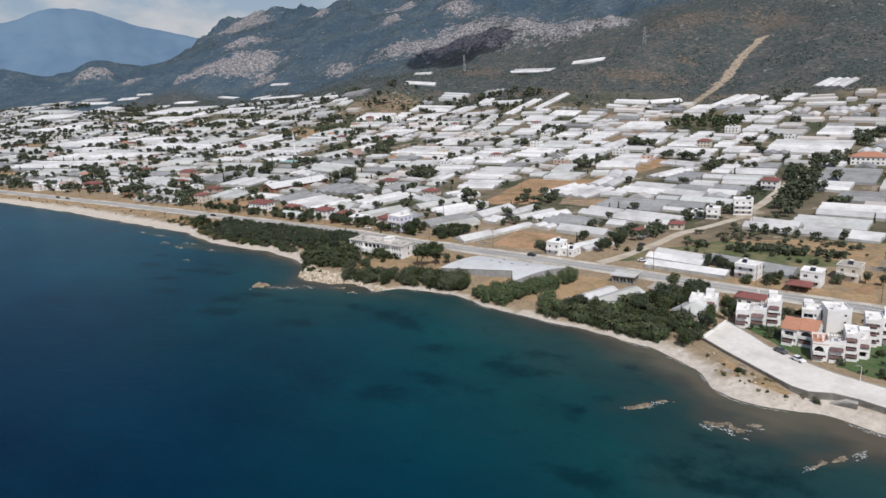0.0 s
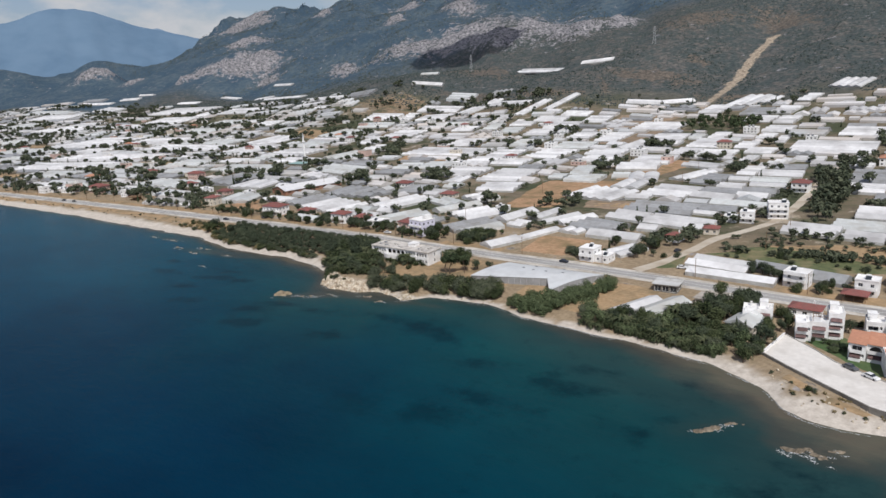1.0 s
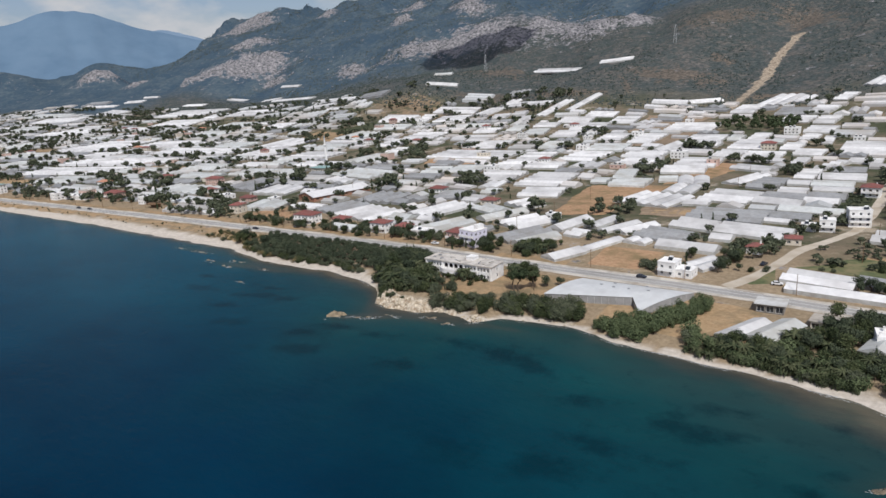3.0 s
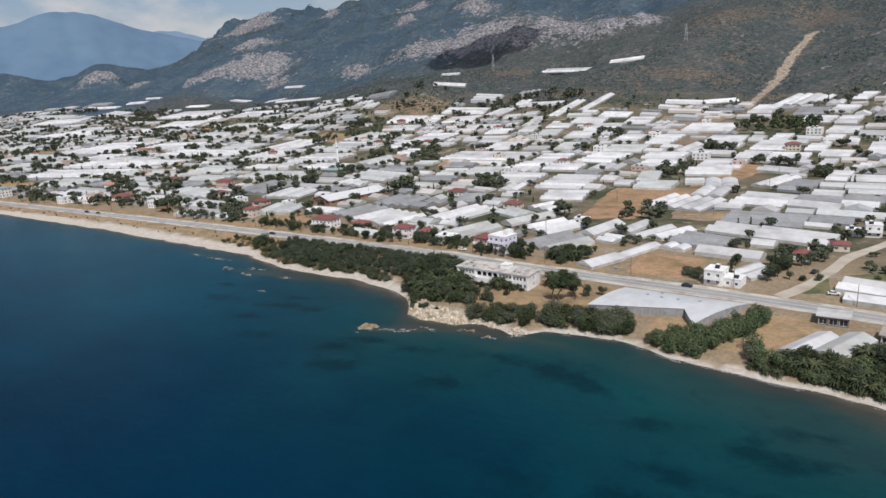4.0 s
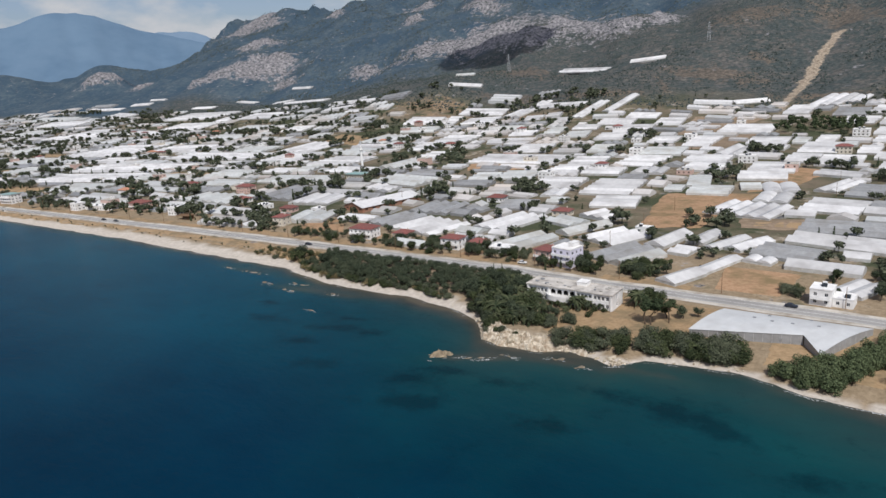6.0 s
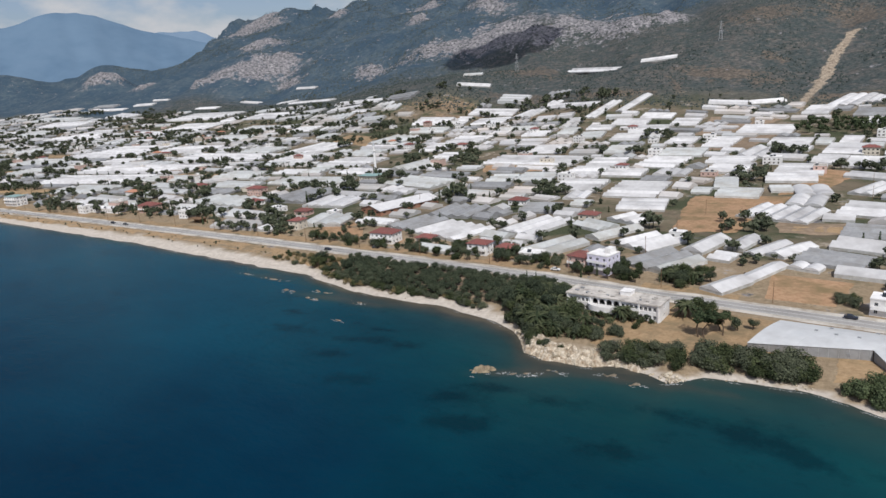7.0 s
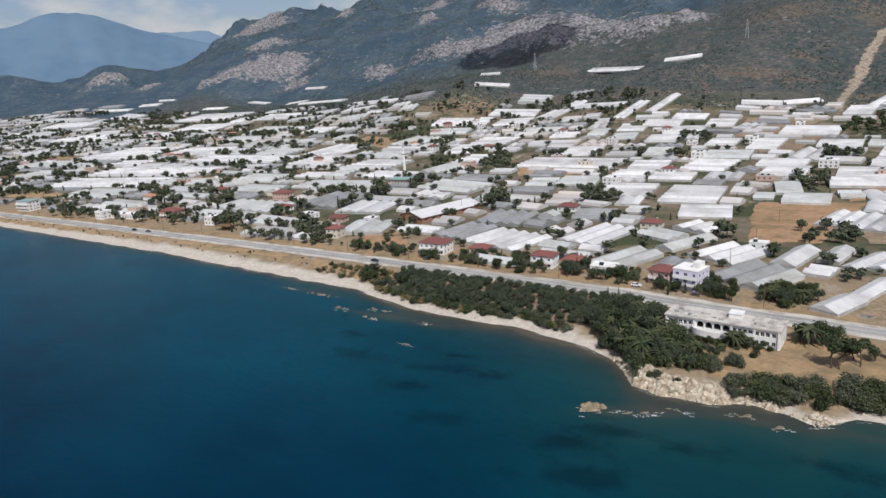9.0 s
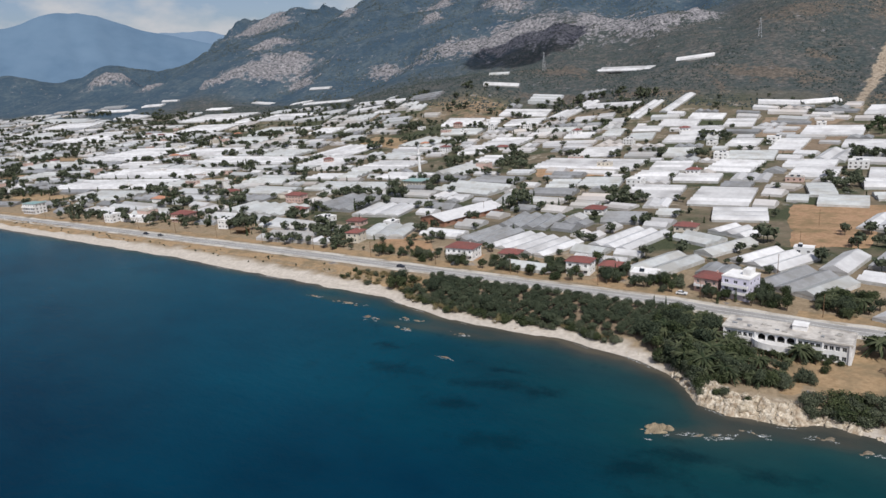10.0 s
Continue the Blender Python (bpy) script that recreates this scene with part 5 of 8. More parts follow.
# ---- the hotel on the headland ----
def hotel():
    w, d = 36.0, 10.0
    base = thing("hotel", site(-238.9, 249.2, -2.0, w, d), "white two-storey hotel with arched loggia and flat roof", "hotel")
    h = 6.1
    holes = []
    for f in (0, 1):
        z = 0.6 + f * 2.9 + 0.7
        holes += [(x, x + 1.1, z, z + 1.4, False) for x in (0.8, 2.4, 4.2, 5.8, 7.4)]
        holes += [(x, x + 1.15, z, z + 1.45, False) for x in (21.6, 23.2, 24.8, 26.4, 28.4, 30.0, 31.6, 33.4)]
    holes += [(10.2 + i * 2.75, 12.4 + i * 2.75, 4.0, 6.15, True) for i in range(4)]
    holes += [(10.6, 11.8, 0.6, 2.8, False), (14.2, 15.6, 0.6, 2.8, False), (17.8, 19.0, 0.6, 2.8, False)]
    front = part("wall", facade(w, h + 0.6, holes, 0.5), M["render"], base, "", Matrix.Translation((0, 0, -0.6)))
    for x0, x1, z0, z1, arched in holes:
        if not arched:
            window_part(front, x0, z0, x1 - x0, z1 - z0, 0.3)
    end_holes = [(3.6, 4.7, 1.4, 3.0, False), (3.6, 4.7, 4.3, 5.9, False)]
    for k, m in enumerate(side_matrices(w, d)):
        if k:
            hs = end_holes if k % 2 else [(i * 3.3 + 1, i * 3.3 + 2.2, z, z + 1.4, False) for i in range(10) for z in (1.5, 4.4)]
            ob = part("wall", facade(w if k == 2 else d - 1.0, h + 0.6, hs), M["render"], base, "", m @ Matrix.Translation((0 if k == 2 else 0.5, 0, -0.6)))
            for x0, x1, z0, z1, _ in hs:
                window_part(ob, x0, z0, x1 - x0, z1 - z0)
    # dark blocks stand in for the unlit hotel rooms
    part("core", boxes((0.9, 9.4, 0.9, d - 0.4, -0.5, h - 0.1), (21.0, w - 0.4, 0.9, d - 0.4, -0.5, h - 0.1), (9.4, 21.0, 2.6, d - 0.4, -0.5, h - 0.1)), M["dark_fill"], base)
    part("loggia_floor", boxes((9.4, 21.0, 0.5, 2.6, 2.9, 3.1)), M["concrete"], base)
    part("roof", boxes((-0.5, w + 0.3, -0.7, d + 0.3, h, h + 0.25)), M["pale_roof"], base, "weathered pale roof slab")
    part("parapet", boxes((-0.5, w + 0.3, -0.7, -0.52, h + 0.25, h + 0.5), (-0.5, w + 0.3, d + 0.12, d + 0.3, h + 0.25, h + 0.5), (-0.5, -0.32, -0.52, d + 0.12, h + 0.25, h + 0.5), (w + 0.12, w + 0.3, -0.52, d + 0.12, h + 0.25, h + 0.5)), M["pale_roof"], base)
    part("stair_house", boxes((19.0, 23.0, 5.4, 9.6, h + 0.25, h + 1.7), (18.8, 23.2, 5.2, 9.8, h + 1.7, h + 1.85)), M["render"], base)
    # curved terrace before the loggia
    bm = bmesh.new()
    n = 14
    ring = [(15.2 + 6.6 * math.cos(math.pi + math.pi * i / n), 4.2 * math.sin(math.pi + math.pi * i / n)) for i in range(n + 1)]
    for z0, z1, inner in ((1.85, 2.05, 0.0), (2.05, 3.95, 0.93)):
        lo = [bm.verts.new((x, y - 0.02, z0)) for x, y in ring]
        hi = [bm.verts.new((x, y - 0.02, z1)) for x, y in ring]
        il = [bm.verts.new((15.2 + (x - 15.2) * inner, y * inner - 0.02, z0)) for x, y in ring]
        ih = [bm.verts.new((15.2 + (x - 15.2) * inner, y * inner - 0.02, z1)) for x, y in ring]
        for i in range(n):
            bm.faces.new((lo[i], lo[i + 1], hi[i + 1], hi[i]))
            bm.faces.new((hi[i], hi[i + 1], ih[i + 1], ih[i]))
            bm.faces.new((lo[i + 1], lo[i], il[i], il[i + 1]))
            if inner:
                bm.faces.new((il[i + 1], il[i], ih[i], ih[i + 1]))
    bmesh.ops.remove_doubles(bm, verts=bm.verts, dist=0.001)
    part("curved_balcony", bm, M["render"], base, "smooth white curved balcony")
    for i in (2, 5, 9, 12):
        bm = bmesh.new()
        x, y = ring[i]
        tube(bm, (15.2 + (x - 15.2) * 0.9, y * 0.9, -0.6), (15.2 + (x - 15.2) * 0.9, y * 0.9, 1.85), 0.18, 0.18, 8)
        part("column", bm, M["render"], base)
    for f in (0, 1):
        for x in (1.8, 25.0):
            balcony(base, x, 0.55 + f * 2.9, 3.2, 1.1)
    for x in (-0.1, 9.2, 21.1, 28.1, 35.2):
        part("pier", boxes((x, x + 0.5, -0.55, -0.02, -0.6, h)), M["render"], base)
    rng = random.Random(4)
    for _ in range(16):
        x, y = rng.uniform(1, w - 2), rng.uniform(1, d - 1.5)
        if not 17 < x < 24:
            part("roof_vent", boxes((x, x + rng.uniform(0.4, 1.6), y, y + rng.uniform(0.4, 0.9), h + 0.25, h + rng.uniform(0.45, 0.9))), M["concrete"] if rng.random() < 0.6 else M["steel"], base)


hotel()


# ---- villas by the promenade ----
def villa(x, y, yaw, bays, label, seed=0, deep=8.0):
    """Stepped white villa: bays that stand back one behind another, with deep balconies, arches, awnings and chimneys. bays: width, set back, floors, roof."""
    rng = random.Random(seed)
    whole = sum(b[0] for b in bays)
    base = thing("villa", site(x, y, yaw, whole, deep + bays[-1][1]), label, "villa", "white villas by the promenade")
    x0 = 0.0
    for nb, (wide, back, f, roof) in enumerate(bays):
        at = Matrix.Translation((x0, back, 0))
        h = f * 2.45 + 0.25
        dep = deep - (0.8 if nb % 2 else 0.0)
        holes = []
        for k in range(f):
            z = 0.6 + k * 2.45
            if roof == "plain":
                holes.append((wide * 0.7, wide * 0.7 + 0.7, z + 1.0, z + 1.9, False))
                continue
            big = wide * rng.choice((0.5, 0.58, 0.66))
            bx = wide * rng.choice((0.1, 0.14, 0.18))
            arch = rng.random() < 0.35
            holes.append((bx, bx + big, z + 0.1, z + (1.95 if not arch else 2.15), arch))
            if wide - bx - big > 1.35:
                holes.append((bx + big + 0.35, bx + big + 1.0, z + 0.9, z + 2.0, False))
        front = part("wall", facade(wide, h + 0.6, holes, 1.2), M["render"], base, "", at @ Matrix.Translation((0, 0, -0.6)))
        for k, (a, b, z0, z1, arched) in enumerate(holes):
            if not arched and roof != "plain":
                window_part(front, a, z0, b - a, z1 - z0, 1.05)
            if b - a > 1.6:
                out = rng.choice((0.8, 1.2, 1.5))
                part("balcony", boxes((a - 0.35, b + 0.35, -out, 0.02, z0 - 0.2, z0), (a - 0.35, b + 0.35, -out, 0.1 - out, z0, z0 + 0.85), (a - 0.35, a - 0.25, 0.1 - out, 0, z0, z0 + 0.85), (b + 0.25, b + 0.35, 0.1 - out, 0, z0, z0 + 0.85)), M["render"], base, "", at @ Matrix.Translation((0, 0, -0.6)))
                if rng.random() < 0.7:
                    part("awning", boxes((a - 0.3, b + 0.3, -1.7, 0.0, -0.04, 0.04)), M["awning"], base, "faded maroon awning", at @ Matrix.Translation((0, -0.02, z1 - 0.7)) @ Matrix.Rotation(radians(22), 4, "X"))
        for k, m in enumerate(side_matrices(wide, dep)):
            if k:
                run = wide if k == 2 else dep - 1.5
                hs = [(run * 0.15 + i * 2.4, run * 0.15 + i * 2.4 + 0.85, 1.5 + j * 2.45, 2.6 + j * 2.45, rng.random() < 0.3) for i in range(max(1, int(run * 0.75 / 2.4))) for j in range(f)] if roof != "plain" else [(run * 0.4, run * 0.4 + 0.7, 4.4, 5.4, False)]
                ob = part("wall", facade(run, h + 0.6, hs), M["render"], base, "", at @ m @ Matrix.Translation((0 if k == 2 else (1.22 if k == 1 else 0.28), 0, -0.6)))
                for a, b, z0, z1, arched in hs:
                    if k in (1, 3) and not arched and roof != "plain":
                        window_part(ob, a, z0, b - a, z1 - z0)
        # dark block in place of the bay's unlit rooms
        part("core", boxes((0.35, wide - 0.35, 1.3, dep - 0.35, -0.5, h - 0.1)), M["dark_fill"], base, "", at)
        if roof in ("tile_orange", "tile_red"):
            bm = bmesh.new()
            rise = 2.0
            lo = [(-0.3, -0.5, h - 0.02), (wide + 0.1, -0.5, h - 0.02), (wide + 0.1, dep * 0.72, h + rise), (-0.3, dep * 0.72, h + rise), (wide + 0.1, dep + 0.3, h), (-0.3, dep + 0.3, h)]
            v = [bm.verts.new(q) for q in lo] + [bm.verts.new((q[0], q[1], q[2] + 0.16)) for q in lo]
            for q in ((0, 1, 2, 3), (3, 2, 4, 5), (6, 9, 8, 7), (9, 11, 10, 8), (0, 6, 7, 1), (4, 10, 11, 5), (1, 7, 8, 2), (2, 8, 10, 4), (3, 9, 6, 0), (5, 11, 9, 3)):
                bm.faces.new([v[i] for i in q])
            bmesh.ops.recalc_face_normals(bm, faces=bm.faces)
            part("roof", bm, M[roof], base, "", at)
            for gx in (0.0, wide - 0.26):
                bm = bmesh.new()
                pts = [bm.verts.new((gx + o, yy, zz)) for o in (0, 0.25) for yy, zz in ((0.05, h - 0.04), (dep - 0.05, h - 0.04), (dep * 0.72, h + rise - 0.1))]
                bm.faces.new(pts[:3])
                bm.faces.new(pts[3:][::-1])
                for i in range(3):
                    bm.faces.new((pts[i], pts[i + 3], pts[(i + 1) % 3 + 3], pts[(i + 1) % 3]))
                part("gable", bm, M["render"], base, "", at)
        else:
            flat_top(base, wide, dep, h, M["render"] if roof != "terrace" else M["tile_orange"], at, 0.55, 0.02)
            # stepped corner of the parapet, chimneys, a stair turret
            part("parapet_step", boxes((wide - 1.5, wide + 0.02, -0.03, 0.24, h + 0.73, h + 1.15), (wide - 0.8, wide + 0.02, -0.03, 0.24, h + 1.15, h + 1.6)), M["render"], base, "", at)
            for _ in range(rng.choice((1, 2, 2))):
                cx, cy = rng.uniform(0.5, wide - 1.2), rng.uniform(1.5, dep - 1.2)
                part("chimney", boxes((cx, cx + 0.55, cy, cy + 0.55, h + 0.18, h + 1.6), (cx - 0.1, cx + 0.65, cy - 0.1, cy + 0.65, h + 1.6, h + 1.75)), M["render"], base, "", at)
            if roof == "turret":
                part("turret", boxes((0.4, 2.9, dep - 3.6, dep - 0.5, h + 0.18, h + 2.2), (0.3, 3.0, dep - 3.7, dep - 0.4, h + 2.2, h + 2.36)), M["render"], base, "", at)
            if roof == "pergola":
                per = part("pergola", boxes(*[(0.4 + i * 0.7, 0.5 + i * 0.7, 1.0, 4.2, h + 2.2, h + 2.32) for i in range(int(wide / 0.7) - 1)], (0.3, wide - 0.4, 1.1, 1.22, h + 2.08, h + 2.2), (0.3, wide - 0.4, 4.0, 4.12, h + 2.08, h + 2.2)), M["wood"], base, "", at)
                for px in (0.35, wide - 0.5):
                    for py in (1.1, 4.0):
                        part("post", boxes((px, px + 0.12, py, py + 0.12, h + 0.18, h + 2.08)), M["wood"], per)
        x0 += wide
    return base


villa(-60.5, 233.0, 8, ((4.6, 0, 2, "flat"), (4.6, 2.6, 2, "turret")), "white stepped villa with terraces and chimneys", 1)
villa(-43.8, 228.6, 9, ((4.6, 0, 2, "flat"), (4.8, 2.2, 2, "pergola"), (4.4, 4.6, 3, "turret")), "white three-storey villa with deep balconies", 2)
villa(-28.6, 221.0, -6, ((4.6, 0, 2, "tile_orange"), (5.2, 1.4, 2, "tile_orange")), "white villa with orange tiled roof", 3)
villa(-18.8, 211.6, 9, ((4.2, 0, 2, "terrace"), (4.4, 0.9, 2, "pergola"), (3.8, 3.2, 3, "flat"), (3.0, 6.0, 2, "turret")), "white villa with awnings and pink roof terrace", 4)
villa(-17.4, 234.5, 20, ((7.0, 0, 3, "plain"),), "white three-storey villa with plain side wall", 6, 8.0)
villa(-25.2, 238.5, 6, ((5.6, 0, 2, "turret"),), "white flat-roofed villa behind the orange roofs", 7, 7.0)
villa(-6.8, 230.5, 6, ((4.8, 0, 3, "flat"), (4.8, 2.4, 3, "turret"), (4.4, 4.8, 3, "flat")), "white three-storey villa with arched balconies", 8)


# ---- mosque with minaret ----
def mosque():
    base = thing("mosque", site(-541, 470.5, 4, 18, 13), "cream village mosque with teal sheet roof", "mosque")
    h = block(base, 18, 13, 1, M["cream"], step=3.6, seed=2)
    hip_top(base, 18, 13, h, M["teal"], rise=1.4, over=1.2)
    tower = thing("minaret", Matrix.Translation((-536.5, 489, ground_z(-536.5, 489))) @ Matrix.Diagonal((1.0, 1.0, 1.13, 1.0)), "slender white minaret with balcony and grey cone", "minaret")
    part("foot", boxes((-1.6, 1.6, -1.6, 1.6, -0.5, 5.5)), M["render"], tower)
    bm = bmesh.new()
    tube(bm, (0, 0, 5.5), (0, 0, 20.5), 1.15, 1.0, 12)
    part("shaft", bm, M["render"], tower)
    bm = bmesh.new()
    tube(bm, (0, 0, 20.0), (0, 0, 20.9), 1.0, 1.9, 12)
    tube(bm, (0, 0, 20.9), (0, 0, 21.8), 1.9, 1.9, 12)
    part("balcony", bm, M["render"], tower)
    bm = bmesh.new()
    tube(bm, (0, 0, 21.8), (0, 0, 25.5), 0.85, 0.8, 12)
    part("upper_shaft", bm, M["render"], tower)
    bm = bmesh.new()
    tube(bm, (0, 0, 25.5), (0, 0, 29.5), 0.95, 0.05, 12)
    part("cone", bm, M["zinc"], tower)
    claim(-536.5, 489, 5, 5, 0)


mosque()

# ---- greenhouses ----
def unit_gable(name, material):
    bm = bmesh.new()
    prism(bm, ((-0.5, 0.0), (0.5, 0.0), (0.5, 0.06), (0.03, 1.0), (-0.03, 1.0), (-0.5, 0.06)), -0.5, 0.5)
    bmesh.ops.recalc_face_normals(bm, faces=bm.faces)
    me = bpy.data.meshes.new(name)
    bm.to_mesh(me)
    bm.free()
    me.materials.append(material)
    return me


def unit_arch(name, material):
    bm = bmesh.new()
    prism(bm, [(-0.5, 0.0), (0.5, 0.0)] + [(0.5 * k, 0.1 + 0.9 * (1 - k * k) ** 0.8) for k in (1.0, 0.85, 0.65, 0.4, 0.15, -0.15, -0.4, -0.65, -0.85, -1.0)], -0.5, 0.5)
    bmesh.ops.recalc_face_normals(bm, faces=bm.faces)
    me = bpy.data.meshes.new(name)
    bm.to_mesh(me)
    bm.free()
    me.materials.append(material)
    return me


def unit_box(name, material):
    bm = boxes((-0.5, 0.5, -0.5, 0.5, 0, 1))
    me = bpy.data.meshes.new(name)
    bm.to_mesh(me)
    bm.free()
    me.materials.append(material)
    return me


U = {
    "w": (unit_gable("film_gable", M["film"]), unit_arch("film_arch", M["film"]), unit_box("film_side", M["film_wall"])),
    "m": (unit_gable("milky_gable", M["milky"]), unit_arch("milky_arch", M["milky"]), unit_box("milky_side", M["film_wall"])),
    "g": (unit_gable("glass_gable", M["glass"]), unit_gable("glass_gable", M["glass"]), unit_box("glass_side", M["glass"])),
}
GUTTER = unit_box("gutter", M["zinc"])
# vents are solid dark boxes, the unlit opening painted on
VENT = unit_box("vent", M["dark_fill"])
WORDS = {"w": "white plastic-film greenhouse with %s roof spans", "m": "milky weathered plastic greenhouse with %s roof spans", "g": "dusty grey glass greenhouse with %s roof spans"}
COUNT = {1: "one", 2: "two", 3: "three", 4: "four", 5: "five", 6: "six", 7: "seven", 8: "eight", 9: "nine", 10: "ten"}
random.seed(3)


def stand(x, y, a, b, yaw):
    """A frame on the slope of the land under a footprint."""
    c, s = math.cos(radians(yaw)), math.sin(radians(yaw))
    e = [ground_z(x + c * a / 2, y + s * a / 2), ground_z(x - c * a / 2, y - s * a / 2), ground_z(x - s * b / 2, y + c * b / 2), ground_z(x + s * b / 2, y - c * b / 2)]
    u = Vector((c * a, s * a, e[0] - e[1])).normalized()
    v = Vector((-s * b, c * b, e[2] - e[3])).normalized()
    w = u.cross(v).normalized()
    v = w.cross(u)
    m = Matrix((u, v, w)).transposed().to_4x4()
    m.translation = (x, y, max(sum(e) / 4, ground_z(x, y)) - 0.15)
    return m


def greenhouse(x, y, a, b, yaw, kind, along):
    near = y < 430 and x > -440
    base = thing("greenhouse", stand(x, y, a, b, yaw), "", "greenhouse", "greenhouses of the plain")
    claim(x, y, a, b, yaw)
    roofs = U["w" if kind == "w" else kind]
    eave = random.uniform(1.25, 1.75)
    across, length = (b, a) if along != "c" else (a, b)
    spans = 1 if along == "b" else max(1, min(8, round(across / (8.2 if near else 9.5))))
    wide = across / spans
    rise = 3.2 if along == "b" else min(2.6, wide * random.uniform(0.15, 0.22))
    roof = roofs[1] if (random.random() < (0.12 if near else 0.35) and along != "b") else roofs[0]
    tagged(base, WORDS[kind] % COUNT[spans])
    turn = Matrix.Rotation(0 if along == "c" else radians(-90), 4, "Z")
    d = 0.12
    if not near:
        part("wall", roofs[2], None, base, "", turn @ Matrix.Translation((0, 0, -0.6)) @ Matrix.Diagonal((across - 0.1, length - 0.1, eave + 0.6, 1)))
    for k in (-1, 1) if near else ():
        part("side_wall", roofs[2], None, base, "", turn @ Matrix.Translation((k * (across / 2 - d), 0, -0.6)) @ Matrix.Diagonal((d * 2, length - 0.5, eave + 0.6, 1)))
        part("end_wall", roofs[2], None, base, "", turn @ Matrix.Translation((0, k * (length / 2 - d - 0.02), -0.6)) @ Matrix.Diagonal((across - 0.05, d * 2, eave + 0.6, 1)))
    for i in range(spans):
        o = (i + 0.5) * wide - across / 2
        part("roof_span", roof, None, base, "", turn @ Matrix.Translation((o, 0, eave)) @ Matrix.Diagonal((wide - 0.14, length + 0.2, rise * random.uniform(0.94, 1.06), 1)))
        if i and near:
            part("gutter", GUTTER, None, base, "", turn @ Matrix.Translation((o - wide / 2, 0, eave - 0.1)) @ Matrix.Diagonal((0.42, length + 0.3, 0.24, 1)))
    if near and random.random() < 0.55 and along != "b":
        k = max(2, int(length / 10))
        for i in range(k):
            part("vent", VENT, None, base, "", turn @ Matrix.Translation((-(across / 2) - 0.02, (i + 0.5) * length / k - length / 2, 0.9)) @ Matrix.Diagonal((0.12, 1.5, 0.8, 1)))
    return base


greenhouse(-190.8, 295.5, 10.4, 20.0, -24, "w", "c")
greenhouse(-181.3, 318.2, 7.7, 29.2, -19, "w", "c")
greenhouse(-215.4, 314.8, 10.1, 26.6, -26, "m", "c")
greenhouse(-227.6, 322.0, 17.9, 30.6, -26, "g", "c")
greenhouse(-239.4, 348.7, 25.3, 28.1, -26, "w", "c")
greenhouse(-212.1, 351.4, 11.0, 29.9, -13, "w", "c")
greenhouse(-196.9, 360.7, 9.1, 24.2, -12, "w", "c")
greenhouse(-185.2, 355.5, 7.7, 28.1, -23, "w", "c")
greenhouse(-175.1, 355.1, 9.4, 25.8, -26, "w", "c")
greenhouse(-156.9, 345.4, 26.8, 20.7, -14, "g", "a")
greenhouse(-149.0, 372.4, 21.7, 19.2, -11, "w", "a")
greenhouse(-120.3, 367.5, 35.6, 22.5, -12, "w", "a")
greenhouse(-138.4, 399.0, 39.9, 27.0, -3, "g", "a")
greenhouse(-112.6, 393.3, 12.5, 6.7, -4, "w", "a")
greenhouse(-140.9, 326.6, 28.6, 10.4, -6, "w", "a")
greenhouse(-166.4, 330.4, 12.6, 7.9, -14, "w", "c")
greenhouse(-127.4, 304.9, 12.4, 18.5, -25, "w", "c")
greenhouse(-190.1, 429.8, 38.1, 34.8, -13, "w", "c")
greenhouse(-162.4, 426.6, 14.8, 12.6, 1, "w", "a")
greenhouse(-147.5, 450.2, 30.0, 35.0, -9, "w", "a")
greenhouse(-119.0, 440.5, 27.2, 12.8, -12, "w", "a")
greenhouse(-118.1, 459.3, 24.6, 14.7, -6, "g", "a")
greenhouse(-116.2, 474.9, 16.2, 14.5, -2, "w", "a")
greenhouse(-182.1, 464.3, 19.6, 26.0, -2, "w", "c")
greenhouse(-150.5, 510.8, 14.5, 39.0, -20, "w", "c")
greenhouse(-182.1, 493.7, 21.3, 28.6, 14, "w", "c")
greenhouse(-133.8, 497.9, 18.2, 35.1, -11, "g", "a")
greenhouse(-116.2, 500.6, 13.3, 9.7, -4, "w", "a")
greenhouse(-114.8, 533.1, 12.5, 33.7, -4, "w", "a")
greenhouse(-153.1, 551.5, 30.8, 16.5, -19, "w", "a")
greenhouse(-222.7, 479.9, 25.9, 25.9, 3, "m", "a")
greenhouse(-201.5, 499.6, 12.9, 17.8, 14, "m", "a")
greenhouse(-237.4, 511.5, 15.3, 35.2, 11, "m", "a")
greenhouse(-200.4, 535.8, 31.9, 23.7, 8, "w", "a")
greenhouse(-198.6, 572.2, 31.4, 38.2, 1, "w", "a")
greenhouse(-246.7, 570.8, 29.3, 38.4, -1, "w", "a")
greenhouse(-253.8, 604.8, 34.4, 29.1, -1, "w", "a")
greenhouse(-240.2, 642.4, 23.0, 44.7, -9, "w", "c")
greenhouse(-184.9, 616.6, 21.9, 31.8, -12, "w", "a")
greenhouse(-157.4, 615.1, 28.8, 26.1, -3, "w", "a")
greenhouse(-213.6, 661.1, 22.6, 17.4, -7, "w", "a")
greenhouse(-176.6, 662.7, 29.1, 44.7, -4, "w", "a")
greenhouse(-222.6, 695.7, 33.6, 33.5, -1, "w", "a")
greenhouse(-195.6, 696.1, 12.4, 23.4, -3, "m", "a")
greenhouse(-175.8, 701.4, 15.1, 31.8, -4, "w", "a")
greenhouse(-156.0, 678.0, 9.3, 13.8, -5, "m", "a")
greenhouse(-141.3, 653.3, 14.8, 30.3, -5, "w", "a")
greenhouse(-125.4, 628.4, 21.7, 24.8, -6, "w", "a")
greenhouse(-126.9, 588.0, 9.3, 27.6, -5, "w", "a")
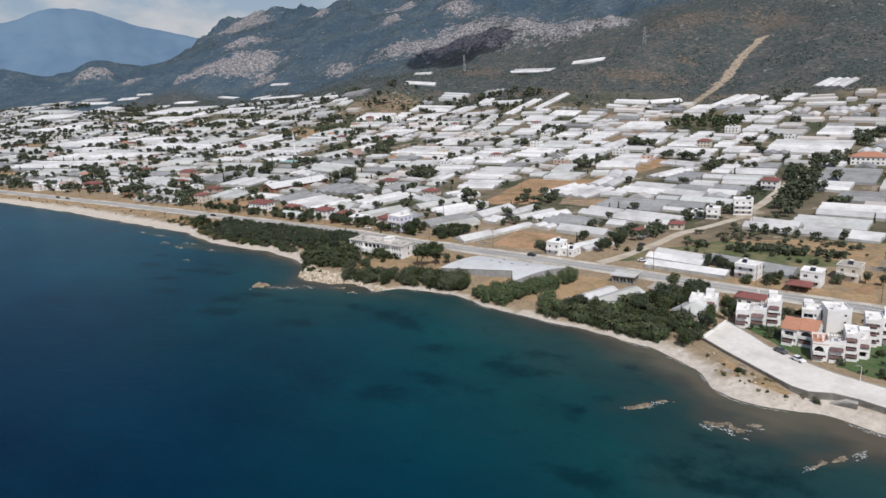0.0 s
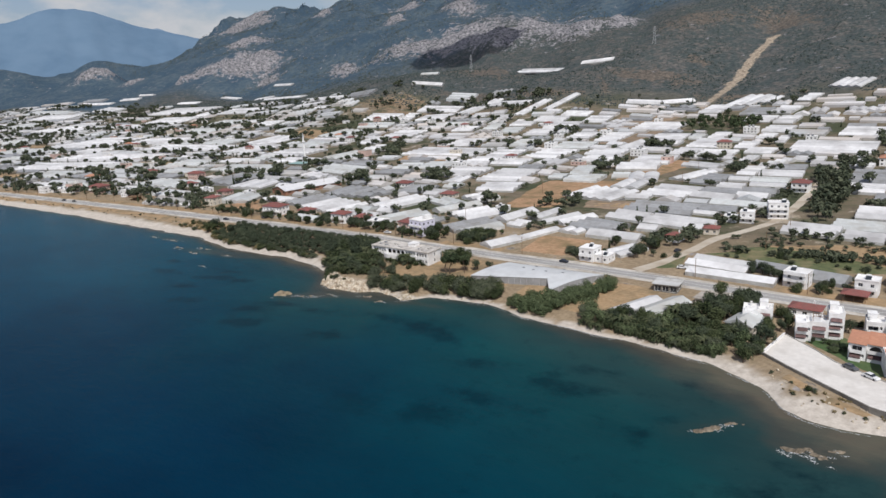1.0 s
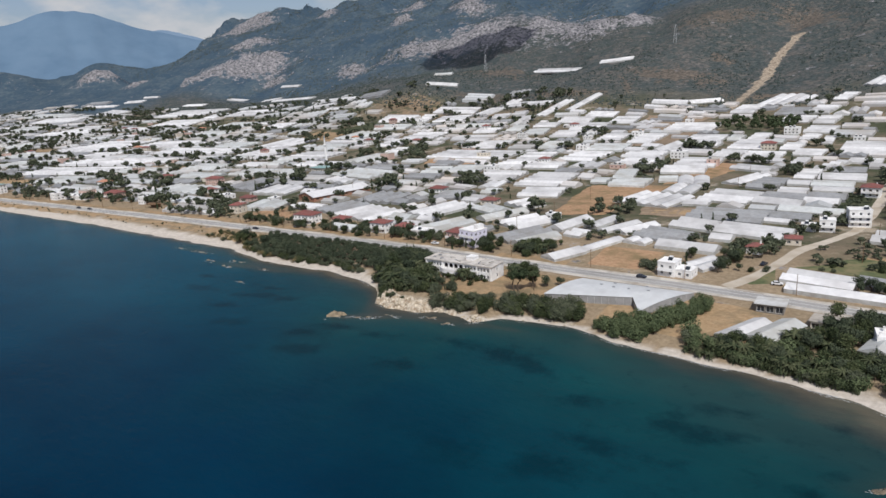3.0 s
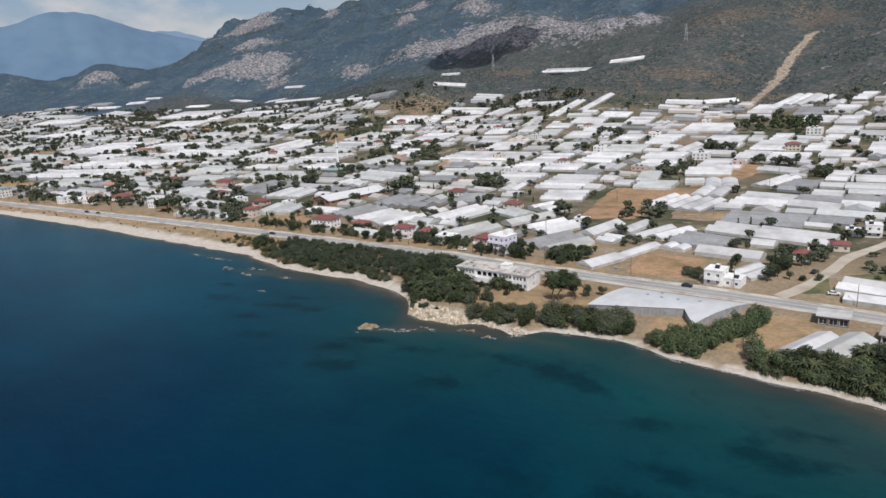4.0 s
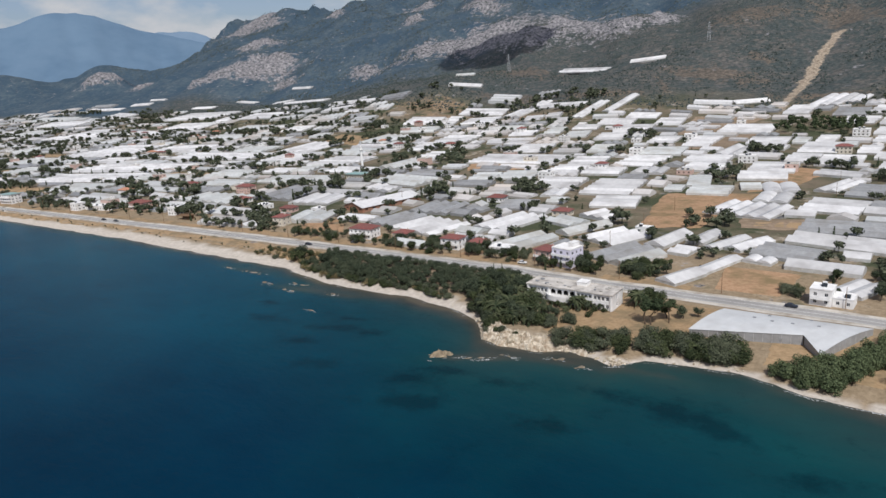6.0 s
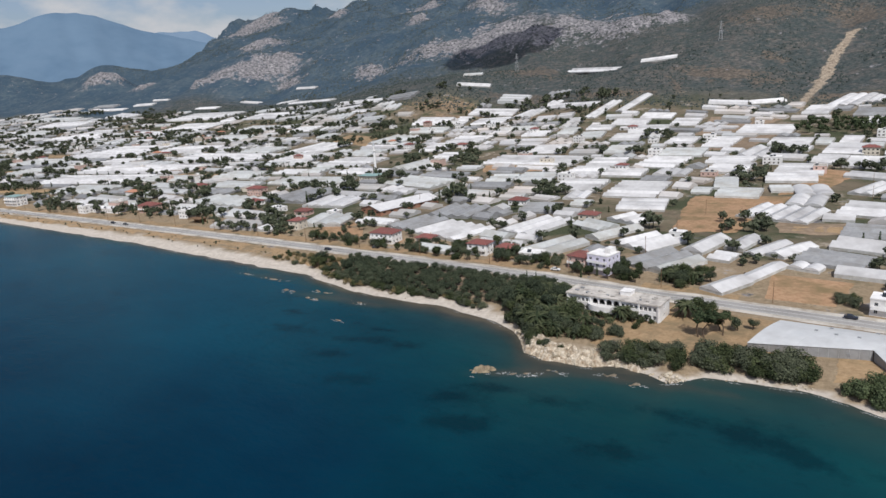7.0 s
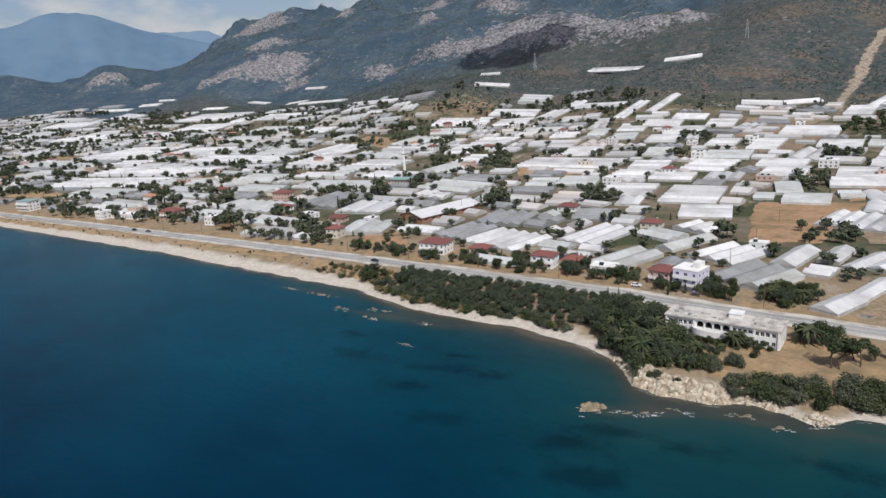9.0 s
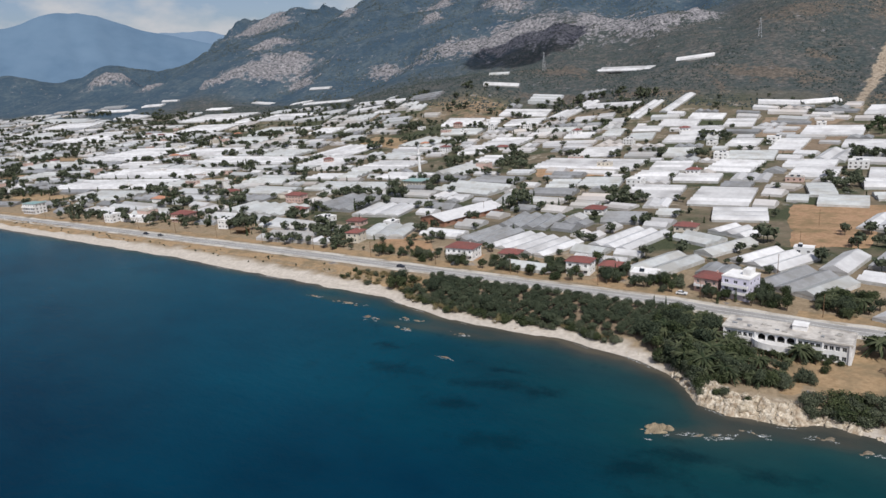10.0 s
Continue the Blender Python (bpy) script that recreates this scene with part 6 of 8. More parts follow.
greenhouse(-104.0, 573.1, 7.7, 39.5, -23, "w", "a")
greenhouse(-252.0, 756.4, 49.6, 46.9, -1, "w", "a")
greenhouse(-279.3, 691.3, 24.8, 52.2, -3, "w", "a")
greenhouse(-322.0, 908.0, 44.0, 20.0, 9, "w", "a")
greenhouse(-281.0, 924.0, 40.0, 17.0, 28, "w", "a")
greenhouse(-218.1, 862.2, 25.9, 51.2, -5, "w", "a")
greenhouse(-192.0, 911.9, 32.7, 56.2, -18, "w", "c")
greenhouse(-166.7, 909.3, 17.4, 32.4, -18, "w", "c")
greenhouse(-167.7, 838.9, 30.7, 35.5, -5, "g", "a")
greenhouse(-138.3, 841.0, 21.7, 33.0, -15, "w", "a")
greenhouse(-157.4, 797.3, 29.6, 32.8, -11, "w", "a")
greenhouse(-129.4, 789.8, 19.2, 38.6, -7, "w", "a")
greenhouse(-129.1, 737.8, 24.4, 31.6, -8, "w", "a")
greenhouse(-133.8, 701.4, 13.2, 25.9, -8, "w", "a")
greenhouse(-118.0, 688.2, 8.2, 36.2, -0, "w", "a")
greenhouse(-122.9, 902.7, 14.9, 32.3, -21, "w", "a")
greenhouse(-727.3, 974.9, 56.8, 13.7, 14, "w", "a")
greenhouse(-765.0, 1036.0, 34.0, 12.0, 14, "m", "a")
greenhouse(-641.0, 887.5, 68.8, 35.7, 10, "w", "a")
greenhouse(-614.0, 833.0, 47.6, 45.7, 12, "w", "a")
greenhouse(-573.9, 869.9, 32.5, 45.0, -10, "w", "c")
greenhouse(-527.4, 824.7, 25.4, 22.9, -1, "w", "a")
greenhouse(-560.0, 912.4, 23.7, 26.5, -14, "w", "c")
greenhouse(-513.4, 888.2, 70.7, 23.4, -14, "w", "a")
greenhouse(-461.6, 856.7, 15.9, 80.0, -5, "w", "c")
greenhouse(-430.2, 883.8, 12.3, 82.5, -6, "w", "c")
greenhouse(-476.5, 805.2, 18.5, 21.9, 10, "w", "a")
greenhouse(-381.9, 827.0, 36.4, 25.5, 2, "w", "a")
greenhouse(-403.9, 797.7, 40.2, 30.2, 4, "w", "a")
greenhouse(-428.9, 766.0, 29.1, 25.3, 7, "w", "a")
greenhouse(-369.1, 756.3, 38.4, 41.2, 6, "w", "a")
greenhouse(-341.9, 798.3, 28.3, 37.9, 4, "w", "a")
greenhouse(-537.5, 764.8, 47.6, 26.0, 3, "m", "a")
greenhouse(-494.1, 732.3, 29.4, 28.0, 8, "w", "a")
greenhouse(-459.3, 746.1, 19.6, 33.1, 7, "m", "a")
greenhouse(-423.1, 726.6, 24.7, 30.3, 10, "m", "a")
greenhouse(-379.7, 715.9, 30.5, 34.8, 4, "w", "a")
greenhouse(-318.3, 699.1, 26.7, 34.3, -1, "w", "a")
greenhouse(-436.0, 645.3, 34.4, 42.6, 10, "w", "a")
greenhouse(-361.4, 648.7, 27.5, 35.8, 6, "m", "a")
greenhouse(-423.7, 587.4, 89.9, 47.3, 1, "w", "a")
greenhouse(-351.9, 586.6, 30.1, 40.1, 9, "w", "a")
greenhouse(-301.4, 639.2, 37.1, 34.3, 3, "m", "a")
greenhouse(-304.7, 592.3, 33.8, 48.6, -4, "w", "a")
greenhouse(-351.5, 541.1, 28.4, 34.6, 2, "w", "a")
greenhouse(-319.2, 538.4, 30.9, 28.5, 5, "w", "a")
greenhouse(-382.6, 511.9, 30.3, 33.8, 10, "m", "a")
greenhouse(-407.6, 498.2, 21.7, 29.7, 11, "m", "a")
greenhouse(-333.2, 483.1, 34.3, 39.2, 6, "w", "a")
greenhouse(-288.9, 480.2, 35.2, 53.4, 4, "w", "a")
greenhouse(-247.0, 484.8, 11.7, 17.1, 4, "m", "a")
greenhouse(-322.0, 451.3, 15.2, 23.9, 8, "w", "c")
greenhouse(-308.4, 426.7, 12.0, 16.8, 7, "m", "a")
greenhouse(-269.8, 431.9, 28.8, 30.5, 11, "w", "a")
greenhouse(-328.2, 407.1, 23.7, 25.7, 11, "g", "a")
greenhouse(-1322.3, 1182.2, 70.0, 14.0, -7, "w", "a")
greenhouse(-1450.0, 1120.0, 60.0, 22.0, 4, "w", "a")
greenhouse(-1309.2, 1104.3, 60.0, 16.0, 0, "w", "a")
greenhouse(-1180.0, 1052.0, 150.0, 22.0, -10, "w", "a")
greenhouse(-939.4, 931.2, 121.4, 22.1, -10, "w", "a")
greenhouse(-878.7, 866.1, 36.7, 15.0, -10, "w", "a")
greenhouse(-1124.7, 887.5, 112.1, 49.7, -2, "w", "a")
greenhouse(-914.3, 770.4, 47.0, 35.5, 2, "w", "a")
greenhouse(-817.9, 721.2, 25.0, 26.6, 2, "m", "a")
greenhouse(-700.0, 816.3, 52.1, 42.4, 14, "w", "a")
greenhouse(-664.4, 759.7, 49.2, 38.0, 13, "m", "a")
greenhouse(-660.0, 829.6, 19.0, 50.7, 14, "w", "a")
greenhouse(-567.0, 701.4, 46.5, 40.3, 1, "w", "a")
greenhouse(-758.2, 639.9, 57.5, 67.6, -1, "w", "c")
greenhouse(-678.3, 694.9, 42.7, 53.5, -5, "m", "c")
greenhouse(-576.9, 651.4, 30.5, 48.0, 11, "w", "a")
greenhouse(-530.3, 595.6, 29.7, 52.2, 4, "w", "a")
greenhouse(-655.0, 613.6, 41.5, 39.8, -2, "m", "a")
greenhouse(-623.5, 555.0, 56.9, 54.2, 4, "w", "a")
greenhouse(-717.6, 574.6, 56.8, 63.0, 8, "w", "a")
greenhouse(-528.3, 543.5, 32.8, 44.4, -4, "m", "c")
greenhouse(-624.2, 504.7, 20.9, 38.6, 14, "m", "a")
greenhouse(-565.1, 505.4, 49.0, 28.1, 3, "w", "a")
greenhouse(-565.0, 455.0, 38.0, 40.0, 10, "m", "a")
greenhouse(-649.1, 490.5, 31.4, 24.5, 7, "w", "a")
greenhouse(-604.5, 452.0, 36.2, 35.2, 5, "m", "a")
greenhouse(-470.4, 469.1, 55.2, 35.1, -9, "m", "a")
greenhouse(-425.0, 439.8, 11.6, 32.2, 13, "m", "c")
greenhouse(-536.3, 397.5, 39.7, 51.1, 5, "g", "c")
greenhouse(-489.9, 384.3, 35.4, 34.8, 11, "w", "c")
greenhouse(-377.0, 383.8, 31.1, 32.3, 3, "g", "c")
greenhouse(-352.4, 338.0, 40.2, 32.7, -13, "w", "c")
greenhouse(-383.9, 346.5, 23.7, 32.5, -9, "g", "c")
greenhouse(-447.8, 333.9, 29.0, 27.1, 18, "m", "c")
greenhouse(-308.7, 361.7, 23.9, 40.7, -13, "w", "c")
greenhouse(-277.6, 373.2, 21.5, 16.3, -25, "m", "a")
greenhouse(-261.9, 361.4, 10.7, 32.7, -26, "m", "c")
greenhouse(-263.5, 393.4, 22.2, 18.0, -24, "w", "c")
greenhouse(-281.2, 322.3, 18.7, 37.4, -21, "m", "c")
greenhouse(-300.4, 335.3, 12.6, 8.4, -1, "w", "a")
greenhouse(-1724.9, 1012.0, 65.8, 18.0, 10, "w", "a")
greenhouse(-1709.1, 1050.0, 50.0, 12.0, 11, "w", "a")
greenhouse(-1813.8, 976.0, 110.0, 20.0, 4, "w", "a")
greenhouse(-1918.0, 953.4, 97.3, 14.4, 2, "m", "a")
greenhouse(-1669.9, 917.1, 91.3, 47.4, -6, "w", "a")
greenhouse(-1920.7, 883.9, 181.8, 47.0, 1, "m", "a")
greenhouse(-1779.2, 835.9, 153.9, 54.7, 9, "w", "a")
greenhouse(-1478.9, 1015.0, 60.0, 22.0, 14, "w", "a")
greenhouse(-1360.3, 918.0, 157.3, 82.5, 4, "w", "a")
greenhouse(-1259.4, 813.2, 115.9, 63.9, 3, "w", "a")
greenhouse(-1221.3, 875.3, 37.8, 45.1, 14, "w", "a")
greenhouse(-1310.4, 757.6, 109.1, 36.9, 0, "w", "a")
greenhouse(-1502.9, 758.9, 77.8, 66.7, 12, "w", "a")
greenhouse(-1480.7, 703.0, 146.2, 43.3, 8, "w", "a")
greenhouse(-1390.1, 587.4, 49.4, 71.2, 14, "m", "a")
greenhouse(-1131.3, 618.6, 112.5, 50.4, 9, "w", "a")
greenhouse(-999.0, 619.5, 99.0, 58.4, 9, "w", "a")
greenhouse(-1119.3, 561.3, 133.1, 57.1, 7, "w", "a")
greenhouse(-1005.8, 512.1, 52.5, 42.1, 13, "w", "a")
greenhouse(-849.9, 566.2, 148.2, 53.2, 4, "w", "a")
greenhouse(-882.7, 472.4, 171.6, 60.4, 9, "w", "a")
greenhouse(-868.9, 406.3, 133.4, 50.7, 14, "w", "a")
greenhouse(-770.8, 432.6, 65.6, 30.8, 12, "m", "a")
greenhouse(-803.2, 362.5, 61.5, 39.8, 11, "m", "a")
greenhouse(-671.3, 319.9, 33.4, 31.5, 14, "m", "a")
greenhouse(-587.8, 360.9, 61.0, 31.3, 3, "m", "c")
greenhouse(-650.9, 422.4, 47.8, 27.4, 5, "m", "a")
greenhouse(-1060.3, 430.1, 57.1, 44.6, 14, "m", "a")
greenhouse(-1165.5, 488.8, 98.9, 54.8, 11, "m", "a")
greenhouse(-1700.6, 726.0, 87.3, 78.0, 14, "m", "a")
greenhouse(-1023.8, 461.8, 34.2, 16.9, 12, "m", "a")
greenhouse(-918.8, 627.4, 58.2, 20.4, 2, "w", "a")
greenhouse(-840.2, 620.6, 60.8, 41.0, 0, "m", "a")
greenhouse(-1019.5, 710.8, 79.8, 49.5, 2, "m", "a")
greenhouse(-716.3, 527.0, 22.4, 29.6, 7, "m", "a")
greenhouse(-1043.8, 789.1, 81.8, 44.1, -3, "m", "a")
greenhouse(-696.0, 466.5, 50.3, 36.8, 7, "m", "a")
greenhouse(-86.7, 953.6, 37.9, 34.7, -24, "w", "c")
greenhouse(-52.7, 725.8, 42.4, 37.8, -7, "w", "a")
greenhouse(-60.9, 754.4, 22.9, 14.6, -2, "g", "a")
greenhouse(-73.7, 651.5, 62.0, 52.6, -2, "w", "a")
greenhouse(-84.4, 596.6, 21.4, 16.5, -3, "w", "a")
greenhouse(-92.2, 555.9, 21.2, 18.9, 0, "g", "a")
greenhouse(-94.0, 527.9, 28.0, 20.9, 2, "w", "a")
greenhouse(-33.9, 525.1, 33.9, 47.3, -2, "g", "a")
greenhouse(-39.9, 485.7, 20.6, 25.2, -3, "w", "a")
greenhouse(-24.1, 416.5, 31.6, 28.0, -1, "w", "a")
greenhouse(-31.1, 386.8, 34.1, 21.0, -5, "m", "a")
greenhouse(-33.0, 366.0, 18.0, 15.9, -10, "w", "a")
greenhouse(-14.4, 364.3, 14.0, 16.7, -8, "w", "a")
greenhouse(-22.3, 458.6, 23.5, 25.8, -2, "g", "a")
greenhouse(-81.9, 297.7, 25.7, 16.2, -10, "w", "a")
greenhouse(-75.0, 283.2, 34.5, 8.8, -5, "w", "a")
greenhouse(-51.5, 297.2, 36.0, 11.0, -14, "g", "a")
greenhouse(-97.4, 235.0, 8.2, 21.0, -24, "w", "c")
greenhouse(-88.4, 237.0, 9.0, 22.0, -22, "m", "c")
greenhouse(-574.0, 1106.0, 108.0, 20.0, -22, "w", "a")
greenhouse(-467.0, 1104.0, 54.0, 18.0, 10, "w", "a")
greenhouse(-97.5, 446.0, 18.0, 13.0, -4, "w", "a")
greenhouse(-96.0, 461.5, 20.0, 14.0, -3, "g", "a")
greenhouse(-95.0, 484.0, 22.0, 11.0, -1, "w", "a")
greenhouse(-97.0, 502.0, 24.0, 15.0, -1, "m", "a")
greenhouse(-107.5, 404.0, 20.0, 12.0, -2, "g", "a")
greenhouse(-100.0, 421.0, 32.0, 12.0, -4, "m", "a")
greenhouse(-56.0, 371.5, 24.0, 20.0, -8, "w", "a")


def hangar(x, y, w, d, yaw, label):
    """A long packing hall: brick walls with a wide door under a white sheet gable."""
    base = thing("hangar", site(x, y, yaw, w, d), label, "hangar")
    for k, m in enumerate(side_matrices(w, d)):
        run = w if k % 2 == 0 else d - 0.56
        n = max(3, int(run / 6))
        holes = [((i + 0.3) * run / n, (i + 0.7) * run / n, 1.9, 2.8, False) for i in range(n)]
        if k == 0:
            holes[n // 2] = (run / 2 - 2.2, run / 2 + 2.2, 0.5, 3.5, False)
        part("wall", facade(run, 3.9, holes), M["brick"], base, "", m @ Matrix.Translation((0 if k % 2 == 0 else 0.28, 0, -0.5)))
    # dark block imitates the unlit hall behind door and windows
    part("core", boxes((0.4, w - 0.4, 0.4, d - 0.4, -0.4, 3.2)), M["dark_fill"], base)
    for y0 in (0.02, d - 0.27):
        bm = bmesh.new()
        prism(bm, ((0.05, 3.38), (w - 0.05, 3.38), (w / 2, 6.2)), y0, y0 + 0.25)
        bmesh.ops.recalc_face_normals(bm, faces=bm.faces)
        part("gable", bm, M["brick"], base)
    for sx in (-1, 1):
        bm = bmesh.new()
        prism(bm, ((w / 2, 6.3), (w / 2 + sx * (w / 2 + 0.8), 3.25), (w / 2 + sx * (w / 2 + 0.8), 3.4), (w / 2, 6.45)), -0.8, d + 0.8)
        bmesh.ops.recalc_face_normals(bm, faces=bm.faces)
        part("roof_slope", bm, M["film"], base)


hangar(-444.6, 363.0, 22.5, 52.0, -14, "long brick packing hall with white sheet gable roof")
# smaller plots between the large ones, towards the hills and along the far shore
random.seed(21)
PLOTS = []
for turn_no in range(20000):
    y = random.choice((random.uniform(292, 460), random.uniform(320, 960), random.uniform(320, 960)))
    x = random.uniform(-1950 if y < 900 else -1500, 40)
    if turn_no > 15000:
        x, y = random.uniform(-420, 20), random.uniform(300, 600)
    far = (y - 300) / 600
    if x > -560 and y > 810:
        continue
    if y > 800 + 90 * math.sin(x / 160) and random.random() < 0.85:
        continue
    a, b = random.uniform(16, 50) * (1 + 0.5 * far), random.uniform(12, 26) * (1 + 0.3 * far)
    if y < 440 and x > -480:
        a, b = a * 0.6, b * 0.7
    elif turn_no > 8000:
        a, b = a * 0.62, b * 0.66
    yaw = np.interp(x, (-1900, -900, -450, -250, 0), (9, 9, 3, -8, -8)) + random.gauss(0, 4)
    r = radians(yaw)
    pts = [(x + math.cos(r) * a * i - math.sin(r) * b * j, y + math.sin(r) * a * i + math.cos(r) * b * j) for i in (-0.52, -0.26, 0, 0.26, 0.52) for j in (-0.55, -0.2, 0.2, 0.55)]
    if any(not is_free(px, py, 0.8 if turn_no < 15000 else 0.3) for px, py in pts) or any(in_open(px, py) for px, py in pts):
        continue
    kind, along = random.choice("wwwwmmg" if x > -650 else "wmmmgg"), random.choice("aac")
    if y < 350 and x > -480:
        greenhouse(x, y, a, b, yaw, kind, along)
    else:
        claim(x, y, a, b, yaw)
        PLOTS.append((x, y, a, b, yaw, kind, along))


# narrow houses that fill the gaps of the plain
KEEP_OPEN = [OPEN[i] for i in (0, 1, 2, 6, 7, 11, 12, 13, 14, 15, 16, 17, 18, 22)]
rng = random.Random(55)
for turn_no in range(4200):
    x, y = rng.uniform(-640, 40), rng.uniform(420, 905)
    if y > 850 and x < -330:
        continue
    a, b = rng.uniform(14, 42) * (1 if turn_no < 2400 else 0.6), rng.uniform(9, 20) * (1 if turn_no < 2400 else 0.6)
    yaw = float(np.interp(x, (-900, -450, -250, 0), (9, 3, -8, -8))) + rng.gauss(0, 3)
    r = radians(yaw)
    pts = [(x + math.cos(r) * a * i - math.sin(r) * b * j, y + math.sin(r) * a * i + math.cos(r) * b * j) for i in (-0.52, -0.26, 0, 0.26, 0.52) for j in (-0.55, 0, 0.55)]
    if all(is_free(px, py, 0.5) and not any(q[0] < px < q[2] and q[1] < py < q[3] for q in KEEP_OPEN) for px, py in pts):
        claim(x, y, a, b, yaw)
        PLOTS.append((x, y, a, b, yaw, rng.choice("wwwwmg"), rng.choice("aac")))
# the plain's far end
rng = random.Random(77)
for turn_no in range(5200):
    x, y = rng.uniform(-2900, -1880), rng.uniform(360, 1010)
    if y > 960 + 50 * math.sin(x / 170):
        continue
    a, b = rng.uniform(24, 100) * (1 if turn_no < 2600 else 0.55), rng.uniform(14, 34) * (1 if turn_no < 2600 else 0.6)
    yaw = 6 + rng.gauss(0, 4)
    r = radians(yaw)
    pts = [(x + math.cos(r) * a * i - math.sin(r) * b * j, y + math.sin(r) * a * i + math.cos(r) * b * j) for i in (-0.52, -0.2, 0.2, 0.52) for j in (-0.6, 0, 0.6)]
    if y > shore(x) + 60 and all(is_free(px, py, 1.0) for px, py in pts):
        claim(x, y, a, b, yaw)
        PLOTS.append((x, y, a, b, yaw, rng.choice("wwmmg"), rng.choice("aac")))


def far_plots():
    """The small greenhouses far off: walls and gabled spans that follow the ground."""
    sets = {"w": ([], []), "m": ([], []), "g": ([], [])}
    for x, y, a, b, yaw, kind, along in PLOTS:
        verts, faces = sets[kind]
        r = radians(yaw)
        c, s = math.cos(r), math.sin(r)
        across, length = (b, a) if along == "a" else (a, b)
        n = max(1, round(across / 9.5))
        eave, rise = random.uniform(1.2, 1.7), across / n * random.uniform(0.14, 0.2)

        def at(u, v, up):
            p, q = (v, u) if along == "a" else (u, v)
            gx, gy = x + c * p - s * q, y + s * p + c * q
            return gx, gy, ground_z(gx, gy) + up
        for i in range(n):
            u0, u1 = -across / 2 + across / n * i + 0.07, -across / 2 + across / n * (i + 1) - 0.07
            k = len(verts)
            for v in (-length / 2, length / 2):
                lo, hi = at(u0, v, 0)[2], at(u1, v, 0)[2]
                z = max(lo, hi)
                verts += [at(u0, v, -0.5), at(u1, v, -0.5), (*at(u1, v, 0)[:2], z + eave), (*at((u0 + u1) / 2, v, 0)[:2], z + eave + rise), (*at(u0, v, 0)[:2], z + eave)]
            faces += [(k, k + 1, k + 2, k + 3, k + 4), (k + 9, k + 8, k + 7, k + 6, k + 5), (k + 1, k + 6, k + 7, k + 2), (k + 5, k, k + 4, k + 9), (k + 2, k + 7, k + 8, k + 3), (k + 3, k + 8, k + 9, k + 4)]
    for kind, mat, words in (("w", "film_many", "small white film greenhouses filling the far plain"), ("m", "milky_many", "small milky greenhouses filling the far plain"), ("g", "glass_many", "small grey glass greenhouses filling the far plain")):
        ob = new("far_greenhouses", mesh_of("far_greenhouses", *sets[kind], M[mat]))
        tagged(ob, words, "greenhouses", "", "stuff")


far_plots()


# the wide greenhouse by the shore: one low vault whose front steps out at one end
def shore_greenhouse():
    base = thing("greenhouse", Matrix.Translation((-172, 236.5, ground_z(-150, 245))), "wide white greenhouse with grey front near the beach", "greenhouse", "greenhouses of the plain")
    claim(-148, 249, 46, 25, 4)
    claim(-128, 244, 10, 24, -24)
    front = ((0.0, 0.0, 2.6), (33.5, 7.3, 3.5), (39.3, -2.5, 2.0))
    back = ((6.0, 23.5, 2.8), (51.5, 24.5, 2.3))

    def roof_at(u, v):
        f = tuple(float(np.interp(u, (0, 0.8, 1), [p[k] for p in front])) for k in range(3))
        b = tuple(back[0][k] + (back[1][k] - back[0][k]) * u for k in range(3))
        x, y, z = (f[k] + (b[k] - f[k]) * v for k in range(3))
        return x, y, z + (0.9 + 0.35 * u) * 4 * v * (1 - v)

    n = 12
    cuts = (0.0, 0.16, 0.32, 0.48, 0.64, 0.8, 0.9, 1.0)
    for a, b in zip(cuts, cuts[1:]):
        bm = bmesh.new()
        rows = [[bm.verts.new(Vector(roof_at(u, -0.012 + 1.024 * j / n)) + Vector((o, 0, up))) for j in range(n + 1)] for u, o, up in ((a, 0.02, 0.1), (b, -0.02, 0.1), (b, -0.02, 0.0), (a, 0.02, 0.0))]
        for k in range(4):
            p, q = rows[k], rows[(k + 1) % 4]
            for j in range(n):
                bm.faces.new((p[j], q[j], q[j + 1], p[j + 1]))
        bm.faces.new([r[0] for r in rows][::-1])
        bm.faces.new([r[n] for r in rows])
        bmesh.ops.recalc_face_normals(bm, faces=bm.faces)
        part("roof_panel", bm, M["cool_film"], base)

    def curtain(name, line, material, label=""):
        """An upright wall of some thickness under a line of roof points."""
        bm = bmesh.new()
        way_on = (Vector(line[-1]) - Vector(line[0])).normalized()
        inward = Vector((-way_on.y, way_on.x, 0)) * 0.12
        rings = []
        for x, y, z in line:
            p = Vector((x, y, 0))
            rings.append([bm.verts.new(p + Vector((0, 0, -0.6))), bm.verts.new(p + Vector((0, 0, z - 0.04))), bm.verts.new(p + inward + Vector((0, 0, z - 0.04))), bm.verts.new(p + inward + Vector((0, 0, -0.6)))])
        for p, q in zip(rings, rings[1:]):
            for k in range(4):
                bm.faces.new((p[k], p[(k + 1) % 4], q[(k + 1) % 4], q[k]))
        bm.faces.new(rings[0])
        bm.faces.new(rings[-1][::-1])
        bmesh.ops.recalc_face_normals(bm, faces=bm.faces)
        part(name, bm, material, base, label)

    curtain("front_wall", [roof_at(u, 0.0) for u in (0.003, 0.2, 0.4, 0.6, 0.797)], M["glass"], "grey translucent front wall")
    curtain("step_wall", [roof_at(u, 0.0) for u in (0.803, 0.9, 0.995)], M["glass"])
    curtain("end_wall", [roof_at(0.997, v / 12) for v in range(13)], M["glass"], "grey-green arched end wall")
    curtain("back_wall", [roof_at(u, 1.0) for u in (0.995, 0.6, 0.3, 0.005)], M["film_wall"])
    curtain("side_wall", [roof_at(0.003, v / 6) for v in range(6, -1, -1)], M["film_wall"])
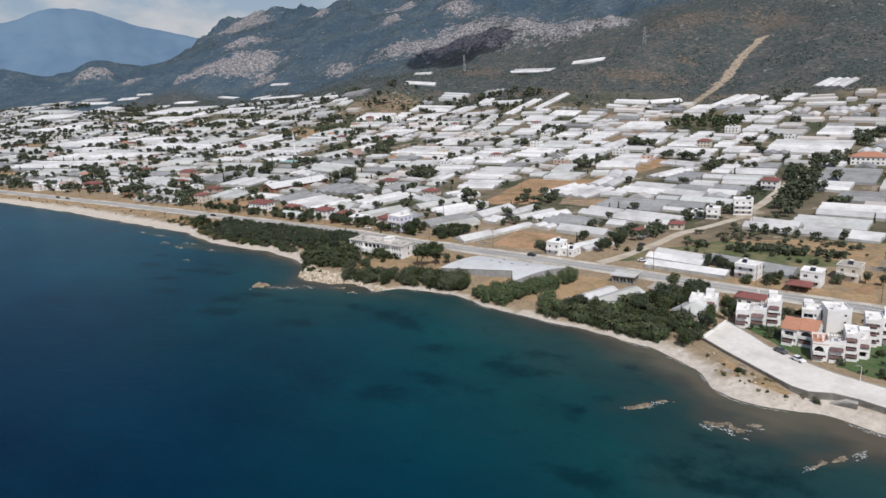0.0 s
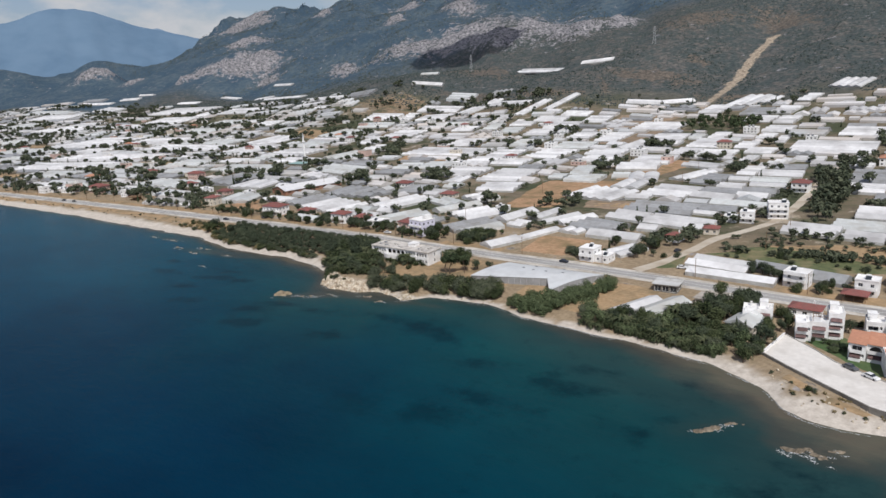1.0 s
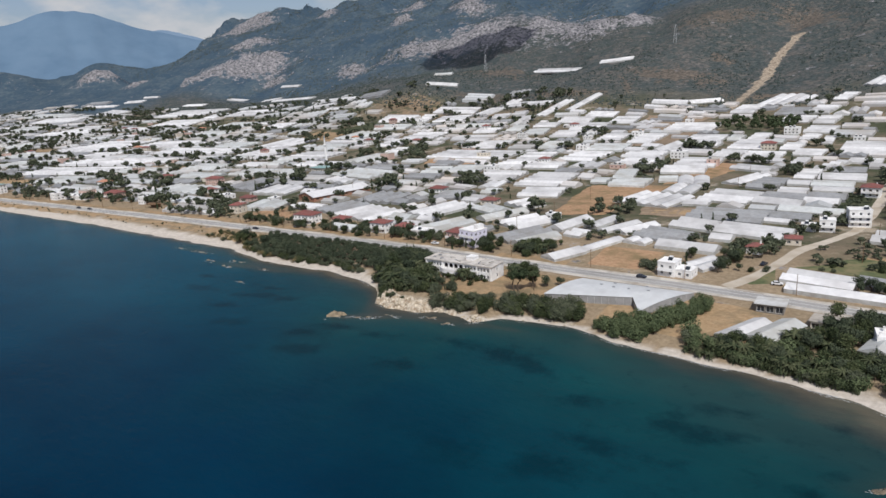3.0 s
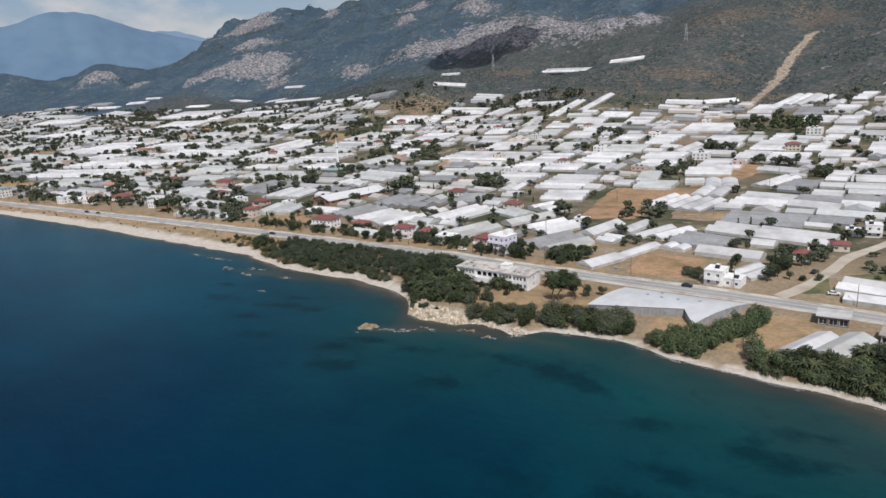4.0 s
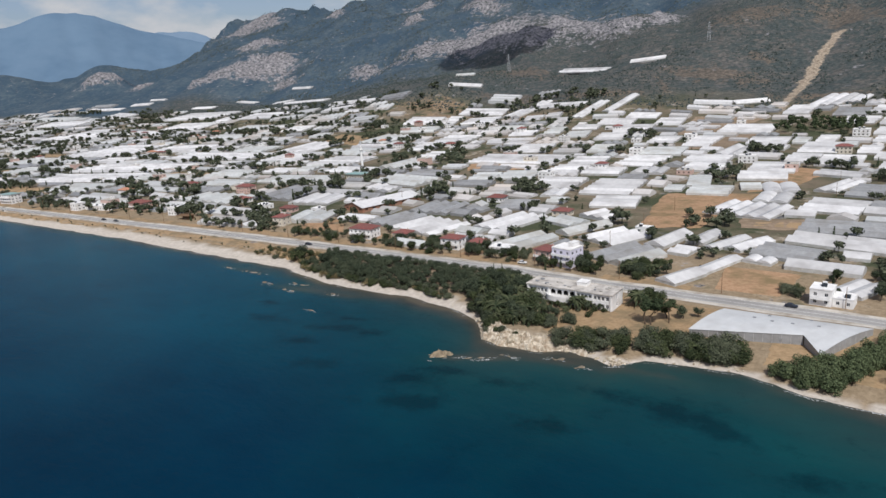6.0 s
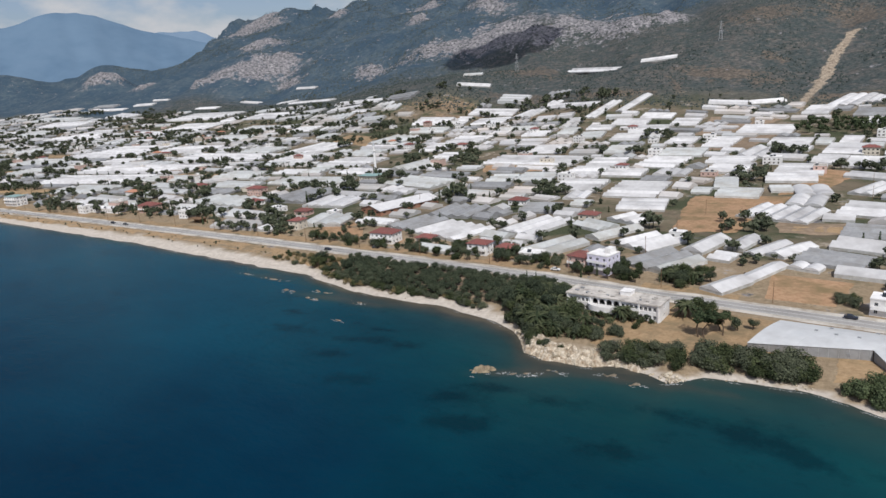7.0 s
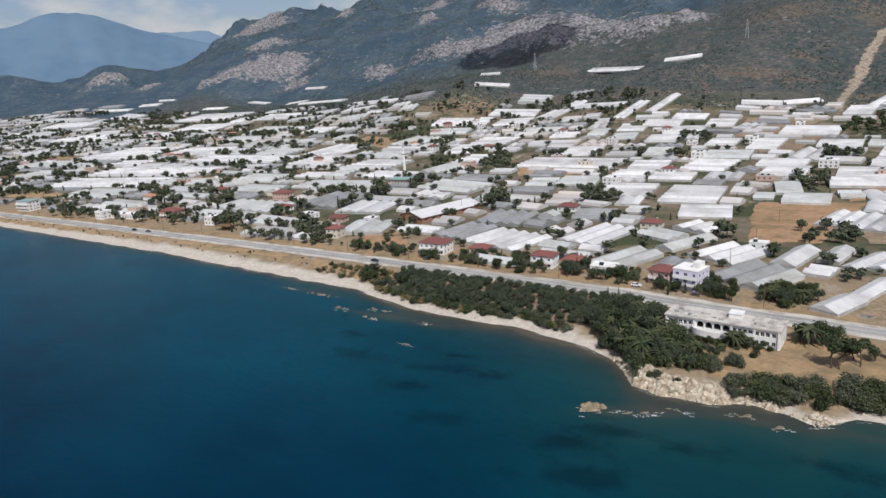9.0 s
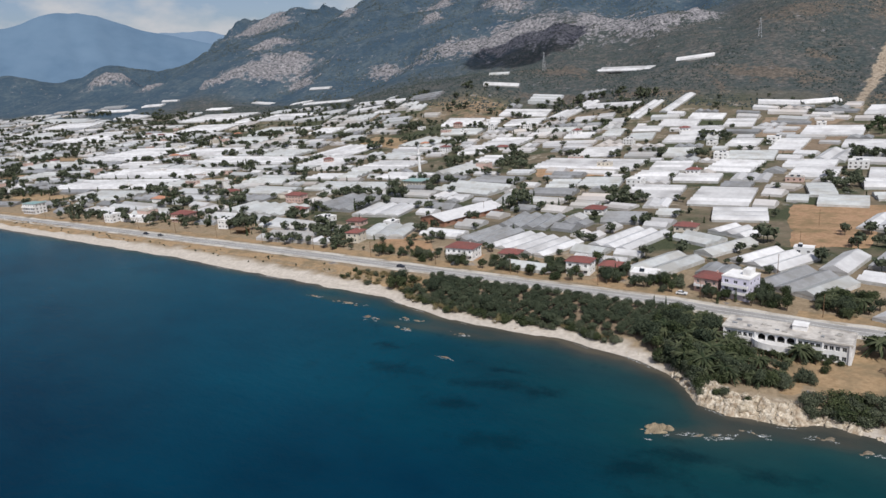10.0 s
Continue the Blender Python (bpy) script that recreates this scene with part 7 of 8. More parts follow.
    for i in range(13):
        x, y, z = roof_at(0.02 + 0.76 * i / 12, 0.0)
        part("mullion", boxes((x - 0.05, x + 0.05, y - 0.07, y - 0.005, -0.4, z - 0.1)), M["zinc"], base)
    for i in (2, 4, 9):
        x, y, z = roof_at(0.08 + 0.76 * i / 12, 0.0)
        part("fan", boxes((x - 0.5, x + 0.5, y - 0.2, y - 0.075, 1.0, 1.8)), M["steel"], base)
    for i in range(8):
        x, y, z = roof_at(0.997, 0.15 + 0.1 * i)
        part("end_post", boxes((x - 0.06, x + 0.06, y - 0.06, y + 0.06, -0.4, z - 0.1)), M["zinc"], base)
    for u, v in ((0.3, 0.62), (0.45, 0.5), (0.6, 0.45), (0.78, 0.42), (0.62, 0.9), (0.35, 0.85)):
        x, y, z = roof_at(u, v)
        part("roof_vent", boxes((x, x + 1.0, y, y + 0.7, z, z + 0.35)), M["steel"], base)


shore_greenhouse()

# ---- trees and shrubs ----
def leafy(name, material, blobs, cards, size, seed, squash=1.0):
    """A crown of many small leaf clumps on overlapping lumps, with an uneven outline."""
    rng = random.Random(seed)
    verts, faces = [], []
    weights = [b[3] ** 2 for b in blobs]
    for _ in range(cards):
        cx, cy, cz, r = rng.choices(blobs, weights)[0]
        u, v = rng.uniform(-1, 1), rng.uniform(0, 6.2832)
        k = math.sqrt(1 - u * u)
        way = Vector((k * math.cos(v), k * math.sin(v), u * squash))
        p = Vector((cx, cy, cz)) + way * r * rng.uniform(0.62, 1.08)
        t = (way + Vector((rng.gauss(0, 0.5), rng.gauss(0, 0.5), rng.gauss(0.25, 0.5)))).normalized()
        a = t.orthogonal().normalized()
        a = Matrix.Rotation(rng.uniform(0, 6.28), 3, t) @ a
        b = t.cross(a)
        s = size * rng.uniform(0.6, 1.3)
        i = len(verts)
        verts += [p - a * s - b * s * 0.42, p + a * s - b * s * 0.42 + t * s * 0.2, p + b * s * 0.95]
        faces.append((i, i + 1, i + 2))
    return mesh_of(name, [tuple(v) for v in verts], faces, material)


def trunk_mesh(name, material, h, r, limbs, seed, lean=0.1):
    rng = random.Random(seed)
    bm = bmesh.new()
    top = Vector((rng.uniform(-lean, lean) * h, rng.uniform(-lean, lean) * h, h))
    mid = top * 0.5 + Vector((rng.uniform(-0.1, 0.1), rng.uniform(-0.1, 0.1), 0))
    tube(bm, (0, 0, -0.4), mid, r * 1.25, r, 7)
    tube(bm, mid, top, r, r * 0.6, 7)
    for i in range(limbs):
        a = 6.28 * i / limbs + rng.uniform(-0.4, 0.4)
        e = top + Vector((math.cos(a), math.sin(a), rng.uniform(0.5, 1.0))) * h * rng.uniform(0.3, 0.5)
        tube(bm, top * rng.uniform(0.7, 0.98), e, r * 0.5, r * 0.15, 5)
    me = bpy.data.meshes.new(name)
    bm.to_mesh(me)
    bm.free()
    me.materials.append(material)
    return me


def crown_blobs(seed, n, spread, low, high, r0, r1):
    rng = random.Random(seed)
    out = [(0, 0, (low + high) / 2, r1)]
    for i in range(n):
        a = rng.uniform(0, 6.28)
        d = spread * rng.uniform(0.4, 1.0)
        out.append((d * math.cos(a), d * math.sin(a), rng.uniform(low, high), rng.uniform(r0, r1)))
    return out


# every kind is one metre high here, and scaled where it stands
KINDS = {
    "tree": [(trunk_mesh("trunk", M["bark"], 0.36, 0.035, 4, s), leafy("crown", M["leaf"] if s % 2 else M["citrus"], crown_blobs(s, 7, 0.26, 0.42, 0.80, 0.14, 0.24), 1150, 0.036, s)) for s in range(5)],
    "bush": [(trunk_mesh("stem", M["bark"], 0.30, 0.03, 5, s + 50), leafy("crown", M["olive"] if s % 2 else M["leaf"], crown_blobs(s + 60, 8, 0.42, 0.22, 0.70, 0.20, 0.32), 1450, 0.044, s)) for s in range(4)],
    "oleander": [(trunk_mesh("stem", M["bark"], 0.30, 0.03, 5, s + 150), leafy("crown", M["oleander"], crown_blobs(s + 160, 8, 0.38, 0.22, 0.72, 0.20, 0.30), 1450, 0.045, s)) for s in range(3)],
    "orchard": [(trunk_mesh("trunk", M["bark"], 0.28, 0.03, 4, s + 80), leafy("crown", M["citrus"], crown_blobs(s + 90, 6, 0.28, 0.38, 0.70, 0.18, 0.30), 1200, 0.041, s)) for s in range(4)],
    "dry": [(trunk_mesh("stem", M["bark"], 0.25, 0.02, 5, s + 180), leafy("crown", M["reed"], crown_blobs(s + 190, 7, 0.5, 0.2, 0.6, 0.18, 0.3), 800, 0.05, s)) for s in range(2)],
    "pine": [(trunk_mesh("trunk", M["bark"], 0.62, 0.022, 5, s + 20), leafy("crown", M["pine"], crown_blobs(s + 30, 8, 0.27, 0.66, 0.88, 0.10, 0.17), 1200, 0.031, s, 0.7)) for s in range(3)],
    "cypress": [(trunk_mesh("trunk", M["bark"], 0.2, 0.02, 0, s + 40), leafy("crown", M["pine"], [(0, 0, 0.12 + 0.085 * i, 0.095 - 0.0075 * i) for i in range(10)], 600, 0.024, s)) for s in range(2)],
}


def palm_meshes(seed):
    rng = random.Random(seed)
    bm = bmesh.new()
    pts = [Vector((0.02 * math.sin(k), 0.015 * k * (seed % 3 - 1), -0.05 + 0.12 * k)) for k in range(6)]
    for a, b in zip(pts, pts[1:]):
        tube(bm, a, b, 0.045, 0.036, 8)
    trunk = bpy.data.meshes.new("trunk")
    bm.to_mesh(trunk)
    bm.free()
    trunk.materials.append(M["palm_bark"])
    verts, faces = [], []
    top = pts[-1]
    for f in range(46):
        a = f * 2.39996 + rng.uniform(-0.2, 0.2)
        lift = rng.uniform(-0.6, 1.35)
        length = rng.uniform(0.40, 0.54)
        out = Vector((math.cos(a), math.sin(a), 0))
        side = Vector((-math.sin(a), math.cos(a), 0))
        prev = None
        for k in range(7):
            t = k / 6
            p = top + out * length * t * math.cos(lift * (1 - t) * 0.8) + Vector((0, 0, 1)) * length * (math.sin(lift) * t - 0.75 * t * t)
            w = 0.048 * math.sin(math.pi * min(0.97, 0.12 + t * 0.86))
            row = (p - side * w - Vector((0, 0, w * 0.5)), p, p + side * w - Vector((0, 0, w * 0.5)))
            i = len(verts)
            verts += [tuple(v) for v in row]
            if prev is not None:
                faces += [(prev, prev + 1, i + 1, i), (prev + 1, prev + 2, i + 2, i + 1)]
            prev = i
    return trunk, mesh_of("fronds", verts, faces, M["palm"])


KINDS["palm"] = [palm_meshes(s) for s in range(4)]
TREE_WORDS = {
    "tree": ("tree", "broad-leaved tree with dense dark green crown", "tree"), "bush": ("shrub", "dense grey-green coastal shrub", "shrub"), "oleander": ("oleander_bush", "tall fresh green oleander bush behind the beach", "shrub"),
    "orchard": ("orchard_tree", "low round dark green orchard tree", "tree"), "dry": ("dry_shrub", "dry straw-coloured shrub on the bank", "shrub"), "pine": ("pine", "tall pine with bare trunk and dark crown", "tree"),
    "cypress": ("cypress", "narrow dark green cypress", "tree"), "palm": ("palm", "date palm with arching green fronds", "tree"),
}


FAR = []


def plant(kind, x, y, h, z=None, broad=1.0):
    if -233 < x < -216 and 235 < y < 250 and h > 3.2:
        h = 2.6 + 0.15 * h
    if y > 320 or x < -430:
        FAR.append((kind, x, y, h, broad))
        return
    name, label, category = TREE_WORDS[kind]
    trunk, crown = random.choice(KINDS[kind])
    k = h * broad * random.uniform(0.85, 1.15)
    m = Matrix.Translation((x, y, ground_z(x, y) - 0.1 if z is None else z)) @ Matrix.Rotation(random.uniform(0, 6.28), 4, "Z") @ Matrix.Diagonal((k, k, h, 1))
    ob = new(name, None)
    ob.matrix_basis = m
    tagged(ob, label, category, category + "s of the coast")
    part("fronds" if kind == "palm" else "crown", crown, None, ob)
    part("trunk", trunk, None, ob)
    return ob


def on_road(x, y):
    r = np.interp(x, [p[0] for p in MAIN], [p[1] for p in MAIN])
    return abs(y - r) < 9.5


def within(x, y, poly):
    odd = False
    for (ax, ay), (bx, by) in zip(poly, poly[1:] + poly[:1]):
        if (ay > y) != (by > y) and x < (bx - ax) * (y - ay) / (by - ay) + ax:
            odd = not odd
    return odd


def grove(poly, count, kinds, low, high):
    xs, ys = [p[0] for p in poly], [p[1] for p in poly]
    placed, tries = 0, 0
    spots = []
    gap = 0.55 * math.sqrt(max(1.0, (max(xs) - min(xs)) * (max(ys) - min(ys)) / count))
    while placed < count and tries < count * 40:
        tries += 1
        x, y = random.uniform(min(xs), max(xs)), random.uniform(min(ys), max(ys))
        if not within(x, y, tuple(poly)) or on_road(x, y) or not is_free(x, y, 0.6) or y < shore(x) + 2.5:
            continue
        if any((x - a) ** 2 + (y - b) ** 2 < (gap * 0.7) ** 2 for a, b in spots) and tries < count * 25:
            continue
        kind = random.choice(kinds)
        plant(kind, x, y, random.uniform(low, high) * (0.75 if kind == "bush" and len(kinds) > 1 else 1), None, 1.15 if kind == "bush" else 1.0)
        spots.append((x, y))
        placed += 1


random.seed(17)
grove(((-210, 212), (-187, 215), (-189, 226), (-210, 221)), 26, ("bush",), 4.0, 5.2)
grove(((-183, 220), (-166, 221), (-153, 223), (-153, 233), (-183, 229)), 46, ("bush",), 4.4, 6.0)
grove(((-143, 211), (-133, 210), (-122, 222), (-112, 250), (-116, 255), (-124, 240), (-131, 231), (-145, 222)), 48, ("oleander",), 4.2, 5.8)
grove(((-101, 216), (-85, 209), (-64, 208), (-60, 222), (-76, 238), (-93, 235), (-104, 227)), 64, ("palm", "palm", "bush", "palm", "tree"), 4.5, 7.0)
grove(((-75, 233), (-59, 220), (-50, 218), (-52, 239), (-65, 260), (-75, 255)), 30, ("tree", "tree", "cypress",), 6, 8.5)
grove(((-508, 290), (-450, 297), (-475, 330), (-530, 320)), 20, ("tree",), 5.5, 7.5)
grove(((-351, 288), (-327, 285), (-313, 289), (-322, 310), (-352, 309)), 22, ("tree", "bush",), 4, 6)
grove(((-431, 295), (-399, 298), (-426, 308)), 9, ("bush",), 2, 3)
grove(((-725, 276), (-695, 293), (-728, 311), (-777, 304)), 12, ("tree",), 5, 7)
grove(((-238, 286), (-224, 287), (-229, 307), (-239, 306)), 13, ("tree",), 5, 7)
grove(((-255, 285), (-244, 283), (-248, 298), (-256, 299)), 7, ("tree",), 4, 6)
grove(((-215, 284), (-200, 283), (-200, 305), (-214, 312), (-216, 295)), 18, ("tree", "palm",), 5, 7)
grove(((-270, 289), (-264, 295), (-271, 312), (-277, 302)), 7, ("tree",), 4, 6)
grove(((-216, 380), (-188, 382), (-195, 408), (-218, 417)), 14, ("tree",), 5, 7.5)
grove(((-150, 282), (-142, 285), (-145, 300), (-152, 301)), 6, ("bush",), 3, 4.5)
grove(((-127, 284), (-116, 299), (-112, 316), (-109, 328), (-118, 338), (-124, 313)), 14, ("tree",), 5, 7)
grove(((-109, 322), (-101, 337), (-103, 360), (-110, 353)), 6, ("tree",), 5, 7)
grove(((-228, 744), (-191, 734), (-150, 741), (-152, 797), (-223, 806)), 46, ("pine",), 7, 10)
grove(((-236, 520), (-209, 524), (-221, 566), (-245, 550)), 16, ("tree",), 6, 8)
grove(((-538, 560), (-506, 557), (-461, 553), (-530, 656), (-584, 630)), 24, ("tree",), 7, 10)
grove(((-352, 442), (-328, 451), (-346, 486), (-368, 478)), 18, ("tree",), 6, 8)
grove(((-412, 409), (-381, 410), (-407, 450), (-429, 445)), 14, ("tree", "cypress",), 7, 10)
grove(((-1510, 746), (-1276, 673), (-1410, 853), (-1536, 922), (-1677, 850)), 36, ("tree",), 7, 10)
grove(((-723, 385), (-654, 389), (-701, 422), (-759, 410)), 12, ("tree",), 5, 7)
grove(((-984, 699), (-917, 733), (-1012, 819), (-1070, 811)), 24, ("tree",), 6, 9)
grove(((-1194, 470), (-1145, 476), (-1259, 528), (-1305, 523)), 8, ("tree",), 7, 10)
grove(((-557, 411), (-519, 425), (-537, 443), (-574, 433)), 10, ("tree",), 6, 8)
grove(((-401, 640), (-379, 632), (-336, 629), (-356, 664)), 12, ("tree",), 6, 9)
grove(((-366, 705), (-334, 721), (-349, 745), (-371, 735)), 14, ("tree",), 5, 8)
grove(((-232, 641), (-203, 633), (-214, 670), (-231, 658)), 14, ("tree",), 6, 9)
grove(((-181, 582), (-142, 570), (-146, 606), (-173, 608)), 12, ("tree",), 6, 8)
grove(((-128, 529), (-119, 535), (-124, 562), (-130, 554)), 10, ("tree",), 5, 8)
grove(((-60, 401), (-51, 394), (-48, 463), (-32, 480), (-55, 549), (-73, 545)), 44, ("tree",), 7, 10)
grove(((-63, 552), (-38, 557), (-43, 613), (-66, 611)), 18, ("tree",), 6, 9)
grove(((-43, 664), (-19, 654), (-23, 728), (-43, 718)), 16, ("tree",), 7, 9)
grove(((-71, 333), (-59, 347), (-46, 352), (-52, 370), (-73, 362)), 10, ("bush", "tree",), 3, 4.5)
grove(((-65, 273), (-57, 274), (-57, 290), (-70, 298)), 7, ("tree",), 4.5, 6.5)
grove(((-46, 278), (-36, 278), (-26, 294), (-29, 306), (-44, 291)), 8, ("tree", "bush",), 3.5, 5.5)
grove(((-93, 313), (-39, 311), (-18, 316), (-23, 328), (-66, 330)), 12, ("bush",), 1.5, 2.5)
grove(((-453, 627), (-412, 623), (-417, 646), (-461, 646)), 10, ("tree",), 5, 7)
grove(((-335, 535), (-302, 530), (-308, 545), (-334, 546)), 10, ("tree",), 5, 7)
grove(((-521, 424), (-503, 423), (-542, 463), (-554, 460)), 10, ("tree", "cypress",), 6, 9)
grove(((-1041, 704), (-966, 679), (-1026, 726), (-1076, 736)), 8, ("tree",), 5, 8)
grove(((-1251, 772), (-1156, 754), (-1251, 823), (-1320, 825)), 10, ("tree",), 5, 8)
grove(((-1384, 576), (-1287, 627), (-1375, 668), (-1458, 630)), 16, ("tree",), 6, 9)
grove(((-1667, 671), (-1609, 713), (-1756, 784), (-1815, 748)), 16, ("tree",), 6, 9)
grove(((-332, 394), (-307, 396), (-314, 404), (-335, 406)), 8, ("tree",), 5, 7)
grove(((-828, 736), (-673, 719), (-741, 806), (-904, 814)), 20, ("tree",), 4, 7)

# the orchard west of the hotel, in rows
for i in range(24):
    for j in range(8):
        x, y = -368 + i * 4.8 + j * 0.35 + random.gauss(0, 0.25), 244.5 + j * 3.7 + random.gauss(0, 0.35)
        if y > shore(x) + 7.5 and random.random() < 0.96 and y < 272.8:
            plant("orchard", x, y, random.uniform(3.4, 4.5), None, 1.45)
# thicket along the orchard's seaward edge
for i in range(84):
    x = -374 + i * 1.24 + random.gauss(0, 0.5)
    plant(random.choice(("bush", "tree", "bush", "bush", "dry")), x, float(shore(x)) + random.uniform(4.6, 8.5), random.uniform(2.2, 3.8), None, 1.15)
for x, y, h in ((-379, 257.5, 8.5), (-376, 254.5, 7.5), (-381, 254, 7.0), (-357, 252.5, 7.0), (-324, 243, 6.5), (-298, 243, 6.0), (-373, 259, 5.5), (-366, 270.5, 5.0), (-369, 268, 4.5), (-327, 246, 6.5), (-322, 244.5, 6.0), (-318, 247, 5.0)):
    plant("tree", x, y, h, None, 1.1)
# palms and trees on the headland beside the hotel
grove(((-263, 236), (-252, 231), (-243, 224), (-232, 221), (-224, 223), (-224, 238), (-236, 247), (-243, 252), (-262, 268)), 70, ("palm", "palm", "tree", "tree"), 5.5, 8.5)
grove(((-262, 240), (-243, 240), (-243, 268), (-262, 268)), 26, ("palm", "tree"), 5.0, 7.0)
for x, y, k, h in ((-221.5, 244.5, "palm", 6.5), (-217, 246, "tree", 4.0), (-226, 245.5, "palm", 5.0), (-213, 246.3, "bush", 2.6), (-210.5, 246.6, "tree", 3.2), (-207.5, 247, "tree", 3.0), (-219.5, 243, "bush", 2.4), (-224, 238, "tree", 4.0),
                   (-221, 234, "tree", 5.0), (-219, 233, "tree", 4.6), (-214.5, 243.5, "bush", 2.2), (-233, 246, "olive", 5.0), (-236, 245, "olive", 5.5), (-229, 244, "palm", 5.0), (-237.5, 212.5, "bush", 2.6), (-231, 213.5, "bush", 2.8), (-241.5, 219, "tree", 5.0), (-239, 217, "bush", 4.0), (-243, 222.5, "tree", 5.5)):
    plant("bush" if k == "olive" else k, x, y, h)
# dark palms and shrubs above the ledges
for _ in range(34):
    x = random.uniform(-240, -217)
    plant(random.choice(("palm", "bush", "palm", "tree", "bush")), x, float(np.interp(x, (-240, -226, -217), (222.5, 219.5, 221.5))) + random.uniform(0, 9), random.uniform(3.4, 5.5))
for x, y, h in ((-232.9, 212.8, 2.6), (-231.8, 213.4, 2.2), (-224.8, 212.2, 2.4), (-213.9, 232, 5.0), (-212.6, 231, 4.2), (-209, 240, 3.0)):
    plant("bush", x, y, h)
# thick growth where the cove meets the headland
for _ in range(26):
    x = random.uniform(-254, -238)
    plant(random.choice(("tree", "bush", "palm")), x, float(shore(x)) + random.uniform(3.2, 11), random.uniform(3.5, 6.0))
for x, y, k, h in ((-216, 244.2, "palm", 7.5), (-223.5, 243.5, "tree", 5.0), (-228.5, 242, "tree", 5.2), (-232, 241, "palm", 6.5), (-211.8, 244.6, "tree", 4.2), (-208.8, 245.2, "bush", 3.0), (-218.6, 240.5, "palm", 4.5), (-205.5, 246.4, "bush", 2.4), (-226, 236, "palm", 6.0), (-229, 232.5, "palm", 6.0)):
    plant(k, x, y, h)
for x, y, k, h in ((-250, 230.5, "tree", 6.0), (-247, 228, "bush", 5.0), (-244.5, 224.5, "tree", 5.5), (-242, 221.5, "bush", 4.6), (-239.5, 219.6, "tree", 5.2), (-245.5, 227, "palm", 6.5), (-241, 224.5, "palm", 6.0), (-237, 221, "palm", 5.5), (-233.5, 220.6, "bush", 3.8), (-248.5, 233, "palm", 7.0), (-236.5, 218.2, "bush", 3.2)):
    plant(k, x, y, h)
# the field east of the hotel
for x, y, k, h in ((-187.3, 241.5, "pine", 10.5), (-185.6, 241.0, "pine", 9.5), (-181.2, 245.4, "pine", 9.5), (-183.5, 249.5, "tree", 6.0), (-178, 251, "tree", 5.5), (-173.5, 254.5, "tree", 4.0), (-196.0, 257.5, "palm", 8.5), (-193, 260.5, "tree", 7.5), (-190.5, 257.5, "tree", 8.0), (-199, 259.5, "tree", 6.5), (-188.5, 259.5, "tree", 7.0), (-198, 261.5, "tree", 5.5), (-188, 256, "bush", 3.4)):
    plant(k, x, y, h, None, 1.25 if k == "palm" else 1.1)
plant("palm", -214.4, 247.0, 7.2, None, 1.15)
plant("palm", -212.3, 246.4, 5.5)
for _ in range(16):
    x, y = random.uniform(-66, -38), random.uniform(275.5, 292)
    if is_free(x, y, 0.2) and not on_road(x, y):
        plant(random.choice(("tree", "bush", "tree")), x, y, random.uniform(2.5, 5.0))
plant("tree", -248.5, 377.5, 10.5)
plant("tree", -247, 380, 9.5)
plant("cypress", -249, 285.5, 6.5)
plant("cypress", -243.5, 290.2, 6.0)
plant("cypress", -264.5, 272.8, 6.0)
plant("cypress", -269, 273, 5.5)
for _ in range(34):
    x = random.uniform(-44, -10)
    y = float(shore(x)) + random.uniform(6, 14)
    if y < 209 - (x + 46) * 0.73:
        plant(random.choice(("dry", "dry", "bush")), x, y, random.uniform(0.5, 1.2))
# edge of the beach and dry banks
for _ in range(64):
    x = random.uniform(-414, -366)
    plant("dry" if random.random() < 0.75 else "bush", x, random.uniform(float(shore(x)) + 8, 268), random.uniform(1.5, 3.0))
for _ in range(46):
    x = random.uniform(-780, -415)
    plant("dry" if random.random() < 0.7 else "bush", x, random.uniform(float(shore(x)) + 9, 269), random.uniform(0.8, 1.8))
for x, y, h in ((-35.5, 193.5, 2.0), (-34.2, 193, 1.6), (-14.5, 186.2, 2.0), (-14, 185.8, 1.7), (-21.5, 185.5, 1.3), (-46, 201.5, 1.2)):
    plant("bush", x, y, h)
for _ in range(46):
    x = random.uniform(-112, -60)
    plant(random.choice(("bush", "oleander", "palm", "palm")), x, float(shore(x)) + random.uniform(2.8, 5.5), random.uniform(2.4, 4.2))
# palms and shrubs down to the beach
for _ in range(56):
    x = random.uniform(-112, -62)
    y = float(shore(x)) + random.uniform(4.2, 15)
    if is_free(x, y, 0.5):
        plant(random.choice(("palm", "palm", "oleander", "bush", "palm")), x, y, random.uniform(3.6, 6.0), None, 1.1)
# thick trees between the barn and the promenade
for _ in range(32):
    x = random.uniform(-68, -51)
    y = random.uniform(float(shore(x)) + 7, 226)
    if is_free(x, y, 0.2):
        plant(random.choice(("tree", "tree", "bush", "palm", "oleander")), x, y, random.uniform(3.6, 6.4))
for _ in range(16):
    x, y = random.uniform(-66, -46), random.uniform(238, 258)
    if is_free(x, y, 0.4) and not on_road(x, y):
        plant(random.choice(("tree", "bush")), x, y, random.uniform(3.0, 5.5))
# hedges and garden trees between the villas and the promenade
for _ in range(84):
    t = random.random()
    x, y = -46 + 48 * t + random.gauss(0, 1.0), 234 - 30 * t + random.gauss(1.5, 1.6)
    if is_free(x, y, 0.2) and y > 231 - (x + 46.6) * 0.66 + 1.2:
        plant(random.choice(("bush", "oleander", "tree")), x, y, random.uniform(1.0, 2.6))
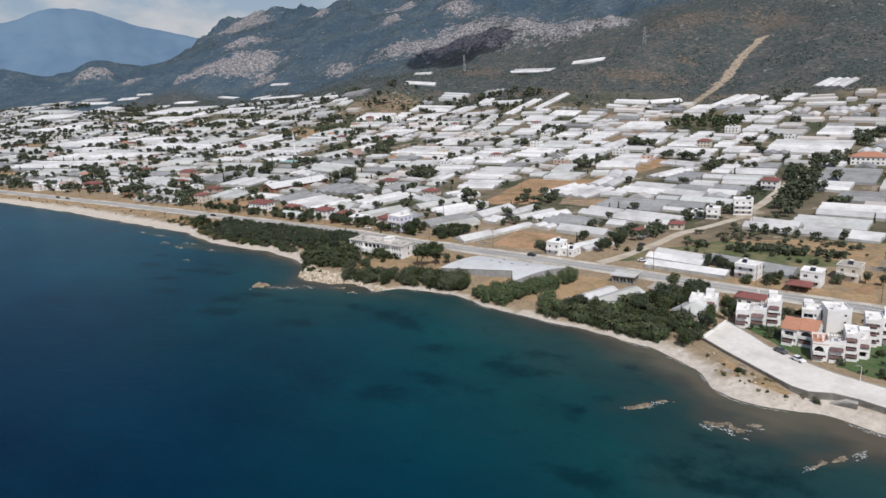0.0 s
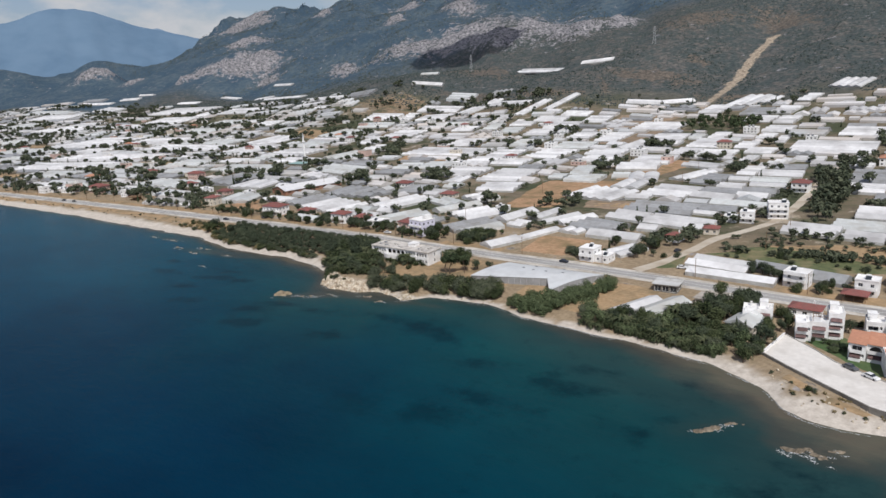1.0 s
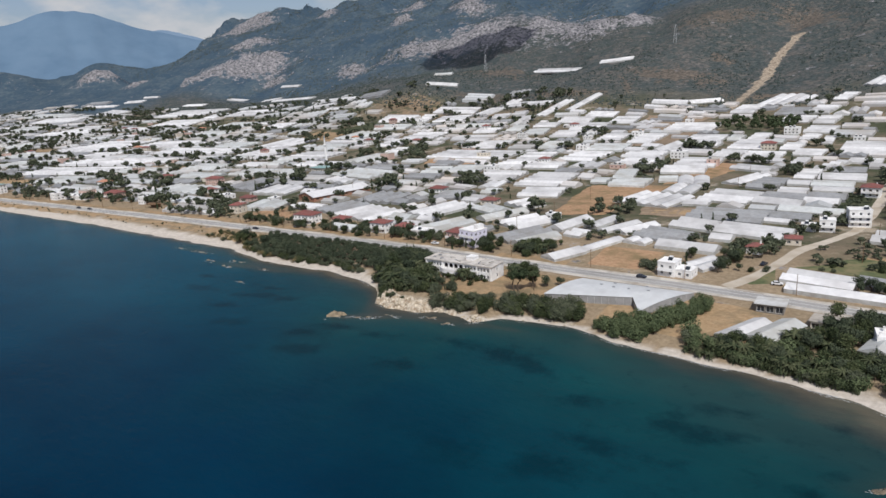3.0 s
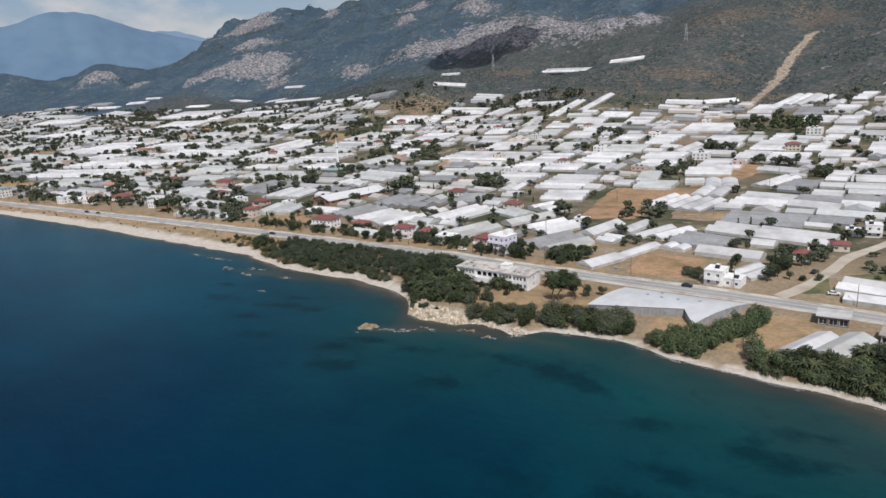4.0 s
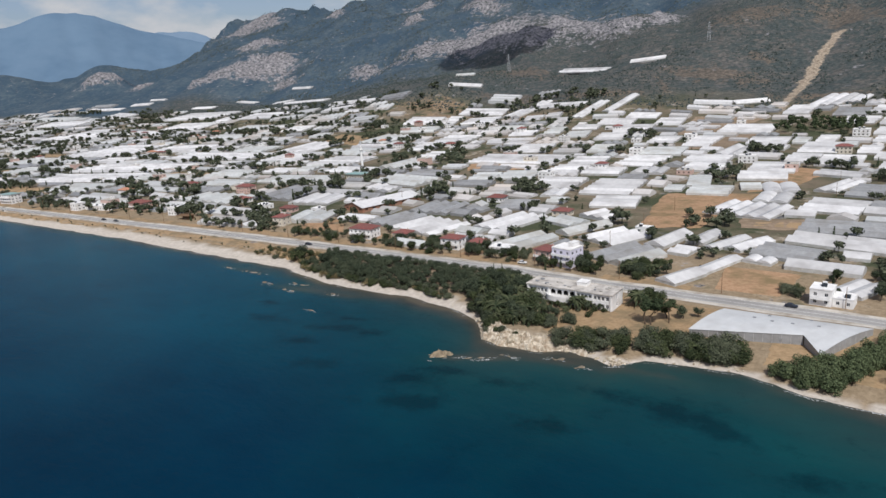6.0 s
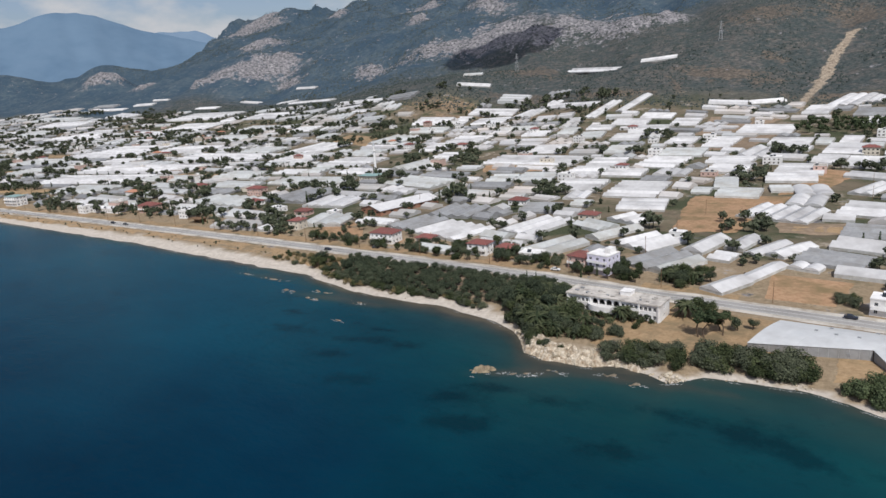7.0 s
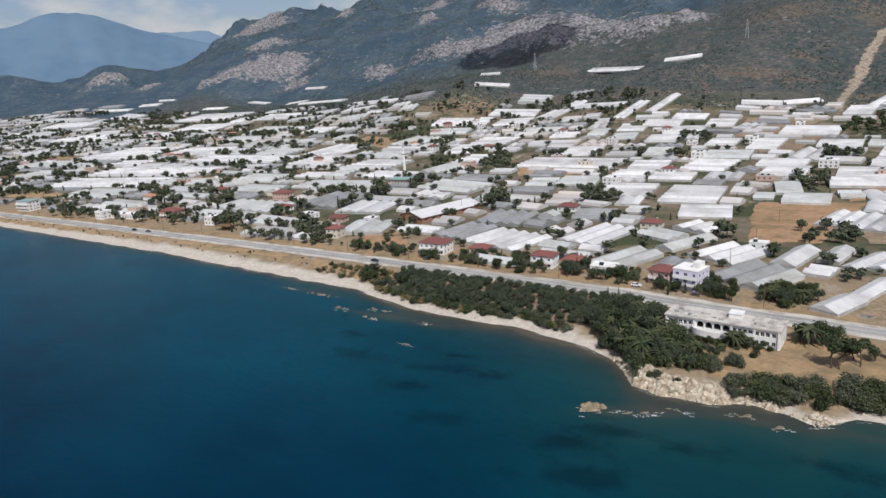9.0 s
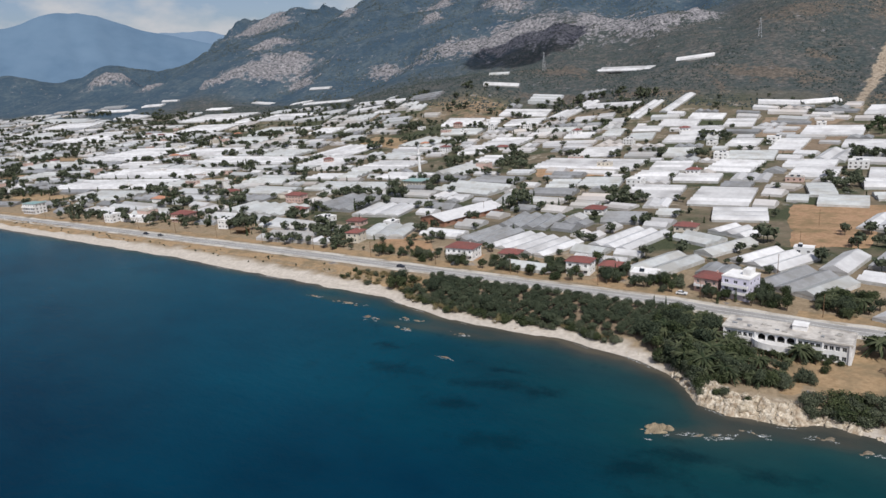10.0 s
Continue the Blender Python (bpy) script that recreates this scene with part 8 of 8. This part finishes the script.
# shade trees beside the villas
for x, y, h in ((-29.6, 241, 5.5), (-31.5, 239.5, 5.0), (-9.7, 233, 5.5), (-11.2, 231, 4.5), (-38.6, 227.6, 2.6), (-46.5, 236.5, 5.5), (-48.5, 233.5, 5.0), (-47.5, 240, 5.0), (-13.5, 229, 4.0), (-2.5, 221, 3.2), (-1, 216, 1.8), (-4.5, 208.5, 1.4)):
    plant("tree", x, y, h)
# gardens of the villas
for _ in range(46):
    x, y = random.uniform(-48, 4), random.uniform(203, 262)
    if is_free(x, y, 0.8) and y > 236 - (x + 46) * 0.72 and not on_road(x, y):
        plant(random.choice(("bush", "tree", "oleander")), x, y, random.uniform(1.2, 3.4))
# trees between the plots
for _ in range(150):
    x, y = random.uniform(-520, 10), random.uniform(290, 345)
    for _ in range(random.randint(1, 3)):
        px, py = x + random.gauss(0, 4), y + random.gauss(0, 2.5)
        if is_free(px, py, 0.6) and not on_road(px, py) and not any(a < px < c and b < py < d for a, b, c, d in OPEN[:1] + OPEN[7:8] + OPEN[14:15]):
            plant(random.choice(("tree", "tree", "bush", "orchard")), px, py, random.uniform(2.2, 5.2))
for _ in range(1500):
    y = 296 + 640 * random.random() ** 1.3
    x = random.uniform(-1700 if y > 420 else -1000, 20)
    k = random.randint(1, 4)
    for _ in range(k):
        px, py = x + random.gauss(0, 5), y + random.gauss(0, 3.5)
        if is_free(px, py, 0.8) and not in_open(px, py) and not on_road(px, py):
            plant(random.choice(("tree", "tree", "tree", "orchard", "cypress")), px, py, random.uniform(3.0, 7.5))
# thicker groves over the far shore and the foot of the hills
for _ in range(620):
    y = random.uniform(300, 960)
    x = random.uniform(-2000 if y > 380 else -1300, -480)
    lump = random.randint(2, 9)
    for _ in range(lump):
        px, py = x + random.gauss(0, 11), y + random.gauss(0, 5)
        if is_free(px, py, -1.0) and not on_road(px, py):
            plant(random.choice(("tree", "tree", "tree", "orchard", "cypress")), px, py, random.uniform(5.0, 10.0))
for _ in range(300):
    x, y = random.uniform(-2900, -1850), random.uniform(330, 1040)
    for _ in range(random.randint(2, 8)):
        px, py = x + random.gauss(0, 16), y + random.gauss(0, 6)
        if is_free(px, py, -1.0) and py > shore(px) + 40 and py < 860 + 0.1 * (px + 2900):
            plant("tree", px, py, random.uniform(4.5, 8.0))
# hedge and weedy bushes along the meadow behind the glasshouses
for _ in range(95):
    t = random.random()
    x, y = -88 + 66 * t + random.gauss(0, 1.5), 321 + 6 * t + random.gauss(0, 2.2)
    if is_free(x, y, 0.3) and not -75 < x < -68:
        plant(random.choice(("bush", "tree", "bush")), x, y, random.uniform(1.6, 4.2))
# trees and yards round the houses by the side road
for x0, x1, y0, y1, k in ((-112, -84, 340, 362, 26), (-106, -76, 372, 400, 30), (-92, -70, 404, 480, 26), (-78, -12, 322, 352, 80), (-64, -20, 354, 362, 14)):
    for _ in range(k):
        x, y = random.uniform(x0, x1), random.uniform(y0, y1)
        side = float(np.interp(y, [q[1] for q in SIDE], [q[0] for q in SIDE]))
        if is_free(x, y, 0.2) and abs(x - side) > 4.5:
            plant(random.choice(("tree", "bush", "tree")) if y0 != 322 else "bush", x, y, random.uniform(2.5, 5.5) if y0 != 322 else random.uniform(1.2, 3.2), None, 1.2)
# dark trees round the red-roofed houses on the road
for cx, cy, sx, k in ((-322, 297, 9, 9), (-300, 300, 8, 8), (-345, 296, 8, 8), (-380, 297, 7, 5), (-272, 296, 6, 6)):
    for _ in range(k):
        x, y = random.gauss(cx, sx), random.gauss(cy, 5)
        if is_free(x, y, -0.6) and not on_road(x, y) and y < 319:
            plant(random.choice(("tree", "tree", "bush")), x, y, random.uniform(3.5, 6.0), None, 1.15)
for cx, cy, sx, k in ((-335, 300, 12, 12), (-300, 296, 10, 8), (-285, 297, 7, 6), (-400, 300, 10, 6), (-470, 300, 16, 12), (-495, 305, 12, 10), (-235, 294, 6, 6), (-208, 292, 6, 6)):
    for _ in range(k):
        x, y = random.gauss(cx, sx), random.gauss(cy, 4)
        if is_free(x, y, 0.3) and not on_road(x, y) and y < 322:
            plant(random.choice(("tree", "tree", "bush")), x, y, random.uniform(3.5, 6.5), None, 1.2)
# thin shade trees in the open plots and along their edges
for _ in range(90):
    x, y = random.uniform(-760, -560), random.uniform(700, 860)
    if is_free(x, y, 1.0):
        plant("tree", x, y, random.uniform(3, 6))


# ---- the trees of the far plain ----
def far_trees():
    rng = random.Random(9)
    plans = {}
    for kind in ("tree", "pine", "cypress"):
        shapes = []
        for s in range(4):
            src = leafy("crown", M["leaf"], {"tree": crown_blobs(s, 6, 0.26, 0.42, 0.80, 0.16, 0.26), "pine": crown_blobs(s + 30, 7, 0.26, 0.45, 0.85, 0.12, 0.2), "cypress": [(0, 0, 0.12 + 0.085 * i, 0.10 - 0.0075 * i) for i in range(10)]}[kind], 110, 0.115 if kind != "cypress" else 0.07, s)
            v = np.empty(len(src.vertices) * 3)
            src.vertices.foreach_get("co", v)
            v = v.reshape(-1, 3)
            f = np.array([tuple(q.vertices) for q in src.polygons])
            post = np.array([(0.03, 0, -0.1), (-0.015, 0.026, -0.1), (-0.015, -0.026, -0.1), (0.02, 0, 0.5), (-0.01, 0.017, 0.5), (-0.01, -0.017, 0.5)])
            pf = np.array([(0, 1, 4), (0, 4, 3), (1, 2, 5), (1, 5, 4), (2, 0, 3), (2, 3, 5)]) + len(v)
            shapes.append((np.vstack([v, post]), np.vstack([f, pf])))
            bpy.data.meshes.remove(src)
        plans[kind] = shapes
    # far trees take the paler olive leaves, imitating the haze over the plain
    for kind, mat, words in (("tree", "olive", "haze-paled green trees dotted between the greenhouses"), ("pine", "pine", "dense dark pine grove"), ("cypress", "pine", "slim dark cypresses between the plots")):
        vs, fs, n = [], [], 0
        for k, x, y, h, broad in FAR:
            k = k if k in ("pine", "cypress") else "tree"
            if k != kind:
                continue
            v, f = rng.choice(plans[kind])
            a = rng.uniform(0, 6.28)
            c, s = math.cos(a), math.sin(a)
            q = h * broad * rng.uniform(0.9, 1.3)
            vs.append(np.stack([x + (v[:, 0] * c - v[:, 1] * s) * q, y + (v[:, 0] * s + v[:, 1] * c) * q, ground_z(x, y) - 0.1 + v[:, 2] * h], -1))
            fs.append(f + n)
            n += len(v)
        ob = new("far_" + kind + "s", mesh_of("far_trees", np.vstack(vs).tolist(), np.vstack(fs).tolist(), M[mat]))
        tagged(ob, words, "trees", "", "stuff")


far_trees()


# ---- scrub on the hills ----
def hill_scrub():
    rng = np.random.default_rng(4)
    n = 44000
    y = 880 + 1150 * rng.random(n) ** 1.25
    x = -2500 + 2600 * rng.random(n)
    x = np.where(y < 1350, -1500 + 1560 * rng.random(n), x)
    keep = (fractal(x / 60, y / 60, 3, 51) > -0.35) & (np.abs(x + 0.0 - np.interp(y, [p[1] for p in BREAK], [p[0] for p in BREAK])) > 9)
    for tx, ty, c, s, a, b in TAKEN:
        dx, dy = x - tx, y - ty
        keep &= ~((np.abs(dx * c + dy * s) < a + 2) & (np.abs(dy * c - dx * s) < b + 2))
    keep &= (crags(x, y) < 0.5) | (rng.random(n) < 0.45)
    x, y = x[keep], y[keep]
    z = height(x, y)
    r = rng.uniform(0.6, 1.7, len(x)) * np.interp(y, (880, 2000), (1.0, 1.9))
    ring = np.array([(math.cos(a), math.sin(a)) for a in np.linspace(0, 2 * math.pi, 6)[:5]])
    jig = rng.uniform(0.7, 1.3, (len(x), 11))
    v = np.empty((len(x), 11, 3))
    for k in range(5):
        v[:, k, 0], v[:, k, 1], v[:, k, 2] = x + ring[k, 0] * r * jig[:, k], y + ring[k, 1] * r * jig[:, k], z - 0.3
        v[:, k + 5, 0], v[:, k + 5, 1], v[:, k + 5, 2] = x + ring[k, 0] * r * 0.72 * jig[:, k + 5], y + ring[k, 1] * r * 0.72 * jig[:, k + 5], z + r * 0.75 * jig[:, k]
    v[:, 10, 0], v[:, 10, 1], v[:, 10, 2] = x, y, z + r * 1.15 * jig[:, 10]
    tri = []
    for k in range(5):
        j = (k + 1) % 5
        tri += [(k, j, j + 5), (k, j + 5, k + 5), (k + 5, j + 5, 10)]
    near = y < 1150
    v[:, 10, 2] = np.where(near, v[:, 10, 2], z + r * 0.95)
    full = (np.array(tri)[None] + (np.flatnonzero(near) * 11)[:, None, None]).reshape(-1, 3)
    cone = np.array([(k, (k + 1) % 5, 10) for k in range(5)])
    faces = np.vstack([full, (cone[None] + (np.flatnonzero(~near) * 11)[:, None, None]).reshape(-1, 3)])
    ob = new("hill_scrub", mesh_of("hill_scrub", v.reshape(-1, 3).tolist(), faces.tolist(), M["scrub"]))
    tagged(ob, "dark olive-green scrub bushes scattered over the hills", "scrub", "", "stuff")


hill_scrub()


# ---- the far range ----
def far_range(near, back, azimuths, heights, material, label, seed):
    """A long mountain behind the plain's end, haze put into its blue colour; heights are the degrees to which it rises.
    """
    eye = Vector((-96, 16))
    rows = []
    n, m = 120, 14
    for i in range(n + 1):
        deg = -78 + 36 * i / n
        az = radians(deg)
        el = sum(float(np.interp(deg + o, azimuths, heights)) for o in (-0.6, -0.3, 0, 0.3, 0.6)) / 5 + 0.03 * fractal(deg * 1.6, 0.0, 3, seed)
        row = []
        for j in range(m + 1):
            t = j / m
            dist = near + (back - near) * t
            crest = math.tan(radians(el)) * back + 93
            z = 60 + (crest - 60) * (t ** 1.35) + 12 * math.sin(math.pi * t) * fractal(deg * 0.9, t * 3.0, 3, seed + 1)
            row.append((eye.x + math.sin(az) * dist, eye.y + math.cos(az) * dist, z))
        rows.append(row)
    verts = [p for row in rows for p in row]
    faces = [(i * (m + 1) + j, (i + 1) * (m + 1) + j, (i + 1) * (m + 1) + j + 1, i * (m + 1) + j + 1) for i in range(n) for j in range(m)]
    ob = new("backdrop", mesh_of("backdrop", verts, faces, M[material], True))
    tagged(ob, label, "mountain", "", "structure")


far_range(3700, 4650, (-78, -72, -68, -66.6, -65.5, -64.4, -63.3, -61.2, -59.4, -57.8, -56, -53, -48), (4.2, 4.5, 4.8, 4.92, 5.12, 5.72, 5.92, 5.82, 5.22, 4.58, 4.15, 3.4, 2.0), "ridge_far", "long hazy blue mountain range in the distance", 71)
far_range(4800, 5600, (-78, -66, -60, -57, -55.6, -53.2, -52, -50, -44), (3.6, 4.0, 4.2, 4.36, 4.32, 4.38, 4.15, 4.0, 3.6), "ridge_farther", "pale haze-blue mountain ridge behind the first range", 81)


# ---- the cloud whose shade lies on the hill ----
def shade_cloud():
    target = Vector((-838, 1298, 135))
    p = target + SUN * (700 / SUN.z)
    bm = bmesh.new()
    bmesh.ops.create_icosphere(bm, subdivisions=4, radius=1.0)
    for v in bm.verts:
        k = 1 + 0.4 * noise.noise(v.co * 1.6) + 0.22 * noise.noise(v.co * 4.1)
        v.co = Vector((v.co.x * k * 112, v.co.y * k * 112, max(-0.3, v.co.z) * k * 34))
    me = bpy.data.meshes.new("cloud")
    bm.to_mesh(me)
    bm.free()
    me.materials.append(M["cloud"])
    ob = new("cloud", me)
    ob.matrix_basis = Matrix.Translation(p)
    tagged(ob, "small white cumulus cloud above the hills", "cloud")


shade_cloud()

# ---- vehicles, lamps, poles ----
def car(x, y, yaw, paint, label, z=None):
    zz = ground_z(x, y) + 0.2 if z is None else z
    base = thing("car", Matrix.Translation((x, y, zz)) @ Matrix.Rotation(radians(yaw), 4, "Z"), label, "car", "cars")
    bm = bmesh.new()
    prism(bm, ((-2.15, 0.28), (2.15, 0.28), (2.18, 0.62), (1.95, 0.82), (0.95, 0.92), (-1.75, 0.95), (-2.15, 0.85)), -0.86, 0.86)
    bmesh.ops.recalc_face_normals(bm, faces=bm.faces)
    bmesh.ops.bevel(bm, geom=bm.edges[:], offset=0.06, segments=2, affect="EDGES")
    part("body", bm, M[paint], base)
    bm = bmesh.new()
    prism(bm, ((-1.7, 0.9), (0.9, 0.9), (0.25, 1.38), (-1.25, 1.4)), -0.74, 0.74)
    bmesh.ops.recalc_face_normals(bm, faces=bm.faces)
    part("windows", bm, M["pane"], base)
    part("roof", boxes((-1.22, 0.2, -0.72, 0.72, 1.39, 1.45)), M[paint], base)
    for wx in (-1.35, 1.35):
        for wy in (-0.8, 0.8):
            bm = bmesh.new()
            tube(bm, (wx, wy - 0.11, 0.31), (wx, wy + 0.11, 0.31), 0.31, 0.31, 12)
            part("wheel", bm, M["tyre"], base)


car(-27.1, 211.5, -36, "car_grey", "grey saloon car parked on the promenade", 2.86)
car(-21.8, 207.4, -34, "car_white", "white car parked on the promenade", 2.86)
car(-396, 279.2, 1, "car_dark", "dark car driving on the coast road")
car(-612, 277.6, 2, "car_dark", "dark car on the far coast road")
car(-596, 278.0, 2, "car_grey", "grey car on the far coast road")
car(-105.2, 313.5, 76, "car_dark", "dark car on the dusty side road")
car(-372.5, 292.5, 20, "car_grey", "grey car parked by the roadside")
car(-146.5, 277.0, -2, "car_dark", "dark car on the coast road")
car(-96, 288.5, 10, "car_white", "white van-like car parked beside the road")
car(-263.5, 290.5, 5, "car_white", "white car parked before a house")


def street_lamp(x, y, yaw, h=7.0, z=None):
    base = thing("street_lamp", Matrix.Translation((x, y, ground_z(x, y) if z is None else z)) @ Matrix.Rotation(radians(yaw), 4, "Z"), "white steel street lamp with curved arm", "street lamp", "street lamps")
    bm = bmesh.new()
    tube(bm, (0, 0, -0.3), (0, 0, h), 0.09, 0.05, 8)
    part("pole", bm, M["white_metal"], base)
    bm = bmesh.new()
    tube(bm, (0, 0, h - 0.02), (0.9, 0, h + 0.25), 0.045, 0.035, 6)
    part("arm", bm, M["white_metal"], base)
    part("head", boxes((0.85, 1.45, -0.12, 0.12, h + 0.17, h + 0.29)), M["steel"], base)


street_lamp(-5.6, 200.5, 200, 4.6, 2.8)


def utility_pole(x, y, h=8.5):
    base = thing("utility_pole", Matrix.Translation((x, y, ground_z(x, y))), "slender wooden utility pole with crossarm", "pole", "utility poles")
    bm = bmesh.new()
    tube(bm, (0, 0, -0.4), (0, 0, h), 0.14, 0.09, 7)
    part("pole", bm, M["wood"], base)
    part("crossarm", boxes((-0.06, 0.06, -0.9, 0.9, h - 0.7, h - 0.58)), M["wood"], base)


for x in range(-760, 20, 42):
    utility_pole(x, float(np.interp(x, [p[0] for p in MAIN], [p[1] for p in MAIN])) + 8.6)
for x, y in ((-70, 330), (-66, 372), (-63, 420), (-235, 330), (-232, 372), (-229, 420), (-420, 345), (-417, 395), (-150, 480), (-152, 530)):
    utility_pole(x, y, 9.0)


def pylon(x, y, h):
    base = thing("pylon", Matrix.Translation((x, y, ground_z(x, y))), "grey steel lattice power pylon on the hill", "pylon", "power pylons")
    for sx in (-1, 1):
        for sy in (-1, 1):
            bm = bmesh.new()
            tube(bm, (sx * 2.4, sy * 2.4, -1.0), (sx * 0.5, sy * 0.5, h), 0.16, 0.1, 5)
            part("leg", bm, M["zinc"], base)
    bm = bmesh.new()
    n = 7
    for i in range(n):
        a, b = 2.4 - 1.9 * i / n, 2.4 - 1.9 * (i + 1) / n
        za, zb = h * i / n, h * (i + 1) / n
        for s in (-1, 1):
            tube(bm, (-a, s * a, za), (b, s * b, zb), 0.07, 0.07, 4)
            tube(bm, (s * a, -a, za), (s * b, b, zb), 0.07, 0.07, 4)
    part("bracing", bm, M["zinc"], base)
    for z, w in ((h * 0.74, 4.2), (h * 0.84, 3.6), (h * 0.94, 3.0)):
        bm = bmesh.new()
        tube(bm, (-w, 0, z), (w, 0, z), 0.12, 0.12, 5)
        part("crossarm", bm, M["zinc"], base)


pylon(-711, 1093, 30)
pylon(-387, 1147, 28)
